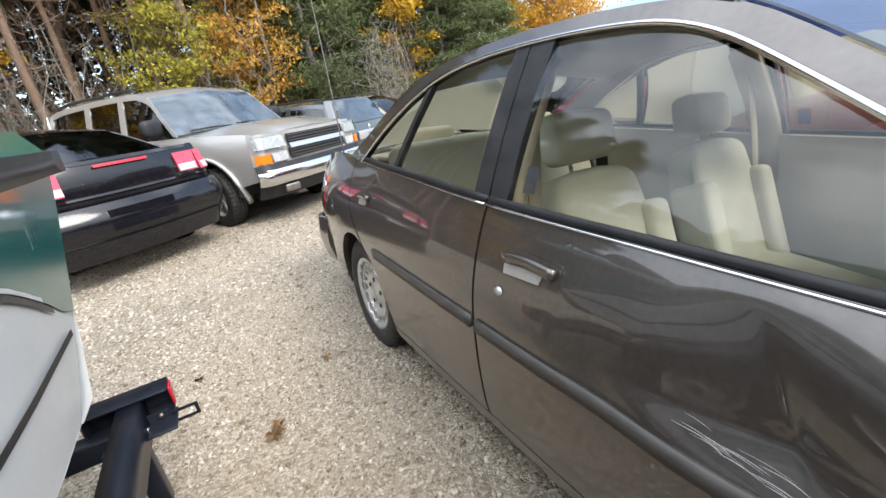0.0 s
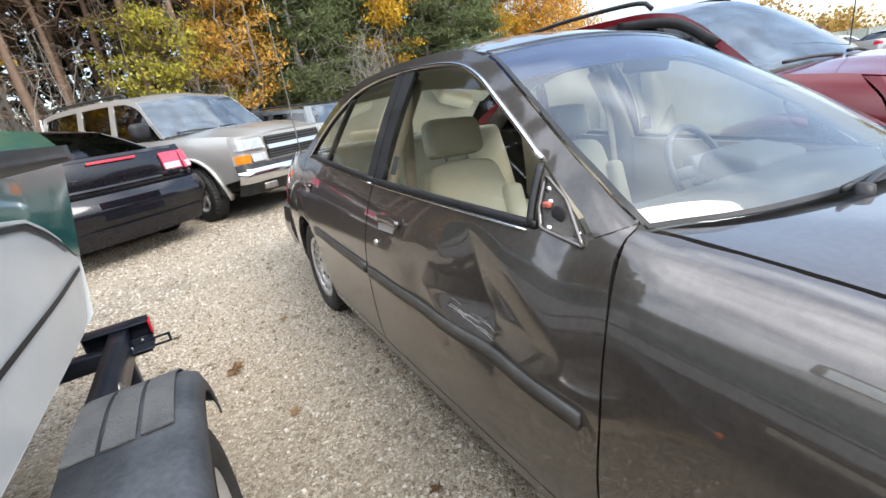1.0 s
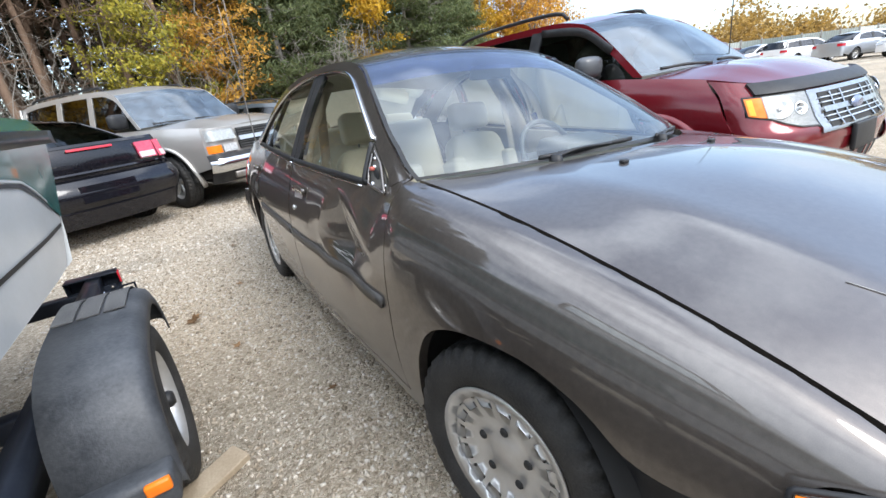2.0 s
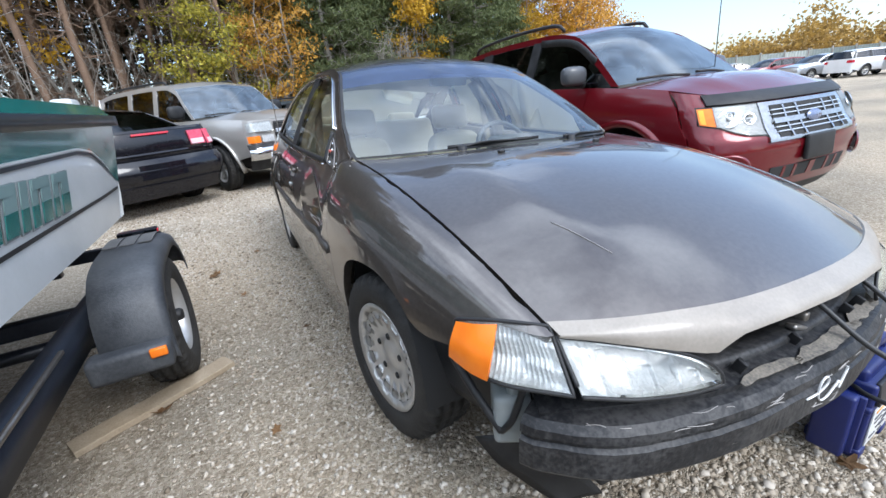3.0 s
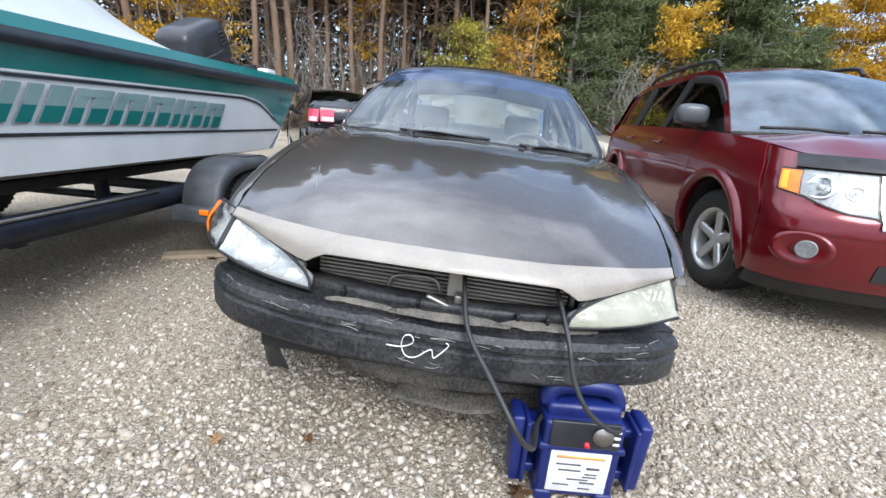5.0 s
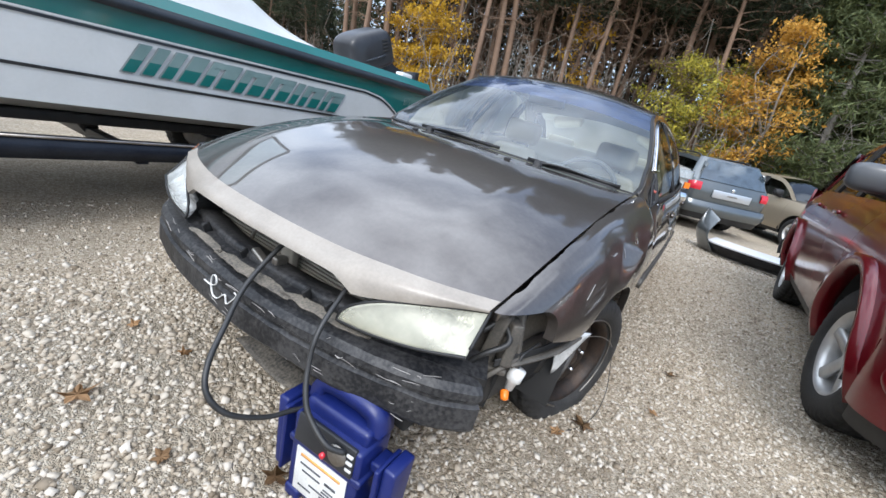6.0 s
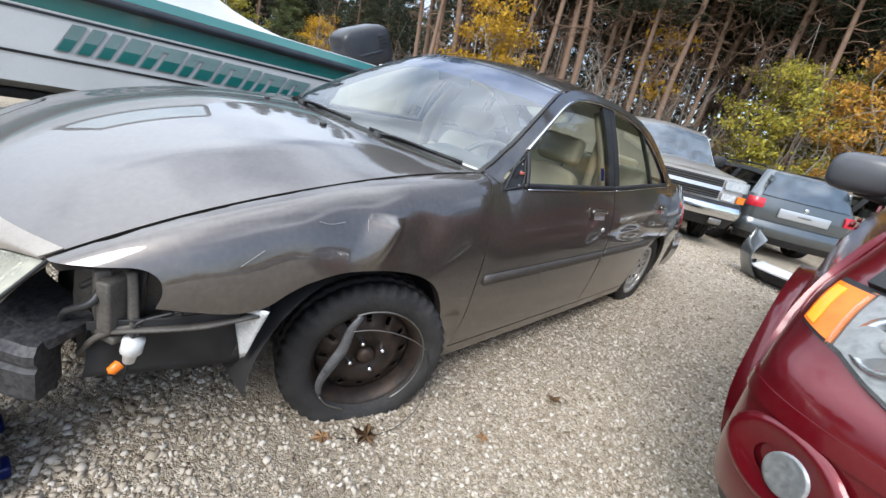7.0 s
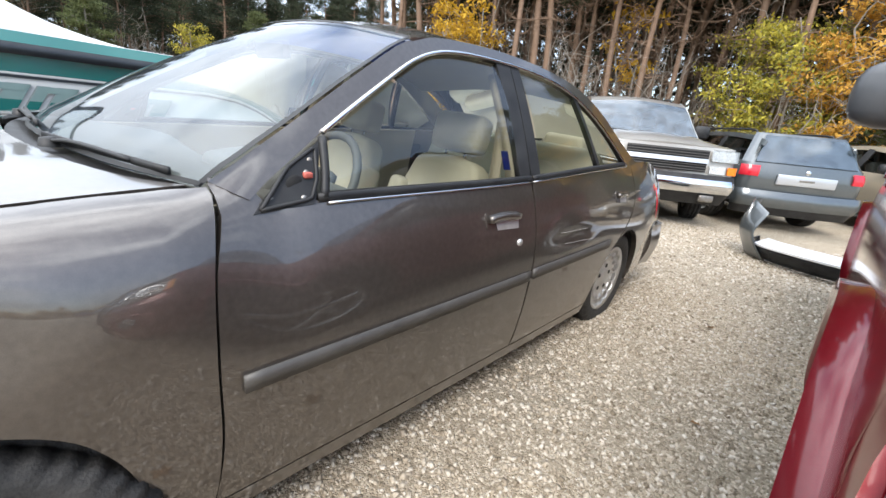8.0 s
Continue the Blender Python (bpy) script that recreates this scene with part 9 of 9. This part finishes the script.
# far rows of parked cars
def far_car(name, paint, label, m, est):
    root = thing(name, label, "car", m, "far parked cars")
    b = Body(-2.3, 2.3, 0.88, [(-2.3, 0.76), (-2.05, 0.82), (-1.2, 0.95), (-0.9, 0.97), (1.0, 1.0), (2.3, 1.0)], 0.09, 0.42, 0.32)
    q = dict(ep if est else tp)
    car(root, b, q, paint, GLASS_FAR)
    pf, pk = wrap(-2.34, 0.85, 0.24, 0.12), wrap(2.32, 0.84, 0.20, 0.10, 1)
    part("front_bumper", band(pf, 0.28, 0.78, 0.97, 0.97, 0.0, -0.06, belly=0.04), paint, root)
    part("tail", band(pk, 0.30, 1.0, 0.98, 0.96, 0.04, -0.02, sign=1, belly=0.02), paint, root)
    if est:
        part("tailgate_glass", band(pk, 1.0, 1.40, 0.97, 0.74, -0.04, -0.26, sign=1), GLASS_DARK, root)
    else:
        part("trunk_lid", box(1.25, 0.75, 0.06, Matrix.Translation((0, 1.88, 0.985)), 0.02), paint, root)
        part("rear_window", box(1.2, 0.75, 0.02, Matrix.Translation((0, 1.25, 1.17)) @ Matrix.Rotation(radians(-29), 4, "X"), 0.004), GLASS_DARK, root)
    for s in (1, -1):
        part("headlight", band(cut(pf, s * 0.45, s * 0.82), 0.62, 0.74, 0.99, 0.98, 0.03, -0.02, 6, 3), REFLECTOR, root)
        part("tail_lamp", band(cut(pk, s * 0.52, s * 0.84), 0.78, 0.92, 1.01, 1.0, 0.02, 0.0, 6, 3, sign=1), RED_LENS, root)
    return root


far = [far_car("far_car", PAINT_WHITE, "white hatchback far across the yard", pose(33.0, 9.0, 0, 0, 0, 70), True), far_car("far_car", PAINT_SILVER, "silver saloon far across the yard", pose(33.2, 11.6, 0, 0, 0, 250), False),
       far_car("far_car", PAINT_RED, "red hatchback far across the yard", pose(33.4, 14.4, 0, 0, 0, 252), True), far_car("far_car", PAINT_BLACK, "black saloon far across the yard", pose(33.0, 17.2, 0, 0, 0, 248), False)]
for k, (i, x, y, a) in enumerate(((1, 32.6, 6.3, 70), (0, 32.4, 3.6, 250), (3, 32.2, 0.9, 250), (1, 32.0, -1.9, 70), (2, 31.8, -4.6, 250), (0, 40.5, 8.0, 250), (3, 40.0, 5.2, 250), (1, 39.5, 2.4, 70))):
    copy_thing(far[i], pose(x, y, 0, 0, 0, a))

# ---- loose stones of the gravel ----
def stones(n, x0, x1, y0, y1, size, seed, keep=None):
    """Angular crushed stones strewn over a stretch, as one mesh."""
    r = np.random.RandomState(seed)
    cube = np.array([(x, y, z) for z in (-1, 1) for y in (-1, 1) for x in (-1, 1)], float)
    quads = np.array([(0, 2, 3, 1), (4, 5, 7, 6), (0, 1, 5, 4), (2, 6, 7, 3), (0, 4, 6, 2), (1, 3, 7, 5)])
    p = np.stack([r.uniform(x0, x1, n), r.uniform(y0, y1, n)], 1)
    if keep is not None:
        p = p[keep(p[:, 0], p[:, 1])]
        n = len(p)
    s = size * (0.45 + 1.1 * r.rand(n) ** 2.2)
    v = cube[None] * (0.62 + 0.5 * r.rand(n, 8, 1)) * np.stack([np.ones(n), 0.6 + 0.4 * r.rand(n), 0.42 + 0.3 * r.rand(n)], 1)[:, None] * s[:, None, None]
    q = r.normal(0, 1, (n, 4)) * (0.35, 0.35, 1, 1)
    q /= np.linalg.norm(q, axis=1)[:, None]
    x, y, z, w = q.T
    rot = np.stack([1 - 2 * (y * y + z * z), 2 * (x * y - z * w), 2 * (x * z + y * w), 2 * (x * y + z * w), 1 - 2 * (x * x + z * z), 2 * (y * z - x * w), 2 * (x * z - y * w), 2 * (y * z + x * w), 1 - 2 * (x * x + y * y)], 1).reshape(n, 3, 3)
    v = np.einsum("nij,nkj->nki", rot, v)
    h = np.array([height(a, b) for a, b in p])
    v += np.stack([p[:, 0], p[:, 1], h + s * 0.08], 1)[:, None]
    f = (quads[None] + np.arange(n)[:, None, None] * 8).reshape(-1, 4)
    me = bpy.data.meshes.new("stones")
    me.vertices.add(n * 8)
    me.vertices.foreach_set("co", v.ravel())
    me.loops.add(f.size)
    me.loops.foreach_set("vertex_index", f.ravel().astype(np.int32))
    me.polygons.add(len(f))
    me.polygons.foreach_set("loop_start", (np.arange(len(f)) * 4).astype(np.int32))
    me.update(calc_edges=True)
    me.materials.append(STONE)
    return me


STONE = leaf_material("crushed_limestone", (0.17, 0.135, 0.095), (0.53, 0.48, 0.41), 0.0)
ramp_ = [n for n in STONE.node_tree.nodes if n.type == "VALTORGB"][0].color_ramp
for pos, col in ((0.25, (0.33, 0.275, 0.205, 1)), (0.7, (0.45, 0.395, 0.32, 1))):
    ramp_.elements.new(pos).color = col
nt = STONE.node_tree
nt.links.new(nt.nodes["Principled BSDF"].outputs[0], nt.nodes["Material Output"].inputs["Surface"])
nt.nodes["Principled BSDF"].inputs["Roughness"].default_value = 0.88
nt.nodes["Principled BSDF"].inputs["Specular IOR Level"].default_value = 0.25
thin_out = np.random.RandomState(8)
near = lambda x, y: ~((np.abs(x) < 0.62) & (y > -1.5)) & (thin_out.rand(len(x)) < np.where(y < 0.9, np.clip((x + 1.75) / 1.0, 0.12, 1.0), 1.0))
tagged(new("gravel_stones", stones(112000, -2.3, 2.4, -3.6, 2.4, 0.0072, 41, near)), "loose pale crushed limestone pieces", "gravel", kind="stuff")
tagged(new("gravel_stones", stones(3200, -1.3, 1.6, -3.4, -1.75, 0.0105, 42)), "coarser pale limestone pieces before the car", "gravel", kind="stuff")
tagged(new("gravel_stones", stones(24000, -3.2, 2.6, 2.4, 5.6, 0.0095, 43)), "loose pale crushed limestone pieces", "gravel", kind="stuff")
